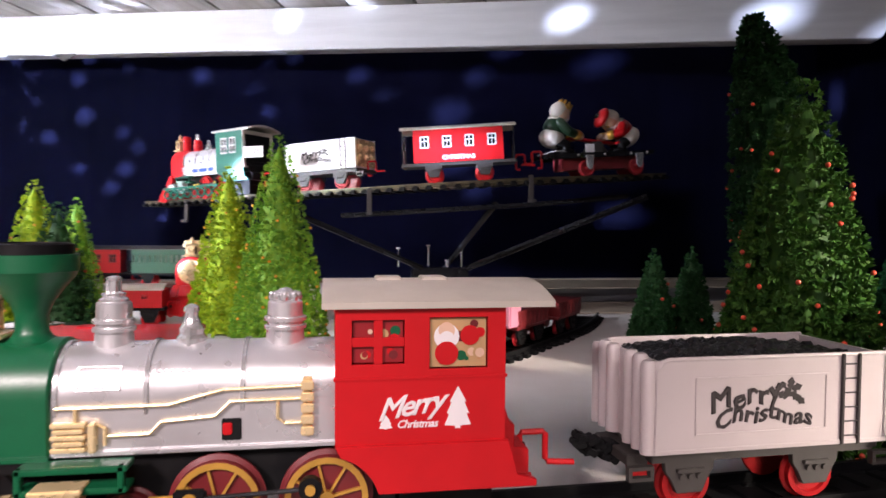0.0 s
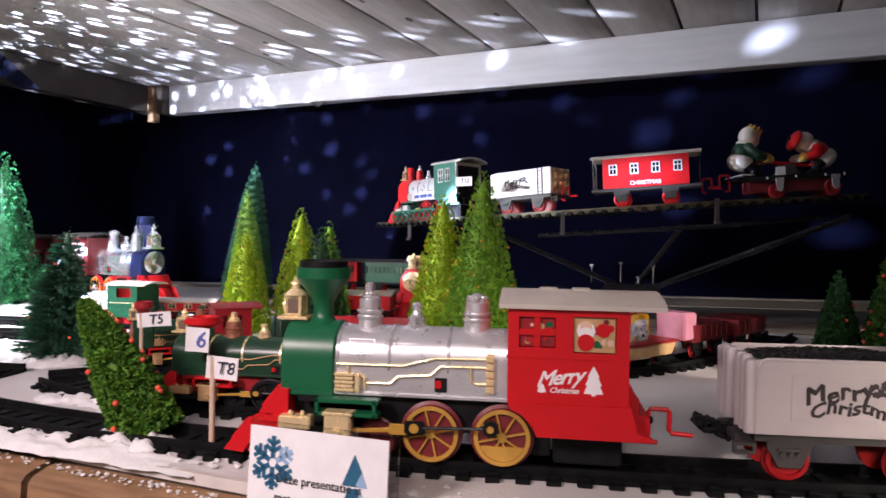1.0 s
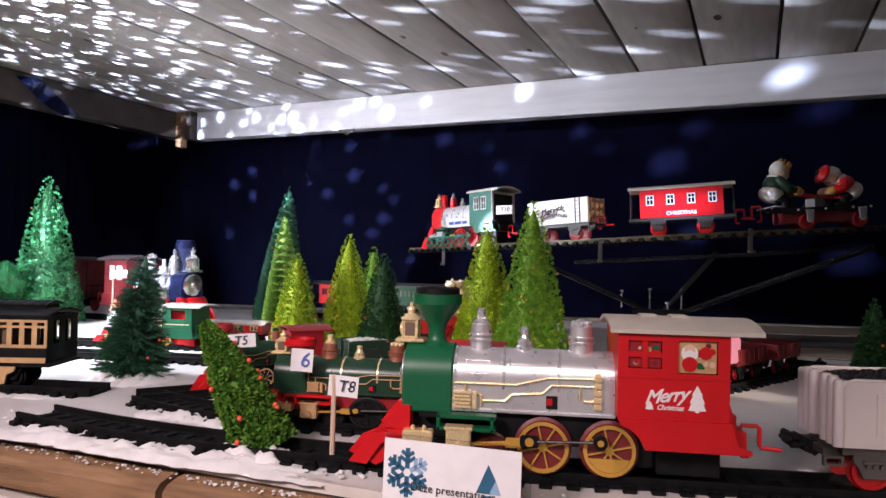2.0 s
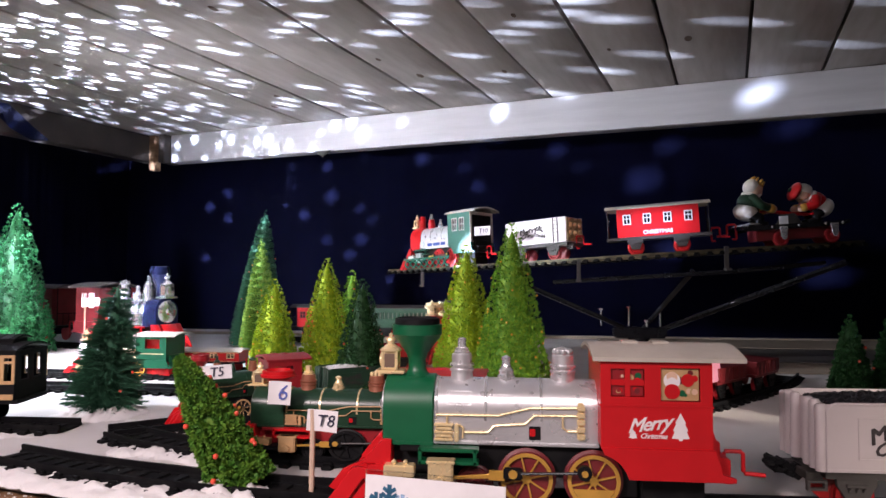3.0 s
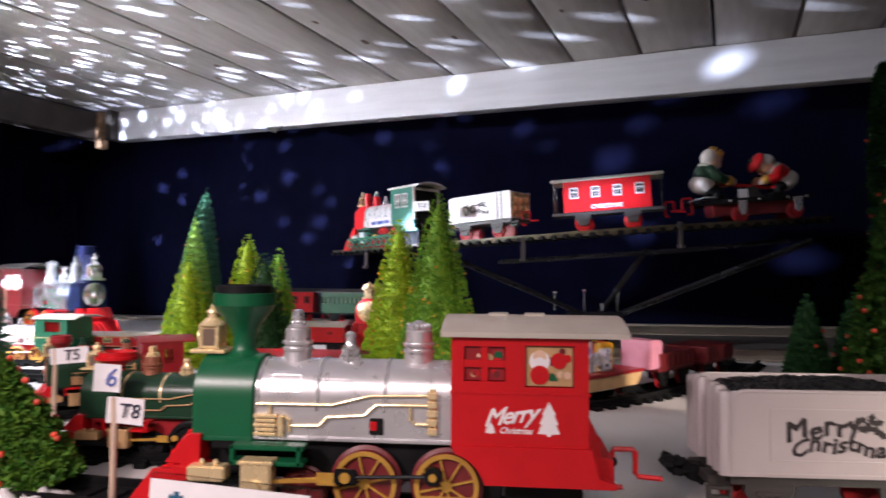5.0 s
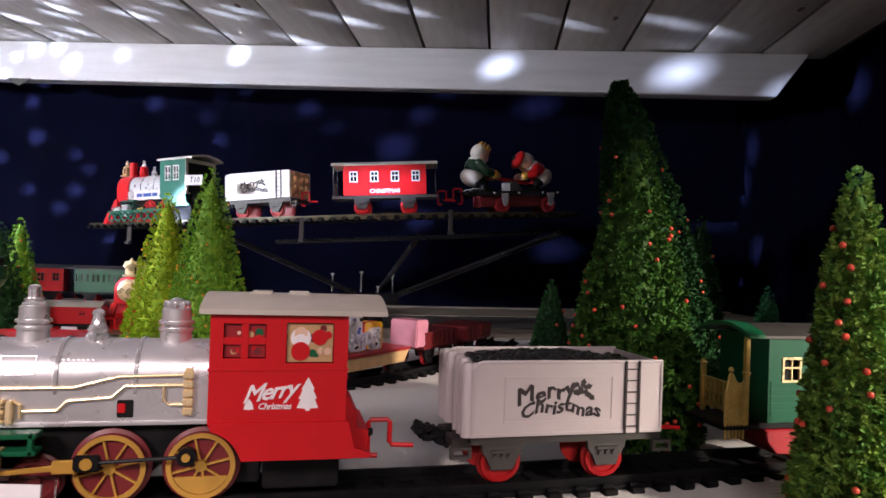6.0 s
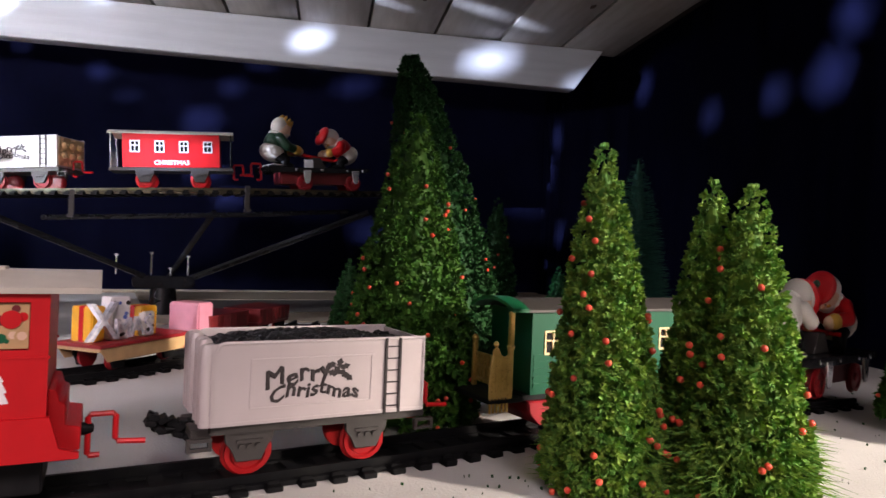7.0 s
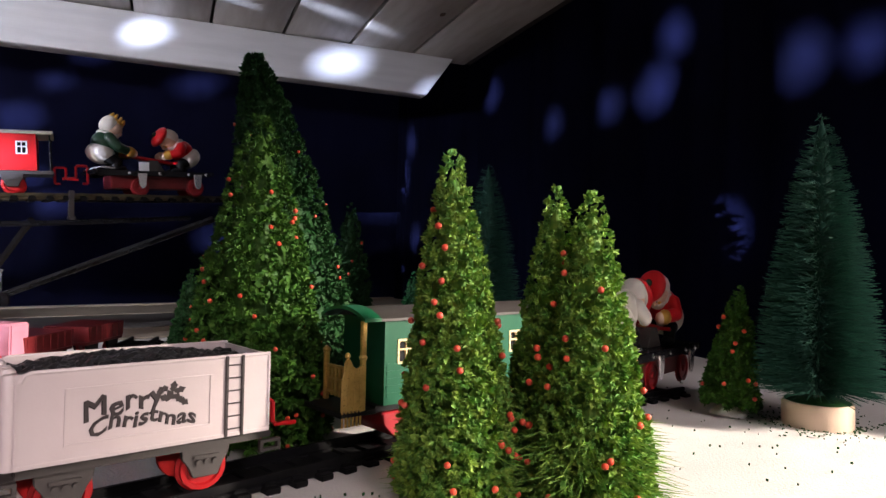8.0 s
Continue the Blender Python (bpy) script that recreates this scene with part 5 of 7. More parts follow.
def tufted_crown(height, radius, count, seed, z0, shape, size):
    """Many small pointed tufts in whorls round a cone, uneven at the outline."""
    rr = random.Random(seed)
    verts, faces = [], []

    def tuft(p, d, s, w):
        side, up = frame_of(d)
        n = len(verts)
        tip = p + d * s
        mid = p + d * s * 0.45
        verts.append(p)
        for a in range(4):
            t = a * math.pi / 2 + 0.6
            verts.append(mid + (side * math.cos(t) + up * math.sin(t)) * w * rr.uniform(0.75, 1.25))
        verts.append(tip)
        for a in range(4):
            b = (a + 1) % 4
            faces.append((n, n + 1 + b, n + 1 + a))
            faces.append((n + 5, n + 1 + a, n + 1 + b))

    # inner body, so that the crown is not seen through
    seg, lev = 18, 14
    base = len(verts)
    for i in range(lev + 1):
        h = i / lev
        r = radius * taper(h, shape) * 0.66
        for k in range(seg):
            a = 2 * math.pi * k / seg
            verts.append(Vector((r * math.cos(a), r * math.sin(a), z0 + height * h * 0.945)))
    for i in range(lev):
        for k in range(seg):
            q = base + i * seg
            faces.append((q + k, q + (k + 1) % seg, q + seg + (k + 1) % seg, q + seg + k))
    faces.append(tuple(base + k for k in range(seg))[::-1])
    def blade(p, d, s, w):
        """One short flat fibre, folded along its middle."""
        side, up = frame_of(d)
        t = rr.uniform(0, 6.28)
        across = side * math.cos(t) + up * math.sin(t)
        lift = d.cross(across)
        n = len(verts)
        m = p + d * s * 0.5 + lift * s * rr.uniform(-0.25, 0.25)
        verts.extend((p, m + across * w, p + d * s + lift * s * rr.uniform(-0.3, 0.3), m - across * w))
        faces.extend(((n, n + 1, n + 2), (n, n + 2, n + 3)))

    ga = math.pi * (3 - math.sqrt(5))
    per = 10
    clumps = int(count / 2.9)
    for i in range(clumps):
        # curled clumps in two layers over the cone's skin, each of short flat fibres
        u = (i + rr.random()) / clumps
        h = 1 - math.sqrt(1 - u) if shape != "dome" else u**1.15
        h = min(max(h + rr.uniform(-0.015, 0.015), 0), 0.985)
        r = radius * taper(h, shape)
        a = i * ga + rr.uniform(-0.5, 0.5)
        bump = 1 + 0.06 * noise.noise((math.cos(a) * 2.2, math.sin(a) * 2.2, h * 9 + seed))
        out = Vector((math.cos(a), math.sin(a), 0))
        deep = i % 5 < 2
        c = out * r * bump * (rr.uniform(0.62, 0.78) if deep else rr.uniform(0.86, 0.97)) + Vector((0, 0, z0 + height * h))
        d0 = (out + Vector((rr.uniform(-0.4, 0.4), rr.uniform(-0.4, 0.4), rr.uniform(-0.6, 0.4)))).normalized()
        s = size * rr.uniform(0.85, 1.4) * (0.7 + 0.35 * (1 - h))
        tuft(c - d0 * s * 0.5, d0, s * 0.8, s * rr.uniform(0.25, 0.33))
        for k in range(7 if deep else per):
            if k < 7:
                side, up = frame_of(d0)
                b = 2 * math.pi * k / 7 + rr.uniform(-0.35, 0.35)
                d = (d0 * rr.uniform(0.25, 0.9) + side * math.cos(b) + up * math.sin(b)).normalized()
                blade(c, d, s * rr.uniform(0.6, 0.85), s * rr.uniform(0.18, 0.25))
            else:
                d = (d0 + Vector((rr.gauss(0, 0.35), rr.gauss(0, 0.35), rr.gauss(0, 0.35)))).normalized()
                blade(c, d, s * rr.uniform(0.6, 0.9), s * rr.uniform(0.14, 0.2))
    for k in range(10):
        tuft(Vector((rr.uniform(-1, 1), rr.uniform(-1, 1), 0)) * radius * 0.05 + Vector((0, 0, z0 + height * 0.975)), Vector((rr.uniform(-0.5, 0.5), rr.uniform(-0.5, 0.5), 1)).normalized(), size * 0.7, size * 0.2)
    return verts, faces


def pine_crown(height, radius, branches, seed, z0, shape, size, dense=False):
    """Separate twigs round a stem, each set with long thin needles, ragged at the outline."""
    rr = random.Random(seed)
    verts, faces = [], []
    seg, lev = 14, 10
    for i in range(lev + 1):
        r = radius * taper(i / lev, shape) * (0.6 if dense else 0.4)
        verts.extend(Vector((r * math.cos(2 * math.pi * k / seg), r * math.sin(2 * math.pi * k / seg), z0 + height * i / lev * 0.96)) for k in range(seg))
    for i in range(lev):
        faces.extend((i * seg + k, i * seg + (k + 1) % seg, (i + 1) * seg + (k + 1) % seg, (i + 1) * seg + k) for k in range(seg))
    ga = math.pi * (3 - math.sqrt(5))
    for i in range(branches):
        u = (i + rr.random()) / branches
        h = min(1 - math.sqrt(1 - u), 0.985)
        a = i * ga + rr.uniform(-0.25, 0.25)
        reach = radius * taper(h, shape) * (rr.uniform(0.9, 1.04) if dense else rr.uniform(0.8, 1.08))
        out = Vector((math.cos(a), math.sin(a), rr.uniform(-0.22, 0.25))).normalized()
        root = Vector((0, 0, z0 + height * h))
        side, up = frame_of(out)
        for j in range(26):
            t = (0.55 if dense else 0.32) + (0.45 if dense else 0.68) * j / 25
            p = root + out * reach * t * 0.9
            b = j * 2.4 + rr.uniform(-0.5, 0.5)
            spread = 0.75 if j < 22 else 0.25
            d = (out + (side * math.cos(b) + up * math.sin(b)) * spread * rr.uniform(0.7, 1.2)).normalized()
            q = p + d * min(size * 11, reach * 0.5) * rr.uniform(0.7, 1.15)
            across = d.cross(up + side * 0.3).normalized() * size
            n = len(verts)
            verts.extend((p - across, p + across, q))
            faces.append((n, n + 1, n + 2))
            lift = d.cross(across).normalized() * size
            verts.extend((p - lift, p + lift, q))
            faces.append((n + 3, n + 4, n + 5))
    return verts, faces


def bristle_crown(height, radius, count, seed, z0, shape, whorls, size, helix=False):
    """Bristles twisted into a wire: thin spikes that stand out in whorls, or in one winding helix."""
    rr = random.Random(seed)
    verts, faces = [], []
    seg, lev = 16, 12
    for i in range(lev + 1):
        h = i / lev
        r = radius * taper(h, shape) * (0.62 if helix else 0.42)
        for k in range(seg):
            a = 2 * math.pi * k / seg
            verts.append(Vector((r * math.cos(a), r * math.sin(a), z0 + height * h * 0.98)))
    for i in range(lev):
        for k in range(seg):
            q = i * seg
            faces.append((q + k, q + (k + 1) % seg, q + seg + (k + 1) % seg, q + seg + k))
    faces.append(tuple(range(seg))[::-1])
    for i in range(count):
        u = (i + rr.random()) / count
        h = 1 - math.sqrt(1 - u)
        a = rr.uniform(0, 2 * math.pi)
        if whorls:
            h = (math.floor(h * whorls) + 0.5 + (0.5 if helix else 0.62) * rr.uniform(-0.5, 0.5) + (a / (2 * math.pi) - 0.5 if helix else 0.0)) / whorls
        h = min(max(h, 0), 0.995)
        r = radius * taper(h, shape) * (rr.uniform(0.86, 1.02) if helix else rr.uniform(0.78, 1.06))
        out = Vector((math.cos(a), math.sin(a), rr.uniform(-0.12, 0.18)))
        p = out * r * 0.45 + Vector((0, 0, z0 + height * h))
        q = out * r + Vector((0, 0, z0 + height * h + rr.uniform(-0.004, 0.004)))
        side, up = frame_of(out)
        w = size * rr.uniform(0.7, 1.2)
        n = len(verts)
        for t in (0.3, 2.4, 4.5):
            verts.append(p + (side * math.cos(t) + up * math.sin(t)) * w)
        for t in (0.3, 2.4, 4.5):
            verts.append(q + (side * math.cos(t) + up * math.sin(t)) * w * 0.55)
        for k in range(3):
            l = (k + 1) % 3
            faces.append((n + k, n + l, n + 3 + l, n + 3 + k))
        faces.append((n + 3, n + 4, n + 5))
    return verts, faces


berry_meshes = {}


def berry_mesh(r, mat):
    key = (round(r, 5), mat.name)
    if key not in berry_meshes:
        bm = bmesh.new()
        bmesh.ops.create_icosphere(bm, subdivisions=2, radius=r)
        berry_meshes[key] = solid("berry", bm, mat)
    return berry_meshes[key]


def tree(x, y, height, radius, leaf, label, seed, style="tuft", count=2600, berries=40, berry=BERRY, berry_r=0.0026, shape="cone", size=0.0085, lean=(0, 0), base="", base_r=0.028, z=0.002, z0=0.004, whorls=0, skirt=0, skirt_len=0.02, group="little trees"):
    m = pose(x, y, z) @ Matrix.Rotation(radians(lean[0]), 4, "X") @ Matrix.Rotation(radians(lean[1]), 4, "Y")
    e = thing("fir_tree", m, label, "toy tree", group)
    foot = {"disc": 0.026, "mound": 0.008, "": 0.0}[base]
    if style == "pine":
        v, f = pine_crown(height - foot - z0, radius, count, seed, foot + z0, shape, size, count > 600)
    elif style == "helix":
        v, f = bristle_crown(height - foot - z0, radius, count, seed, foot + z0, shape, whorls, size, True)
    elif style == "tuft":
        v, f = tufted_crown(height - foot - z0, radius, count, seed, foot + z0, shape, size)
    else:
        v, f = bristle_crown(height - foot - z0, radius, count, seed, foot + z0, shape, whorls, size)
    me = bpy.data.meshes.new("crown")
    me.from_pydata([tuple(c) for c in v], [], f)
    me.materials.append(leaf)
    crown = part("crown", me, None, e)
    bm = bmesh.new()
    cyl(bm, (0, 0, foot - 0.002 if foot else 0.0), (0, 0, foot + z0 + 0.02), 0.0035, 0.003, 8)
    part("trunk", bm, KNOT, e)
    if base == "disc":
        bm = bmesh.new()
        lathe(bm, (0, 0, 0), (0, 0, 1), [(base_r, 0), (base_r * 1.01, 0.002), (base_r, 0.024), (base_r * 0.97, 0.026)], 36)
        part("base", bm, PALE_WOOD, e, "pale wooden disc base")
        bm = bmesh.new()
        lathe(bm, (0, 0, 0.0262), (0, 0, 1), [(base_r * 0.93, 0), (base_r * 0.8, 0.0018), (base_r * 0.3, 0.004)], 24)
        part("turf", bm, LEAF_DARK, e)
    elif base == "mound":
        bm = bmesh.new()
        rr = random.Random(seed)
        lathe(bm, (0, 0, 0), (0, 0, 1), [(base_r, 0), (base_r * 0.93, 0.004), (base_r * 0.6, 0.009), (base_r * 0.2, 0.011)], 22)
        for q in bm.verts:
            q.co *= 1 + 0.12 * noise.noise(q.co * 90 + Vector((seed, 0, 0)))
        part("base", bm, FLUFF, e, "white snow-covered foot")
    if skirt:
        # loose straight fibres that stick out round the foot
        rr = random.Random(seed + 9)
        v, f = [], []
        for k in range(skirt):
            a, q = rr.uniform(0, 2 * math.pi), rr.uniform(0.002, 0.05)
            out = Vector((math.cos(a), math.sin(a), 0))
            p = out * radius * 0.9 * taper(q / height, shape) + Vector((0, 0, q + z0))
            d = (out + Vector((rr.uniform(-0.25, 0.25), rr.uniform(-0.25, 0.25), rr.uniform(-0.3, 0.12)))).normalized()
            side, up = frame_of(d)
            n, s = len(v), rr.uniform(0.5, 1.0) * skirt_len * (1.1 - 8 * q)
            for t in (0.3, 2.4, 4.5):
                v.append(p + (side * math.cos(t) + up * math.sin(t)) * 0.0006)
            tip = p + d * s
            tip.z = max(tip.z, 0.001)
            v.append(tip)
            f.extend(((n, n + 1, n + 3), (n + 1, n + 2, n + 3), (n + 2, n, n + 3)))
        me = bpy.data.meshes.new("skirt")
        me.from_pydata([tuple(c) for c in v], [], f)
        me.materials.append(leaf)
        part("skirt", me, None, e)
    rr = random.Random(seed + 50)
    for k in range(berries):
        h = 1 - math.sqrt(1 - (k + rr.random()) / berries * 0.97)
        a = rr.uniform(0, 2 * math.pi)
        r = radius * taper(h, shape) * (0.97 if style == "tuft" else 0.9) + 0.0028
        b = part("berry", berry_mesh(berry_r, berry), None, crown)
        b.matrix_local = pose(r * math.cos(a), r * math.sin(a), foot + z0 + (height - foot - z0) * h)
    return e

# ---- tracks ----


def track(name, pts, label, z=0.0, sleeper=0.0225, group="", mat=TRACK, bed=True):
    """A toy track along a polyline: two rails with webs, and sleepers."""
    pts = [Vector((*p, 0)) if len(p) == 2 else Vector(p) for p in pts]
    fine = []
    for i in range(len(pts) - 1):
        p0, p1, p2, p3 = pts[max(i - 1, 0)], pts[i], pts[i + 1], pts[min(i + 2, len(pts) - 1)]
        for k in range(10):
            t = k / 10
            fine.append(0.5 * (2 * p1 + (p2 - p0) * t + (2 * p0 - 5 * p1 + 4 * p2 - p3) * t * t + (3 * p1 - p0 - 3 * p2 + p3) * t**3))
    fine.append(pts[-1])
    e = thing(name, pose(0, 0, z), label, "toy track", group)
    for s in (-1, 1):
        bm = bmesh.new()
        rings = []
        for i, p in enumerate(fine):
            d = (fine[min(i + 1, len(fine) - 1)] - fine[max(i - 1, 0)]).normalized()
            nrm = Vector((-d.y, d.x, 0))
            c = p + nrm * s * 0.0215
            rings.append([bm.verts.new(c + nrm * a + Vector((0, 0, b))) for a, b in ((-0.0035, 0.003), (-0.0035, 0.0062), (-0.0012, 0.0072), (-0.0018, RT - 0.0025), (-0.0018, RT), (0.0018, RT), (0.0018, RT - 0.0025), (0.0012, 0.0072), (0.0035, 0.0062), (0.0035, 0.003))])
        ring_faces(bm, rings)
        bm.faces.new(rings[0])
        bm.faces.new(rings[-1])
        part("rail", bm, mat, e)
    if bed:
        bm = bmesh.new()
        rings = []
        for i, p in enumerate(fine):
            d = (fine[min(i + 1, len(fine) - 1)] - fine[max(i - 1, 0)]).normalized()
            nrm = Vector((-d.y, d.x, 0))
            rings.append([bm.verts.new(p + nrm * a + Vector((0, 0, b))) for a, b in ((-0.019, 0.0022), (-0.019, 0.0044), (0.019, 0.0044), (0.019, 0.0022))])
        ring_faces(bm, rings)
        bm.faces.new(rings[0])
        bm.faces.new(rings[-1])
        part("bed", bm, mat, e)
    bm = bmesh.new()
    box(bm, -0.0055, 0.0055, -0.034, 0.034, 0.0012, 0.0062, 0.0008)
    box(bm, -0.0045, 0.0045, -0.0285, -0.0255, 0.006, 0.0088, 0.0006)
    box(bm, -0.0045, 0.0045, 0.0255, 0.0285, 0.006, 0.0088, 0.0006)
    me = solid("sleeper", bm, TRACK)
    dist, due = 0.0, sleeper / 2
    for a, b in zip(fine, fine[1:]):
        seg = (b - a).length
        while due <= dist + seg:
            p = a.lerp(b, (due - dist) / seg)
            d = b - a
            o = part("sleeper", me, None, e)
            o.matrix_local = Matrix.Translation(p) @ Matrix.Rotation(math.atan2(d.y, d.x), 4, "Z") @ Matrix.Rotation(-math.atan2(d.z, math.hypot(d.x, d.y)), 4, "Y")
            due += sleeper
        dist += seg
    return e


track("toy_track", [(-0.655, 0.522), (-0.56, 0.490), (-0.45, 0.462), (-0.33, 0.442), (-0.2, 0.432), (0.0, 0.430), (0.12, 0.431), (0.25, 0.438), (0.4, 0.452), (0.6, 0.462), (0.86, 0.455)], "black plastic toy track with a bare end in the snow", group="tracks")
track("toy_track", [(-0.585, 0.628), (-0.50, 0.585), (-0.42, 0.563), (-0.3, 0.553), (-0.19, 0.553), (-0.08, 0.555)], "black plastic toy track beside the front track", group="tracks")
track("toy_track", [(-1.15, 0.612), (-0.95, 0.640), (-0.8, 0.652), (-0.672, 0.656)], "short black toy track under the dark coach", group="tracks")
track("toy_track", [(-1.2, 0.93), (-0.95, 0.94), (-0.75, 0.94), (-0.55, 0.92), (-0.4, 0.88), (-0.2, 0.83), (0.0, 0.80), (0.12, 0.855), (0.25, 0.985), (0.36, 1.12), (0.44, 1.26)], "black toy track that curves across the snow", group="tracks")
track("toy_track", [(-1.1, 1.09), (-0.85, 1.085), (-0.7, 1.09), (-0.55, 1.05)], "black toy track under the green-cabbed locomotive", group="tracks")
track("toy_track", [(-0.9, 1.165), (-0.75, 1.165), (-0.6, 1.16), (-0.35, 1.15)], "black toy track in the middle of the yard", group="tracks")
track("toy_track", [(-1.55, 1.66), (-1.25, 1.58), (-0.95, 1.50), (-0.8, 1.47)], "black toy track under the silver locomotive", group="tracks")

# ---- the front train ----
steam_loco(pose(0, 0.431, 0), "red, green and silver toy steam locomotive with gold pipework", slogan="Merry Christmas", lamp_mat=GOLD, group="toy locomotives")
tender(pose(0.2095, 0.437, 0, 0, 0, 2) @ Matrix.Diagonal((1.085, 1, 1.01, 1)), "pinkish white toy coal wagon with black festive lettering", body=PINK_WHITE, group="toy wagons")
# darker body green carries the trees' shadow; the canopy keeps the plain green
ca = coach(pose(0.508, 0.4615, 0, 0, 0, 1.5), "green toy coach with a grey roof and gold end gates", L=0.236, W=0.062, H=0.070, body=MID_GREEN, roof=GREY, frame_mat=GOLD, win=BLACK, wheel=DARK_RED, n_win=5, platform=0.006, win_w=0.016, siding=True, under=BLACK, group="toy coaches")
for s in (-1, 1):
    # canopy over the end platform
    bm = bmesh.new()
    vault(bm, s * 0.118 if s > 0 else -0.134, s * 0.134 if s > 0 else -0.118, 0.034, 0.1165, 0.0085, 0.003)
    part("canopy", bm, GREEN, ca, "curved green canopy")
    # the ornate gate: posts, rails, bars and a scrolled side panel
    x = s * 0.131
    bm = bmesh.new()
    for z in (0.052, 0.0630, 0.0740):
        box(bm, x - 0.0012, x + 0.0012, -0.027, 0.027, z, z + 0.0024, 0.0005)
    gate = part("gate", bm, GATE_GOLD, ca, "ornate gold end gate")
    for y in (-0.028, 0.028):
        bm = bmesh.new()
        box(bm, x - 0.0022, x + 0.0022, y - 0.002, y + 0.002, 0.045, 0.117 if y < 0 else 0.086, 0.0006)
        lathe(bm, (x, y, 0.086), (0, 0, 1), [(0.003, 0), (0.0036, 0.002), (0.0015, 0.005)], 10)
        part("gate_post", bm, GATE_GOLD, gate)
    for k in range(9):
        bm = bmesh.new()
        y = -0.024 + 0.006 * k
        box(bm, x - 0.0009, x + 0.0009, y - 0.0018, y + 0.0018, 0.05, 0.0745, 0.0003)
        part("gate_bar", bm, GATE_GOLD, gate)
    bm = bmesh.new()
    panel = [(-0.002, 0.046), (-0.002, 0.088), (0.002, 0.082), (0.006, 0.0795), (0.010, 0.0815), (0.0125, 0.087), (0.015, 0.0885), (0.0175, 0.0855), (0.0185, 0.078), (0.0205, 0.070), (0.0205, 0.046)]
    slab(bm, [(x + s * a, b) for a, b in panel], -0.0297, -0.0275, 0.0005)
    part("gate_panel", bm, GATE_GOLD, gate)
    for a, b0, b1 in ((0.003, 0.05, 0.078), (0.0085, 0.05, 0.077), (0.014, 0.05, 0.083)):
        single("panel_rib", GATE_GOLD, gate, *sorted((x + s * (a - 0.0012), x + s * (a + 0.0012))), -0.0303, -0.0296, b0, b1, 0.0002)
    bm = bmesh.new()
    lathe(bm, (x + s * 0.015, -0.0286, 0.0882), (0, 0, 1), [(0.0012, 0), (0.0024, 0.0018), (0.0018, 0.0038), (0.0006, 0.0048)], 10)
    part("finial", bm, GATE_GOLD, gate)
    for k in range(6):
        bm = bmesh.new()
        cyl(bm, (x + s * (0.002 + 0.0034 * k), -0.0285, 0.046), (x + s * (0.002 + 0.0034 * k), -0.0285, 0.034), 0.0011, seg=6)
        part("step_rod", bm, GATE_GOLD, gate)
    bm = bmesh.new()
    box(bm, min(x + s * 0.0205, s * 0.117), max(x + s * 0.0205, s * 0.117), -0.0295, 0.0295, 0.041, 0.0452, 0.0006)
    part("platform", bm, BLACK, ca)
    # deep red bogie block under the end
    bm = bmesh.new()
    slab(bm, [(s * 0.062, 0.0405), (s * 0.112, 0.0405), (s * 0.110, 0.030), (s * 0.100, 0.0195), (s * 0.074, 0.0195), (s * 0.064, 0.030)], -0.0292, 0.0292, 0.0012)
    part("bogie", bm, DARK_RED, ca, "dark red bogie block")


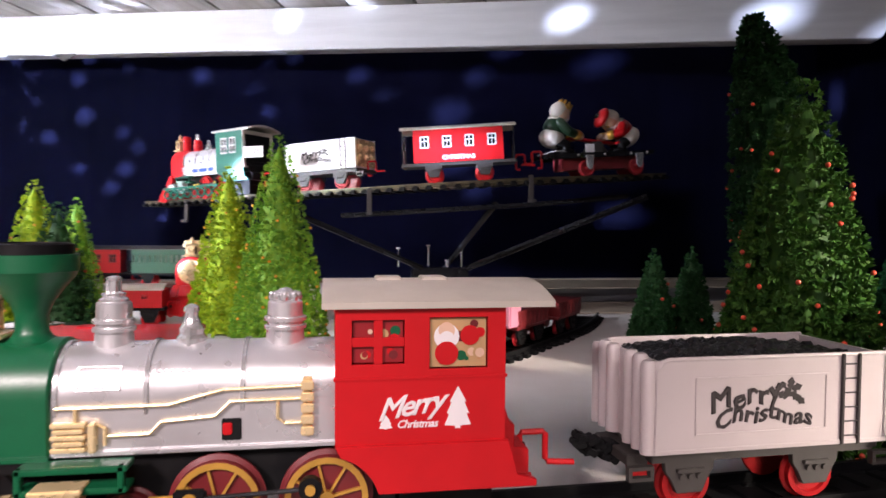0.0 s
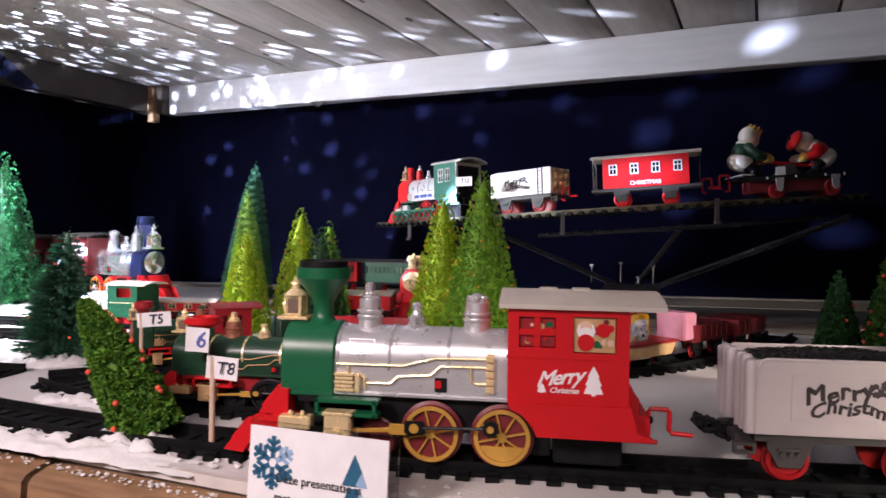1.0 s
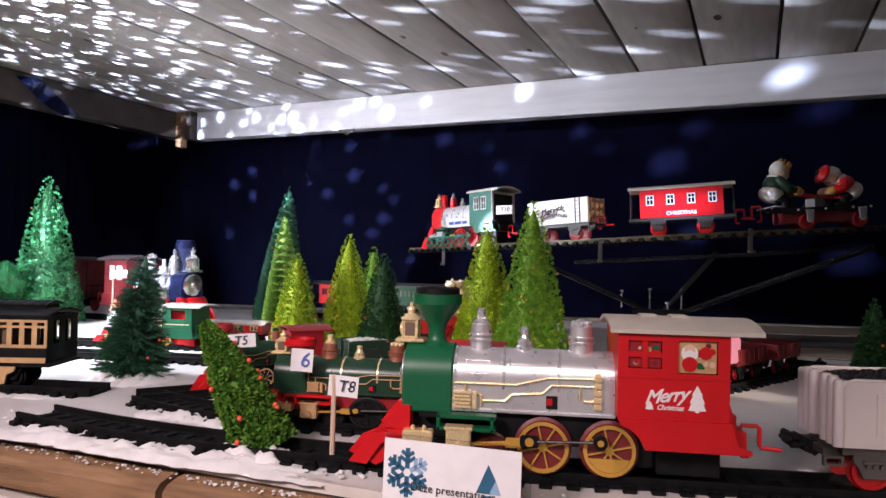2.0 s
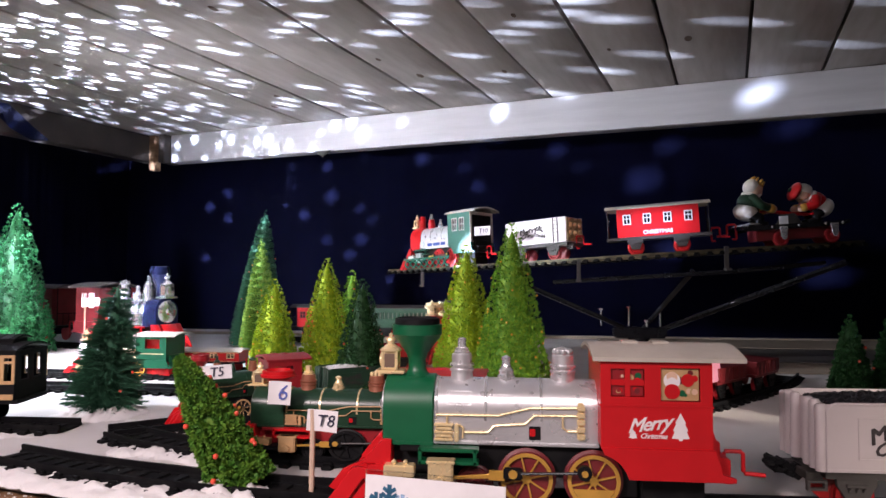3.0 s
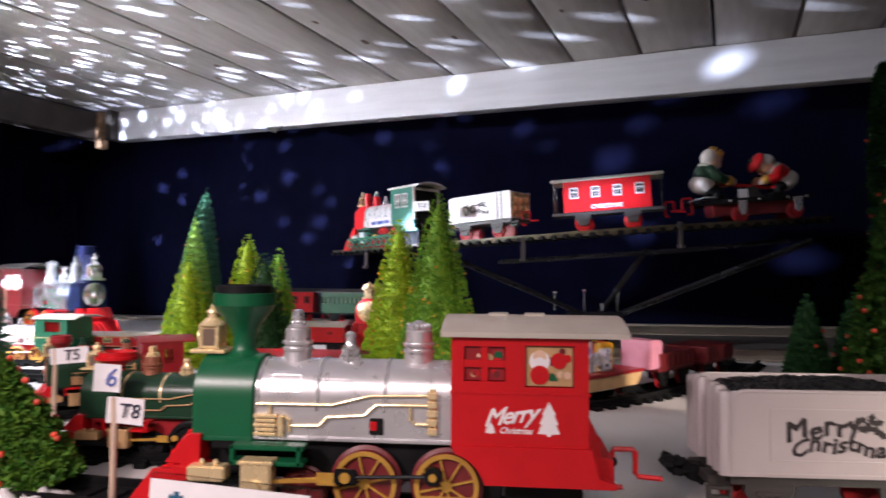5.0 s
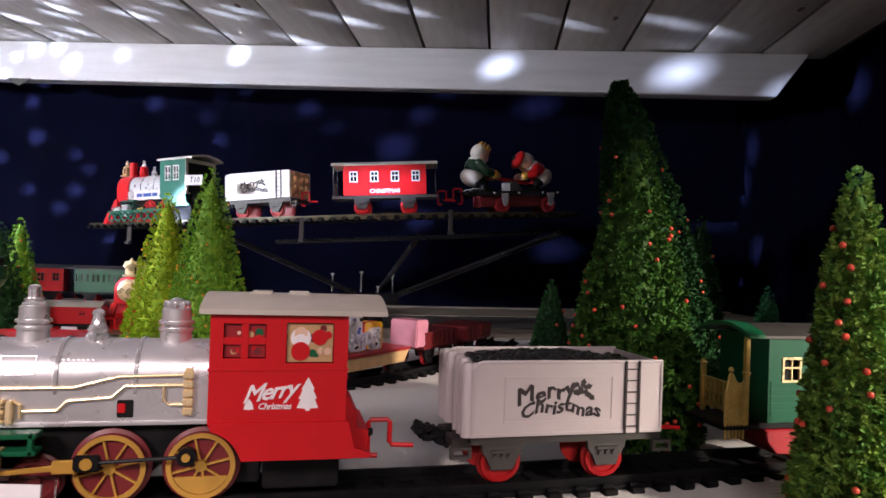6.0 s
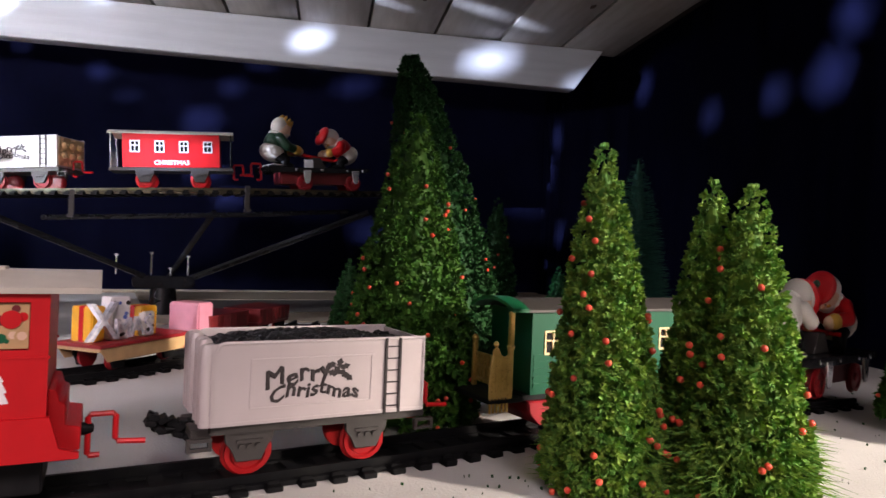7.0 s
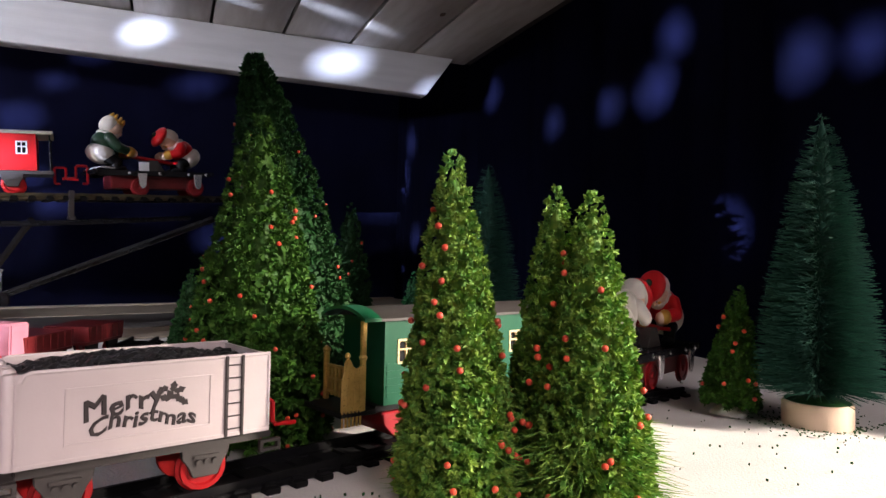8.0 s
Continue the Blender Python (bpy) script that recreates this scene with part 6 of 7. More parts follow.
def doll(name, m, label, coat, hat, tilt=36, nod=18):
    """A small seated figure in plain rounded forms, one mesh; it leans towards -x and nods its head further."""
    bm = bmesh.new()
    hip, lean, bow = Vector((0.004, 0, 0.020)), radians(tilt), radians(tilt + nod)

    def oval(c, r, mat, squash=(1, 1, 1), turn=0.0):
        t = bmesh.new()
        bmesh.ops.create_uvsphere(t, u_segments=20, v_segments=14, radius=r)
        for f in t.faces:
            f.material_index = mat
        merge(bm, t, Matrix.Translation(c) @ Matrix.Rotation(-turn, 4, "Y") @ Matrix.Diagonal((*squash, 1)))

    def limb(p, q, r0, r1, mat):
        t = bmesh.new()
        d = Vector(q) - Vector(p)
        lathe(t, p, d, [(r0 * 0.5, -r0 * 0.8), (r0 * 0.9, -r0 * 0.4), (r0, 0), (r1, d.length), (r1 * 0.8, d.length + r1 * 0.5), (r1 * 0.3, d.length + r1 * 0.9)], 14)
        for f in t.faces:
            f.material_index = mat
        merge(bm, t)

    def along(s, fwd=0.0, side=0.0, angle=lean, base=hip):
        return base + Vector((-math.sin(angle), 0, math.cos(angle))) * s + Vector((-math.cos(angle) * fwd, side, -math.sin(angle) * fwd))

    # legs, boots, hem, coat and collar
    for s in (-1, 1):
        limb(hip + Vector((0, s * 0.007, 0)), (-0.013, s * 0.010, 0.013), 0.0082, 0.0068, 6)
        limb((-0.013, s * 0.010, 0.013), (-0.012, s * 0.010, 0.004), 0.0064, 0.0058, 6)
        oval((-0.015, s * 0.010, 0.0038), 0.0078, 6, (1.35, 0.8, 0.5))
    oval(along(0.003), 0.0185, 1, (0.95, 1.0, 0.72), lean)
    oval(along(0.017), 0.0158, 0, (0.96, 1.02, 1.0), lean)
    oval(along(0.0285), 0.0120, 1, (1, 1, 0.45), lean)
    neck = along(0.029)
    # head with hair, beard, nose and cheeks
    oval(along(0.011, 0.001, 0, bow, neck), 0.0126, 3, (1, 1, 0.96), bow)
    oval(along(0.012, -0.0042, 0, bow, neck), 0.0130, 1, (0.86, 1.05, 0.98), bow)
    oval(along(0.0045, 0.0078, 0, bow, neck), 0.0088, 1, (0.75, 1.0, 0.95), bow)
    for s in (-1, 1):
        oval(along(0.0075, 0.0112, s * 0.0034, bow, neck), 0.0034, 1, (0.8, 1.3, 0.7), bow)
        oval(along(0.0135, 0.0118, s * 0.0042, bow, neck), 0.0010, 6)
        oval(along(0.0110, 0.0108, s * 0.0058, bow, neck), 0.0022, 5 if hat is RED else 3)
    oval(along(0.0108, 0.0132, 0, bow, neck), 0.0024, 3)
    if hat is RED:
        oval(along(0.0195, 0.001, 0, bow, neck), 0.0128, 1, (1, 1, 0.26), bow)
        oval(along(0.0235, 0.0022, 0, bow, neck), 0.0152, 4, (1.02, 1.04, 0.44), bow)
        oval(along(0.0306, 0.0026, 0, bow, neck), 0.0036, 7, (1, 1, 0.8), bow)
    else:
        # a ring of points
        oval(along(0.0195, 0, 0, bow, neck), 0.0112, 4, (1, 1, 0.34), bow)
        for k in range(9):
            a = 2 * math.pi * k / 9
            oval(along(0.0235, 0.0088 * math.cos(a), 0.0088 * math.sin(a), bow, neck), 0.0034, 4, (0.62, 0.62, 1.35), bow)
    # arms, cuffs, gloves
    for s in (-1, 1):
        shoulder, hand = along(0.0235, 0.001, s * 0.0135), Vector((-0.034, s * 0.010, 0.024))
        elbow = (shoulder + hand) / 2 + Vector((0.006, s * 0.008, -0.003))
        limb(shoulder, elbow, 0.0070, 0.0062, 0)
        limb(elbow, elbow.lerp(hand, 0.72), 0.0062, 0.0056, 0)
        limb(elbow.lerp(hand, 0.70), elbow.lerp(hand, 0.84), 0.0068, 0.0068, 5)
        oval(hand, 0.0056, 3)
    whole(name, bm, [coat, WOOL, WOOL, SKIN, hat, GOLD_PAINT, BLACK, DARK_GREEN if hat is RED else GOLD_PAINT], m, label, "doll", "dolls on handcars")


def handcar(m, label, red=False):
    """A long flat wagon with a rocking lever, ridden by two dolls; x from -0.08 to 0.105."""
    e = thing("toy_handcar", m, label, "toy handcar", "handcars")
    deck = single("deck", METAL, e, -0.078, 0.098, -0.028, 0.028, 0.0435, 0.0480, 0.001)
    for x in (-0.076, 0.095):
        single("end_sill", METAL, deck, x - 0.003, x + 0.003, -0.033, 0.033, 0.0430, 0.0492, 0.001)
    for s in (-1, 1):
        single("side_sill", METAL, deck, -0.072, 0.091, *sorted((s * 0.0285, s * 0.0305)), 0.0405, 0.0485, 0.0006)
        for x in (-0.03, 0.014, 0.058, 0.086):
            bm = bmesh.new()
            lathe(bm, (x, s * 0.0305, 0.0448), (0, s, 0), [(0.0022, 0), (0.0022, 0.0008), (0.0012, 0.0014)], 10)
            part("rivet", bm, CHROME, deck)
    single("under_box", MAROON, e, -0.052, 0.074, -0.019, 0.019, 0.0225, 0.0425, 0.0015, label="dark red box under the deck")
    bm = bmesh.new()
    slab(bm, [(-0.006, 0.0483), (0.005, 0.0665), (0.019, 0.0665), (0.030, 0.0483)], -0.012, 0.012, 0.0008)
    part("lever_stand", bm, GREY, e)
    if not red:
        single("paper_label", PAPER, e, -0.012, 0.003, -0.0185, -0.0178, 0.0485, 0.0625, 0.0, label="small blank white paper label")
    lever = bmesh.new()
    slab(lever, [(-0.028, 0.0715), (-0.027, 0.0765), (0.012, 0.0705), (0.046, 0.0660), (0.045, 0.0612), (0.012, 0.0650)], -0.0042, 0.0042, 0.0012)
    lv = part("lever", lever, RED, e, "red rocking lever")
    for x, z in ((-0.028, 0.074), (0.046, 0.0636)):
        bm = bmesh.new()
        tube(bm, [(x, -0.016, z), (x, 0.016, z)], 0.002)
        part("grip", bm, RED, lv)
    for x in (-0.012, 0.072):
        for s in (-1, 1):
            bm = bmesh.new()
            slab(bm, [(x - 0.007, 0.0445), (x + 0.007, 0.0445), (x + 0.005, 0.0270), (x + 0.002, 0.0225), (x - 0.002, 0.0225), (x - 0.005, 0.0270)], s * 0.0318 - 0.0014, s * 0.0318 + 0.0014, 0.0006)
            part("axle_bracket", bm, CHROME, e, "plated axle bracket")
            small_wheel(e, x, s * 0.0205, RT + 0.0125, 0.0125, s, DARK_RED)
    for s in (-1, 1):
        bm = bmesh.new()
        tube(bm, [(-0.078, s * 0.016, 0.050), (-0.066, s * 0.027, 0.0525), (-0.050, s * 0.026, 0.0515), (-0.040, s * 0.014, 0.0505)], 0.0016)
        part("foot_rail", bm, CHROME, e, "bent plated foot rail")
    coupling(e, -0.078, RED, -1)
    doll("doll", m @ pose(-0.056, 0, 0.0480, 0, 0, 180) @ Matrix.Diagonal((1.14, 1.14, 1.16, 1)), "plain toy figure in a dark green coat and gold crown" if not red else "plain toy figure in a white coat and red beret", DARK_GREEN if not red else WOOL, GOLD_PAINT if not red else RED, 18 if not red else 52, 18 if not red else 26)
    doll("doll", m @ pose(0.068, 0, 0.0480) @ Matrix.Diagonal((1.14, 1.14, 1.10, 1)), "plain toy figure in red coat and red beret pumping a handcar", RED, RED, 40, 22)


handcar(pose(0.800, 0.458, 0, 0, 0, 8) @ Matrix.Diagonal((1.05, 1.05, 1.33, 1)), "black toy handcar with red lever at the end of the train", True)

# ---- the yard trains ----
# dark green and red locomotive beside the front train
steam_loco(pose(-0.196, 0.551, 0) @ Matrix.Diagonal((0.86, 0.82, 0.71, 1)), "dark green toy locomotive with red cowcatcher and copper domes", frame_mat=DARK_RED, boiler=DARK_GREEN, smokebox=DARK_GREEN, stack=RED, cab=RED, roof=RED, band=GOLD, domes=COPPER, trim=TAN, lamp_mat=GOLD, balloon=True, stack_h=0.45, platform=RED, windows="dark", wheel=BLACK, rim=BLACK, group="toy locomotives")
# the next one behind it
steam_loco(pose(-0.437, 0.763, 0, 0, 0, 37) @ Matrix.Diagonal((0.55, 0.62, 0.63, 1)), "small dark green toy locomotive with red chimney and cab", boiler=DARK_GREEN, smokebox=DARK_GREEN, stack=DARK_RED, cab=DARK_RED, roof=DARK_RED, band=DARK_GREEN, domes=COPPER, trim=TAN, balloon=True, stack_h=0.75, platform=RED, windows="dark", wheel=BLACK, rim=TAN, group="toy locomotives")
track("toy_track", [(-0.60, 0.63), (-0.5, 0.715), (-0.4, 0.79), (-0.25, 0.90), (-0.1, 0.98)], "black toy track between the yard trains", group="tracks")
t2 = tender(pose(-0.352, 0.835, 0, 0, 0, 37) @ Matrix.Diagonal((0.6, 0.72, 0.66, 1)), "dark green toy coal wagon dusted with snow", body=DARK_GREEN, group="toy wagons")
for child in list(t2.children_recursive):
    if child.name.startswith(("coal_load",)):
        child.data = child.data.copy()
        child.data.materials[0] = FLUFF
# green cab engine and the red and cream car behind it
steam_loco(pose(-0.792, 1.085, 0, 0, 0, -2) @ Matrix.Diagonal((0.72, 0.8, 0.64, 1)), "white and red toy locomotive with a green cab", boiler=SILVER, smokebox=SILVER, stack=RED, cab=MID_GREEN, roof=CREAM, domes=SILVER, trim=GOLD, platform=RED, frame_mat=RED, pilot=RED, windows="wide", balloon=False, group="toy locomotives")
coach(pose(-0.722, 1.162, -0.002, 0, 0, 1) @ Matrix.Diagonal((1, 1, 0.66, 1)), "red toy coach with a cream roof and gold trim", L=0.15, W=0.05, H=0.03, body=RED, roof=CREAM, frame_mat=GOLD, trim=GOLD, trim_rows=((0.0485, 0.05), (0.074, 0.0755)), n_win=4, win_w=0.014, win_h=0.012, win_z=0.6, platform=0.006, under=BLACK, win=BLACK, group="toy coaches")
# the dark coach at the end of its short track
dark = coach(pose(-0.881, 0.656, -0.006, 0, 0, 10), "black toy coach with a tan window band and ribbed roof", L=0.28, W=0.08, H=0.062, body=BLACK, roof=BLACK, frame_mat=TAN, trim=TAN, trim_rows=((0.0475, 0.0545),), n_win=17, win_w=0.0112, win_h=0.031, win_z=0.63, platform=0.003, clerestory=True, end_windows=True, wheel=BLACK, under=BLACK, win=KNOT, open_end=0.045, bars=False, frame_t=0.0026, hook=False, group="toy coaches")
dark_body = [c for c in dark.children if c.name.startswith("body")][0]
for s in (-1, 1):
    bm = bmesh.new()
    box(bm, -0.137, 0.137, *sorted((s * 0.0392, s * 0.0411)), 0.0935, 0.0965, 0.0003)
    part("transom", bm, TAN, dark_body)
    bm = bmesh.new()
    box(bm, -0.137, 0.137, *sorted((s * 0.0399, s * 0.0412)), 0.0672, 0.0705, 0.0003)
    box(bm, -0.137, 0.137, *sorted((s * 0.0399, s * 0.0412)), 0.1008, 0.1035, 0.0003)
    part("window_band_rail", bm, TAN, dark_body)
    write("OARD", 0.0142, PALE_PRINT, dark_body, 0.056, s * 0.0404, 0.0612, s, 0.0, 1.15)
    for x in (-0.075, 0.075):
        bm = bmesh.new()
        slab(bm, [(x - 0.021, 0.0475), (x + 0.021, 0.0475), (x + 0.019, 0.036), (x + 0.009, 0.031), (x + 0.007, 0.019), (x - 0.007, 0.017), (x - 0.009, 0.031), (x - 0.021, 0.037)], s * 0.0345 - 0.002, s * 0.0345 + 0.002, 0.0006)
        part("bogie_side", bm, TAN, dark, "tan bogie frame")
# the large silver and navy locomotive
large = steam_loco(pose(-1.207, 1.565, -0.004, 0, 0, 157) @ Matrix.Diagonal((1.12, 1.3, 1.3, 1)), "large silver toy locomotive with navy smokebox and red cab", boiler=POLISHED, smokebox=NAVY, stack=NAVY, cab=MAROON, roof=GREY, domes=CHROME, trim=POLISHED, lamp_mat=CHROME, balloon=True, stack_h=1.3, platform=RED, windows="pair", wheel=RED, group="toy locomotives")
for ob in large.children:
    # tall domes and a big lantern
    k = 1.32 if ob.name.startswith(("steam_dome", "bell")) else 1.42 if ob.name.startswith("head_lamp") else 0
    if k:
        xs, z0 = [v.co.x for v in ob.data.vertices], min(v.co.z for v in ob.data.vertices)
        foot = Matrix.Translation(((min(xs) + max(xs)) / 2, 0, z0))
        ob.matrix_local = foot @ Matrix.Diagonal((k * 0.95, k * 0.95, k, 1)) @ foot.inverted()
coach(pose(-1.49, 1.685, 0, 0, 0, -23) @ Matrix.Diagonal((1.25, 1.25, 1.3, 1)), "red toy coach with a grey roof behind the silver locomotive", L=0.22, W=0.06, H=0.08, body=MAROON, roof=GREY, frame_mat=MAROON, win=BLACK, n_win=5, under=BLACK, group="toy coaches")

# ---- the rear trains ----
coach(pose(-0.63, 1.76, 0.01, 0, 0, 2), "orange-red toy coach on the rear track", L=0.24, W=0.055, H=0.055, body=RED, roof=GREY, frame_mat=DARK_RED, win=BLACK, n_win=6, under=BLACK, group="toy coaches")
coach(pose(-0.405, 1.75, 0.01, 0, 0, -1), "green toy coach with a row of narrow windows", L=0.20, W=0.055, H=0.055, body=COACH_GREEN, roof=GREY, frame_mat=COACH_GREEN, win=CREAM, n_win=16, win_w=0.005, win_h=0.018, bars=False, under=BLACK, platform=0.004, group="toy coaches")
track("toy_track", [(-0.8, 1.76, 0.01), (-0.5, 1.755, 0.01), (-0.15, 1.74, 0.01)], "black toy track at the back of the yard", group="tracks")
steam_loco(pose(-0.245, 1.5, 0, 0, 0, 78) @ Matrix.Diagonal((0.9, 1.1, 1.0, 1)), "red and gold toy locomotive seen from its front", boiler=RED, smokebox=RED, stack=GOLD, cab=RED, roof=GREY, domes=GOLD, trim=GOLD, pilot=RED, balloon=True, stack_h=0.55, group="toy locomotives")
coach(pose(-0.375, 1.27, -0.015, 0, 0, -2), "small red toy wagon with a white roof", L=0.12, W=0.05, H=0.03, body=RED, roof=CREAM, frame_mat=RED, win=BLACK, n_win=2, win_w=0.01, win_h=0.008, platform=0.004, under=BLACK, group="toy coaches")

# ---- the curved train in the middle ----
gift_wagon(pose(0.105, 0.86, 0, 0, 0, 46), "tan and red toy flat wagon loaded with parcels", "flat", 0.15, "toy wagons")
gift_wagon(pose(0.215, 0.965, 0, 0, 0, 48), "maroon toy tub wagon with ribbed sides", "tub", 0.10, "toy wagons")
gift_wagon(pose(0.30, 1.055, 0, 0, 0, 50), "maroon toy tub wagon with ribbed sides", "tub", 0.10, "toy wagons")
for x, y, w, d, h, mat, rz, lab in ((0.062, 0.825, 0.02, 0.03, 0.04, ORANGE, 46, "yellow parcel on the flat wagon"), (0.09, 0.838, 0.024, 0.022, 0.05, PALE_PRINT, 30, "white parcel with dark spots on the flat wagon"),
                                   (0.118, 0.873, 0.026, 0.03, 0.036, ORANGE, 46, "orange parcel on the flat wagon"), (0.125, 0.86, 0.018, 0.01, 0.03, PALE_PRINT, 46, "small white parcel on the flat wagon")):
    e = thing("parcel", pose(x, y, 0.0445, 0, 0, rz), lab, "parcel", "parcels")
    bm = bmesh.new()
    box(bm, -w / 2, w / 2, -d / 2, d / 2, 0, h, 0.0015)
    bx = part("box", bm, mat, e)
    if mat is PALE_PRINT:
        for k in range(9):
            bm = bmesh.new()
            px, pz = rng.uniform(-w * 0.38, w * 0.38), rng.uniform(0.004, h - 0.004)
            cyl(bm, (px, -d / 2 - 0.0004, pz), (px, -d / 2 + 0.0002, pz), rng.uniform(0.0015, 0.0032), seg=9)
            part("spot", bm, BLUE_INK if k % 2 else BLACK_PRINT, bx)
    else:
        bm = bmesh.new()
        box(bm, -w / 2 - 0.0004, w / 2 + 0.0004, -0.003, 0.003, -0.0002, h + 0.0005, 0)
        part("ribbon", bm, RED, bx)
# white letters that stand along the flat wagon, in front of the parcels
xmas = thing("letter_ornament", pose(0.098, 0.827, 0.0445, 0, 0, 44), "speckled white standing letters on the flat wagon", "ornament")
for text, x, size, up in (("X", -0.030, 0.062, 0.0215), ("M", 0.000, 0.034, 0.0125), ("A", 0.021, 0.034, 0.0125), ("S", 0.040, 0.034, 0.0125)):
    me = letters(text, size, SPECKLED, "letter", 0.0, 1.0)
    for v in me.vertices:
        v.co.z *= 12.0
    ob = part("letter", me, None, xmas)
    ob.matrix_local = pose(x, 0, up, 90, 0, 0)
e = thing("parcel", pose(0.178, 0.925, 0.0405, 0, 0, 47), "pink parcel in the tub wagon", "parcel", "parcels")
bm = bmesh.new()
box(bm, -0.016, 0.016, -0.031, 0.016, 0.001, 0.04, 0.002)
part("box", bm, PINK, e)

# ---- the raised train on its loop ----
LOOP = [(-0.42, 1.603, 0.208), (-0.345, 1.541, 0.2105), (-0.2, 1.421, 0.217), (-0.05, 1.303, 0.2235), (0.06, 1.238, 0.229), (0.17, 1.194, 0.236), (0.3, 1.182, 0.2445), (0.44, 1.192, 0.253), (0.56, 1.225, 0.262)]
track("toy_track", LOOP, "dull brass-brown toy track raised on struts", group="tracks", bed=False, mat=OLD_BRASS)
raised = steam_loco(pose(-0.209, 1.433, 0.214, 0, -2.5, -38) @ Matrix.Diagonal((0.82, 0.95, 1.03, 1)), "red and silver toy locomotive with a teal cab, raised up", boiler=SILVER, smokebox=RED, stack=RED, cab=TEAL, roof=CREAM, pilot=RED, domes=RED, platform=TEAL, windows="pair", balloon=False, open_cab=True, rim=RED, wheel=RED, trim=SILVER, group="toy locomotives")
for s in (-1, 1):
    # scrolled skirt over the wheels: a top rail and two crossing waves
    bm = bmesh.new()
    box(bm, -0.222, -0.030, s * 0.0455 - 0.0012, s * 0.0455 + 0.0012, 0.0345, 0.0385, 0.0006)
    for way in (-1, 1):
        tube(bm, [(-0.218 + 0.004 * k, s * 0.0455, 0.0255 + way * 0.0085 * math.sin(k * math.pi / 6)) for k in range(47)], 0.0019, 6)
    part("scroll_skirt", bm, TEAL, raised, "scrolled teal skirt")
    plate = single("name_plate", WHITE, raised, -0.150, -0.050, *sorted((s * 0.0275, s * 0.0285)), 0.060, 0.079, 0.0005)
    for x0, x1 in ((-0.138, -0.118), (-0.114, -0.086), (-0.082, -0.064)):
        single("print_bar", BLUE, plate, x0, x1, *sorted((s * 0.0284, s * 0.0288)), 0.066, 0.073, 0.0001)
tender(pose(-0.036, 1.294, 0.2235, 0, -3, -34) @ Matrix.Diagonal((1.05, 0.95, 0.98, 1)), "white toy coal wagon with a gold end on the raised track", end_panel=GOLD, group="toy wagons")
coach(pose(0.181, 1.193, 0.236, 0, -3.5, -11), "red toy coach with a grey roof on the raised track", L=0.195, W=0.062, H=0.055, body=RED, roof=CREAM, win=BLACK, n_win=4, win_w=0.012, win_h=0.017, platform=0.022, bogie=0.22, text="CHRISTMAS", rail=METAL, under=GREY, group="toy coaches")
handcar(pose(0.412, 1.187, 0.249, 0, -4, 4) @ Matrix.Diagonal((1.12, 1.12, 1.12, 1)), "black toy handcar with red lever on the raised track")
loop = thing("track_support", pose(0, 0, 0), "black steel struts and hub under the raised track", "support frame")
for name, pts, r in (
    ("strut", [(0.15, 1.45, 0.085), (-0.10, 1.33, 0.193)], 0.006), ("strut", [(0.20, 1.46, 0.085), (0.25, 1.22, 0.214)], 0.006),
    ("strut", [(0.24, 1.46, 0.08), (0.56, 1.26, 0.234)], 0.007),
    ("cross_bar", [(-0.02, 1.29, 0.191), (0.30, 1.20, 0.212), (0.5, 1.22, 0.231)], 0.005),
):
    bm = bmesh.new()
    tube(bm, pts, r, 6)
    part(name, bm, METAL, loop)
bm = bmesh.new()
cyl(bm, (0.19, 1.47, 0.003), (0.19, 1.47, 0.06), 0.03, 0.025)
box(bm, 0.13, 0.25, 1.445, 1.495, 0.06, 0.085, 0.004)
part("hub", bm, METAL, loop)
for x, y, h in ((0.1, 1.45, 0.125), (0.165, 1.46, 0.13), (0.235, 1.45, 0.125), (0.2, 1.43, 0.1)):
    bm = bmesh.new()
    cyl(bm, (x, y, 0.088), (x, y, h), 0.0022, seg=8)
    cyl(bm, (x, y, h), (x, y, h + 0.004), 0.0055, seg=6)
    part("bolt", bm, CHROME, loop, "shiny bolt")
for (x, y, z) in ((0.026, 1.215, 0.208), (0.294, 1.15, 0.231), (-0.33, 1.49, 0.193)):
    bm = bmesh.new()
    box(bm, x - 0.004, x + 0.004, y - 0.003, y + 0.003, z - 0.012, z + 0.03, 0.001)
    box(bm, x - 0.006, x + 0.004, y - 0.02, y + 0.0, z - 0.016, z - 0.011, 0.001)
    part("clip", bm, GREY, loop, "bent steel clip")

# ---- paper signs ----


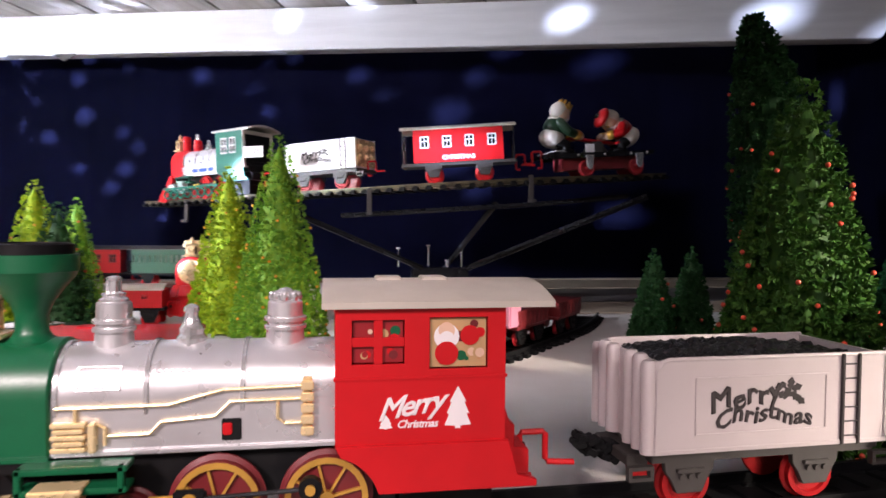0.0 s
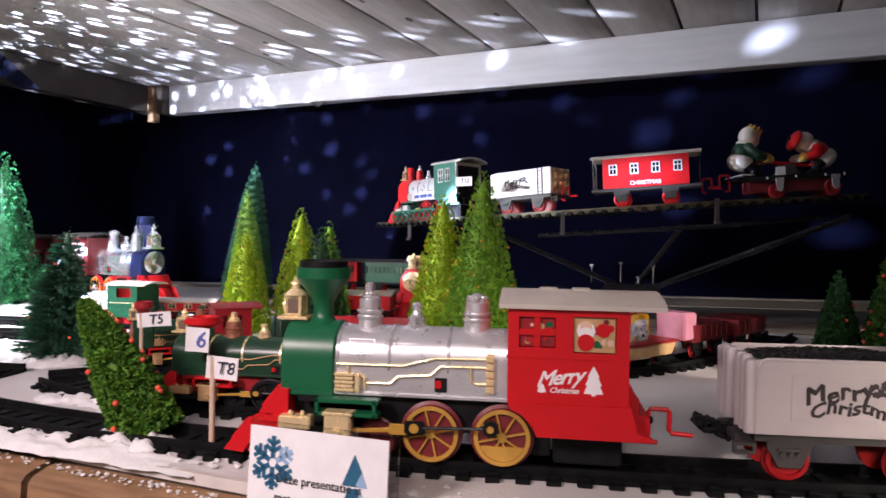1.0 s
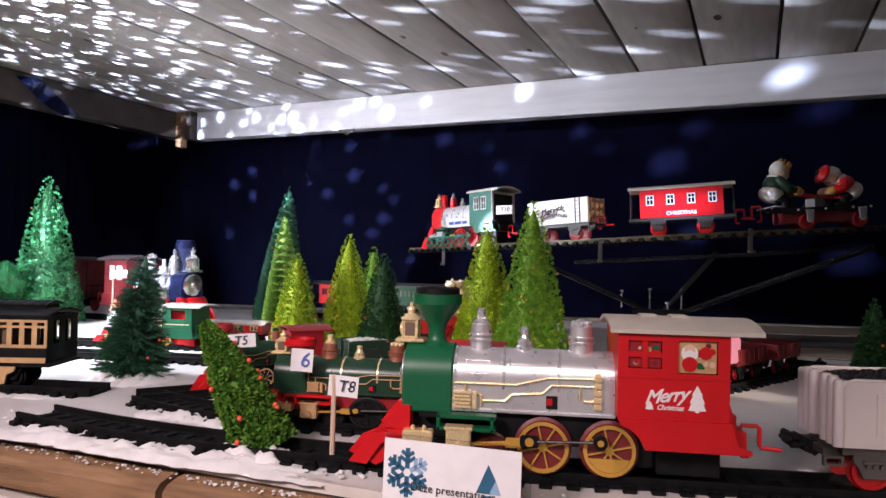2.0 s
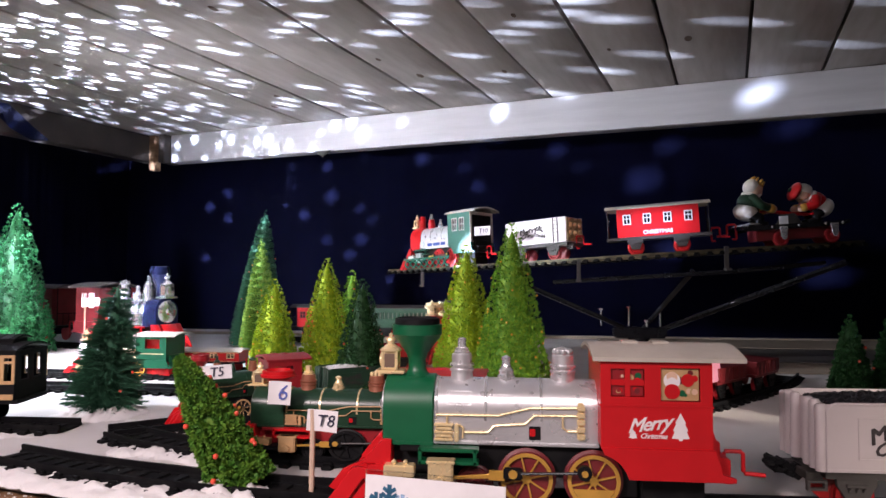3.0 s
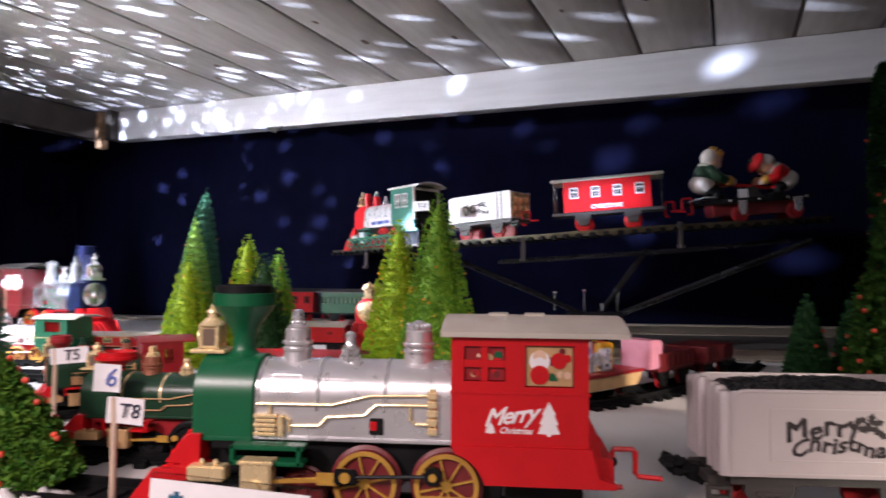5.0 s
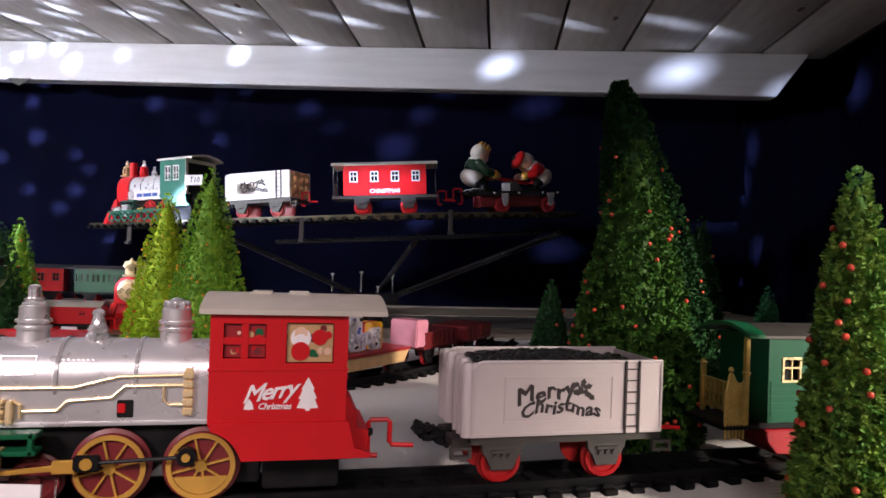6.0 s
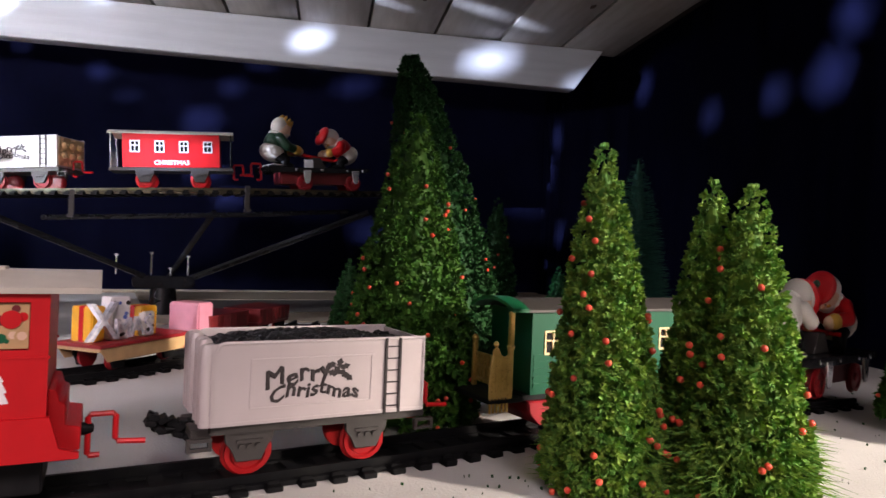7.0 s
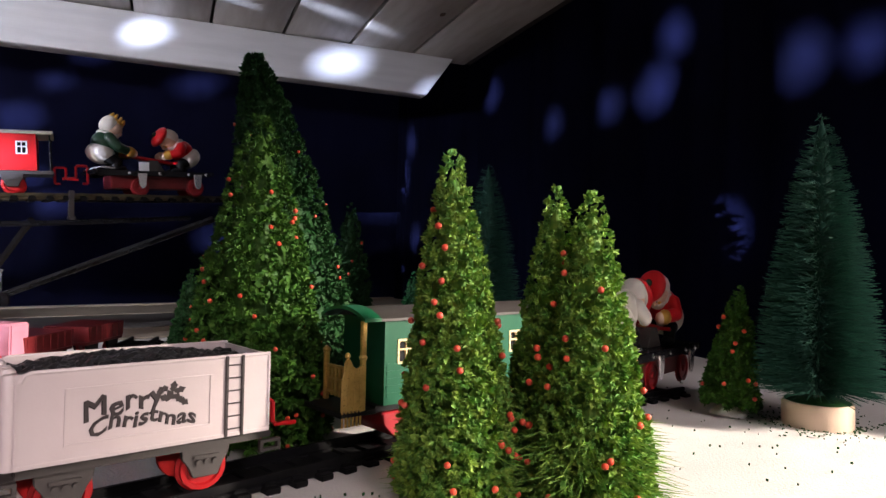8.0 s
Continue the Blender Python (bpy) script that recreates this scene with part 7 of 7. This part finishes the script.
def sign(x, y, z, text, w, h, turn, ink=INK, tilt=0, pole=True, size=None, foot=0.004, mat=PAPER):
    e = thing("paper_flag", pose(x, y, z, 0, 0, turn), "white paper flag with a handwritten number" + (" on a wooden stick" if pole else ""), "sign", "number signs")
    bm = bmesh.new()
    n = 8
    rings = []
    for yy in (-0.0004, 0.0004):
        rings.append([bm.verts.new((-0.004 + w * i / n, yy + 0.0012 * math.sin(4 * i / n), -h / 2)) for i in range(n + 1)] + [bm.verts.new((-0.004 + w * i / n, yy + 0.0012 * math.sin(4 * i / n), h / 2)) for i in range(n, -1, -1)])
    k = 2 * (n + 1)
    for a, b in ((rings[0], rings[1]),):
        for i in range(k):
            bm.faces.new((a[i], a[(i + 1) % k], b[(i + 1) % k], b[i]))
        for i in range(n):
            bm.faces.new((a[i], a[k - 1 - i], a[k - 2 - i], a[i + 1]))
            bm.faces.new((b[i], b[i + 1], b[k - 2 - i], b[k - 1 - i]))
    f = part("flag", bm, mat, e)
    f.matrix_local = Matrix.Rotation(radians(tilt), 4, "Y")
    lt = part("handwriting", letters(text, size or h * 0.95, ink, "handwriting", 0.15), None, f)
    lt.matrix_local = pose(w * 0.46, -0.0012, 0, 90, 0, 0)
    if pole:
        bm = bmesh.new()
        tube(bm, [(0, 0.002, foot - z), (0.0006, 0.002, -0.01), (0, 0.0018, h * 0.48)], 0.0024, 8)
        part("stick", bm, PALE_WOOD, e, "wooden stick")
    return e


sign(-0.281, 0.418, 0.0745, "T8", 0.027, 0.0185, 4, tilt=4, size=0.0145)
sign(-0.497, 0.655, 0.0775, "T5", 0.043, 0.0175, 6, tilt=-5)
sign(-0.350, 0.508, 0.0815, "6", 0.023, 0.0235, 8, BLUE_INK, 3, pole=False)
sign(-0.268, 1.33, 0.058, "T1", 0.06, 0.022, 0)
sign(-1.19, 1.44, 0.135, "T4", 0.042, 0.020, 8)
sign(-0.184, 1.251, 0.298, "T10", 0.04, 0.019, -30, pole=False, size=0.014)

# ---- the card in front ----
card = thing("card", Matrix.Translation((-0.2195, 0.361, 0.0465)) @ Matrix.Rotation(math.atan2(-0.027, 0.11), 4, "Z") @ Matrix.Rotation(radians(-1.0), 4, "Y") @ Matrix.Rotation(radians(-6), 4, "X"), "white printed card with blue snowflake and fir in a clear holder", "card")
bm = bmesh.new()
box(bm, 0, 0.1115, -0.0006, 0.0006, -0.075, 0, 0)
part("sheet", bm, PAPER, card)
bm = bmesh.new()
box(bm, -0.001, 0.1185, 0.0008, 0.0024, -0.078, 0.0035, 0.0004)
part("holder", bm, GLASS, card, "clear acrylic holder")
cx, cz, R = 0.0205, -0.0245, 0.0185
for k in range(6):
    a = radians(90 + 60 * k)
    bm = bmesh.new()
    mt = PALE_BLUE if k == 5 else PETROL
    for d0, d1, off, w in ((0.003, R, 0, 0.0018),):
        box(bm, d0, d1, -0.0003, 0.0003, -w, w, 0)
    for s in (-1, 1):
        for at, ln in ((0.42, 0.0075), (0.68, 0.006)):
            box(bm, 0, ln, -0.0003, 0.0003, -0.0014, 0.0014, 0, pose(R * at, 0, 0) @ Matrix.Rotation(s * radians(58), 4, "Y"))
    ob = part("snowflake_print", bm, mt, card)
    ob.matrix_local = pose(cx, -0.0009, cz) @ Matrix.Rotation(-a, 4, "Y")
for pts, mt in (([(0.0865, -0.0115), (0.0775, -0.0325), (0.0875, -0.0325), (0.0925, -0.0225)], PETROL), ([(0.0925, -0.0225), (0.0875, -0.0325), (0.0965, -0.0325)], PALE_BLUE), ([(0.0825, -0.034), (0.074, -0.058), (0.091, -0.058), (0.0905, -0.034)], PETROL), ([(0.0915, -0.034), (0.0915, -0.058), (0.102, -0.058)], PALE_BLUE)):
    bm = bmesh.new()
    slab(bm, pts, -0.0012, -0.0004)
    part("fir_print", bm, mt, card)
for text, x, z, s in (("Deze presentatie is", 0.0585, -0.0345, 0.0088), ("met zorg gemaakt", 0.0555, -0.0475, 0.0088)):
    ob = part("lettering", letters(text, s, BLACK_PRINT), None, card)
    ob.matrix_local = pose(x, -0.0014, z, 90, 0, 0)
bm = bmesh.new()
box(bm, 0.025, 0.06, -0.001, -0.0004, -0.0625, -0.0575, 0)
part("lettering_bar", bm, BLACK_PRINT, card)

# ---- the trees ----
tree(0.397, 0.333, 0.246, 0.047, LEAF_BRIGHT, "green tufted fir tree with red berries in the snow", 1, count=5600, berries=44, berry_r=0.0024, shape="cone", size=0.0068, lean=(0, -2.8), skirt=150)
tree(0.461, 0.302, 0.224, 0.042, LEAF_BRIGHT, "bushy green fir tree with red berries in the snow", 2, count=4600, berries=36, size=0.0068, lean=(0, 0), skirt=90)
tree(0.465, 0.273, 0.219, 0.049, LEAF_BRIGHT, "blunt bright green fir tree with red berries", 3, count=5000, berries=36, berry_r=0.0024, shape="cone", size=0.0068, skirt=460, skirt_len=0.034)
tree(0.480, 0.705, 0.407, 0.072, LEAF_DARK, "tall dark green fir tree with red berries", 4, count=5200, berries=44, berry_r=0.002, shape="dome", size=0.0095, lean=(0, -12))
tree(0.338, 0.548, 0.296, 0.076, LEAF_DEEP, "large green fir tree with red berries", 5, count=4800, berries=70, berry_r=0.0021, size=0.0085)
tree(0.414, 0.945, 0.141, 0.035, LEAF_DARK, "small dark green fir tree", 6, count=1500, berries=8, size=0.008)
tree(0.493, 0.98, 0.144, 0.035, LEAF_DARK, "small dark green fir tree", 16, count=1500, berries=8, size=0.008)
tree(0.674, 0.94, 0.257, 0.05, LEAF_DARK, "slim dark green fir tree", 7, count=1800, berries=10, size=0.009)
tree(0.987, 0.94, 0.359, 0.085, LEAF_BLUE, "tall blue-green bristle tree at the back", 8, "bristle", count=5000, berries=0, shape="brush", size=0.0007, whorls=26)
tree(0.854, 1.0, 0.138, 0.035, LEAF_EMERALD, "small emerald fir tree at the back", 17, count=1200, berries=0, size=0.008)
tree(0.803, 0.345, 0.144, 0.032, LEAF_DEEP, "small dark green fir tree with red berries on a snowy foot", 9, count=1900, berries=18, base="mound", base_r=0.02, lean=(0, 8), size=0.0075)
tree(0.8385, 0.267, 0.331, 0.068, LEAF_BLUE, "tall blue-green bristle tree on a pale wooden disc", 10, "bristle", count=9000, berries=0, shape="brush", size=0.0006, whorls=24, z0=0.010, base="disc", base_r=0.034)
tree(-0.352, 0.452, 0.140, 0.028, LEAF, "leaning dark green fir tree with red berries in the snow", 11, count=3600, berries=26, lean=(0, -30), size=0.0066, shape="dome")
tree(-0.698, 0.765, 0.193, 0.060, LEAF_PINE, "dark green bristle tree with red berries", 12, "pine", count=520, berries=8, berry_r=0.002, shape="cone", size=0.0008, base="mound", base_r=0.018, lean=(0, 6))
tree(-1.378, 1.438, 0.392, 0.098, LEAF_EMERALD, "tall emerald bristle tree", 13, count=5200, berries=6, berry_r=0.002, shape="cone", size=0.0082)
tree(-0.836, 1.682, 0.391, 0.078, LEAF_PINE, "tall blue-green fir tree that leans a little", 14, "helix", count=11000, berries=10, berry_r=0.002, shape="cone", size=0.0010, whorls=19, lean=(0, 4))
tree(-0.749, 1.50, 0.300, 0.058, LEAF_BRIGHT, "slim green fir tree with orange berries", 15, "helix", count=9500, berries=26, berry=GOLD_BERRY, berry_r=0.002, size=0.0010, whorls=16)
tree(-0.562, 1.09, 0.196, 0.055, LEAF_LIME, "lime green fir tree with orange berries", 18, count=3200, berries=26, berry=GOLD_BERRY, berry_r=0.0019, size=0.0055)
tree(-0.474, 1.14, 0.238, 0.062, LEAF_LIME, "tall lime green fir tree with orange berries", 19, count=3800, berries=30, berry=GOLD_BERRY, berry_r=0.0019, size=0.0055)
tree(-0.44, 1.21, 0.215, 0.05, LEAF_MID, "green fir tree behind a lime one", 20, count=2600, berries=14, berry_r=0.0019, size=0.0055)
tree(-0.339, 0.866, 0.197, 0.054, LEAF_DARK, "dark green fir tree with red berries", 21, count=3000, berries=12, berry_r=0.0019, size=0.0055)
tree(-0.198, 1.16, 0.266, 0.072, LEAF_LIME, "lime green fir tree with orange berries beside a darker one", 22, count=6000, berries=40, berry=GOLD_BERRY, berry_r=0.0019, size=0.0055)
tree(-0.108, 0.985, 0.294, 0.072, LEAF_MID, "bright green fir tree with orange berries", 23, count=6800, berries=56, berry=GOLD_BERRY, berry_r=0.0019, size=0.0055)
tree(-1.365, 1.3, 0.30, 0.054, LEAF_EMERALD, "emerald fir tree lying over on its side", 24, "helix", count=8000, berries=0, lean=(0, -104), z=0.118, size=0.0010, whorls=13)
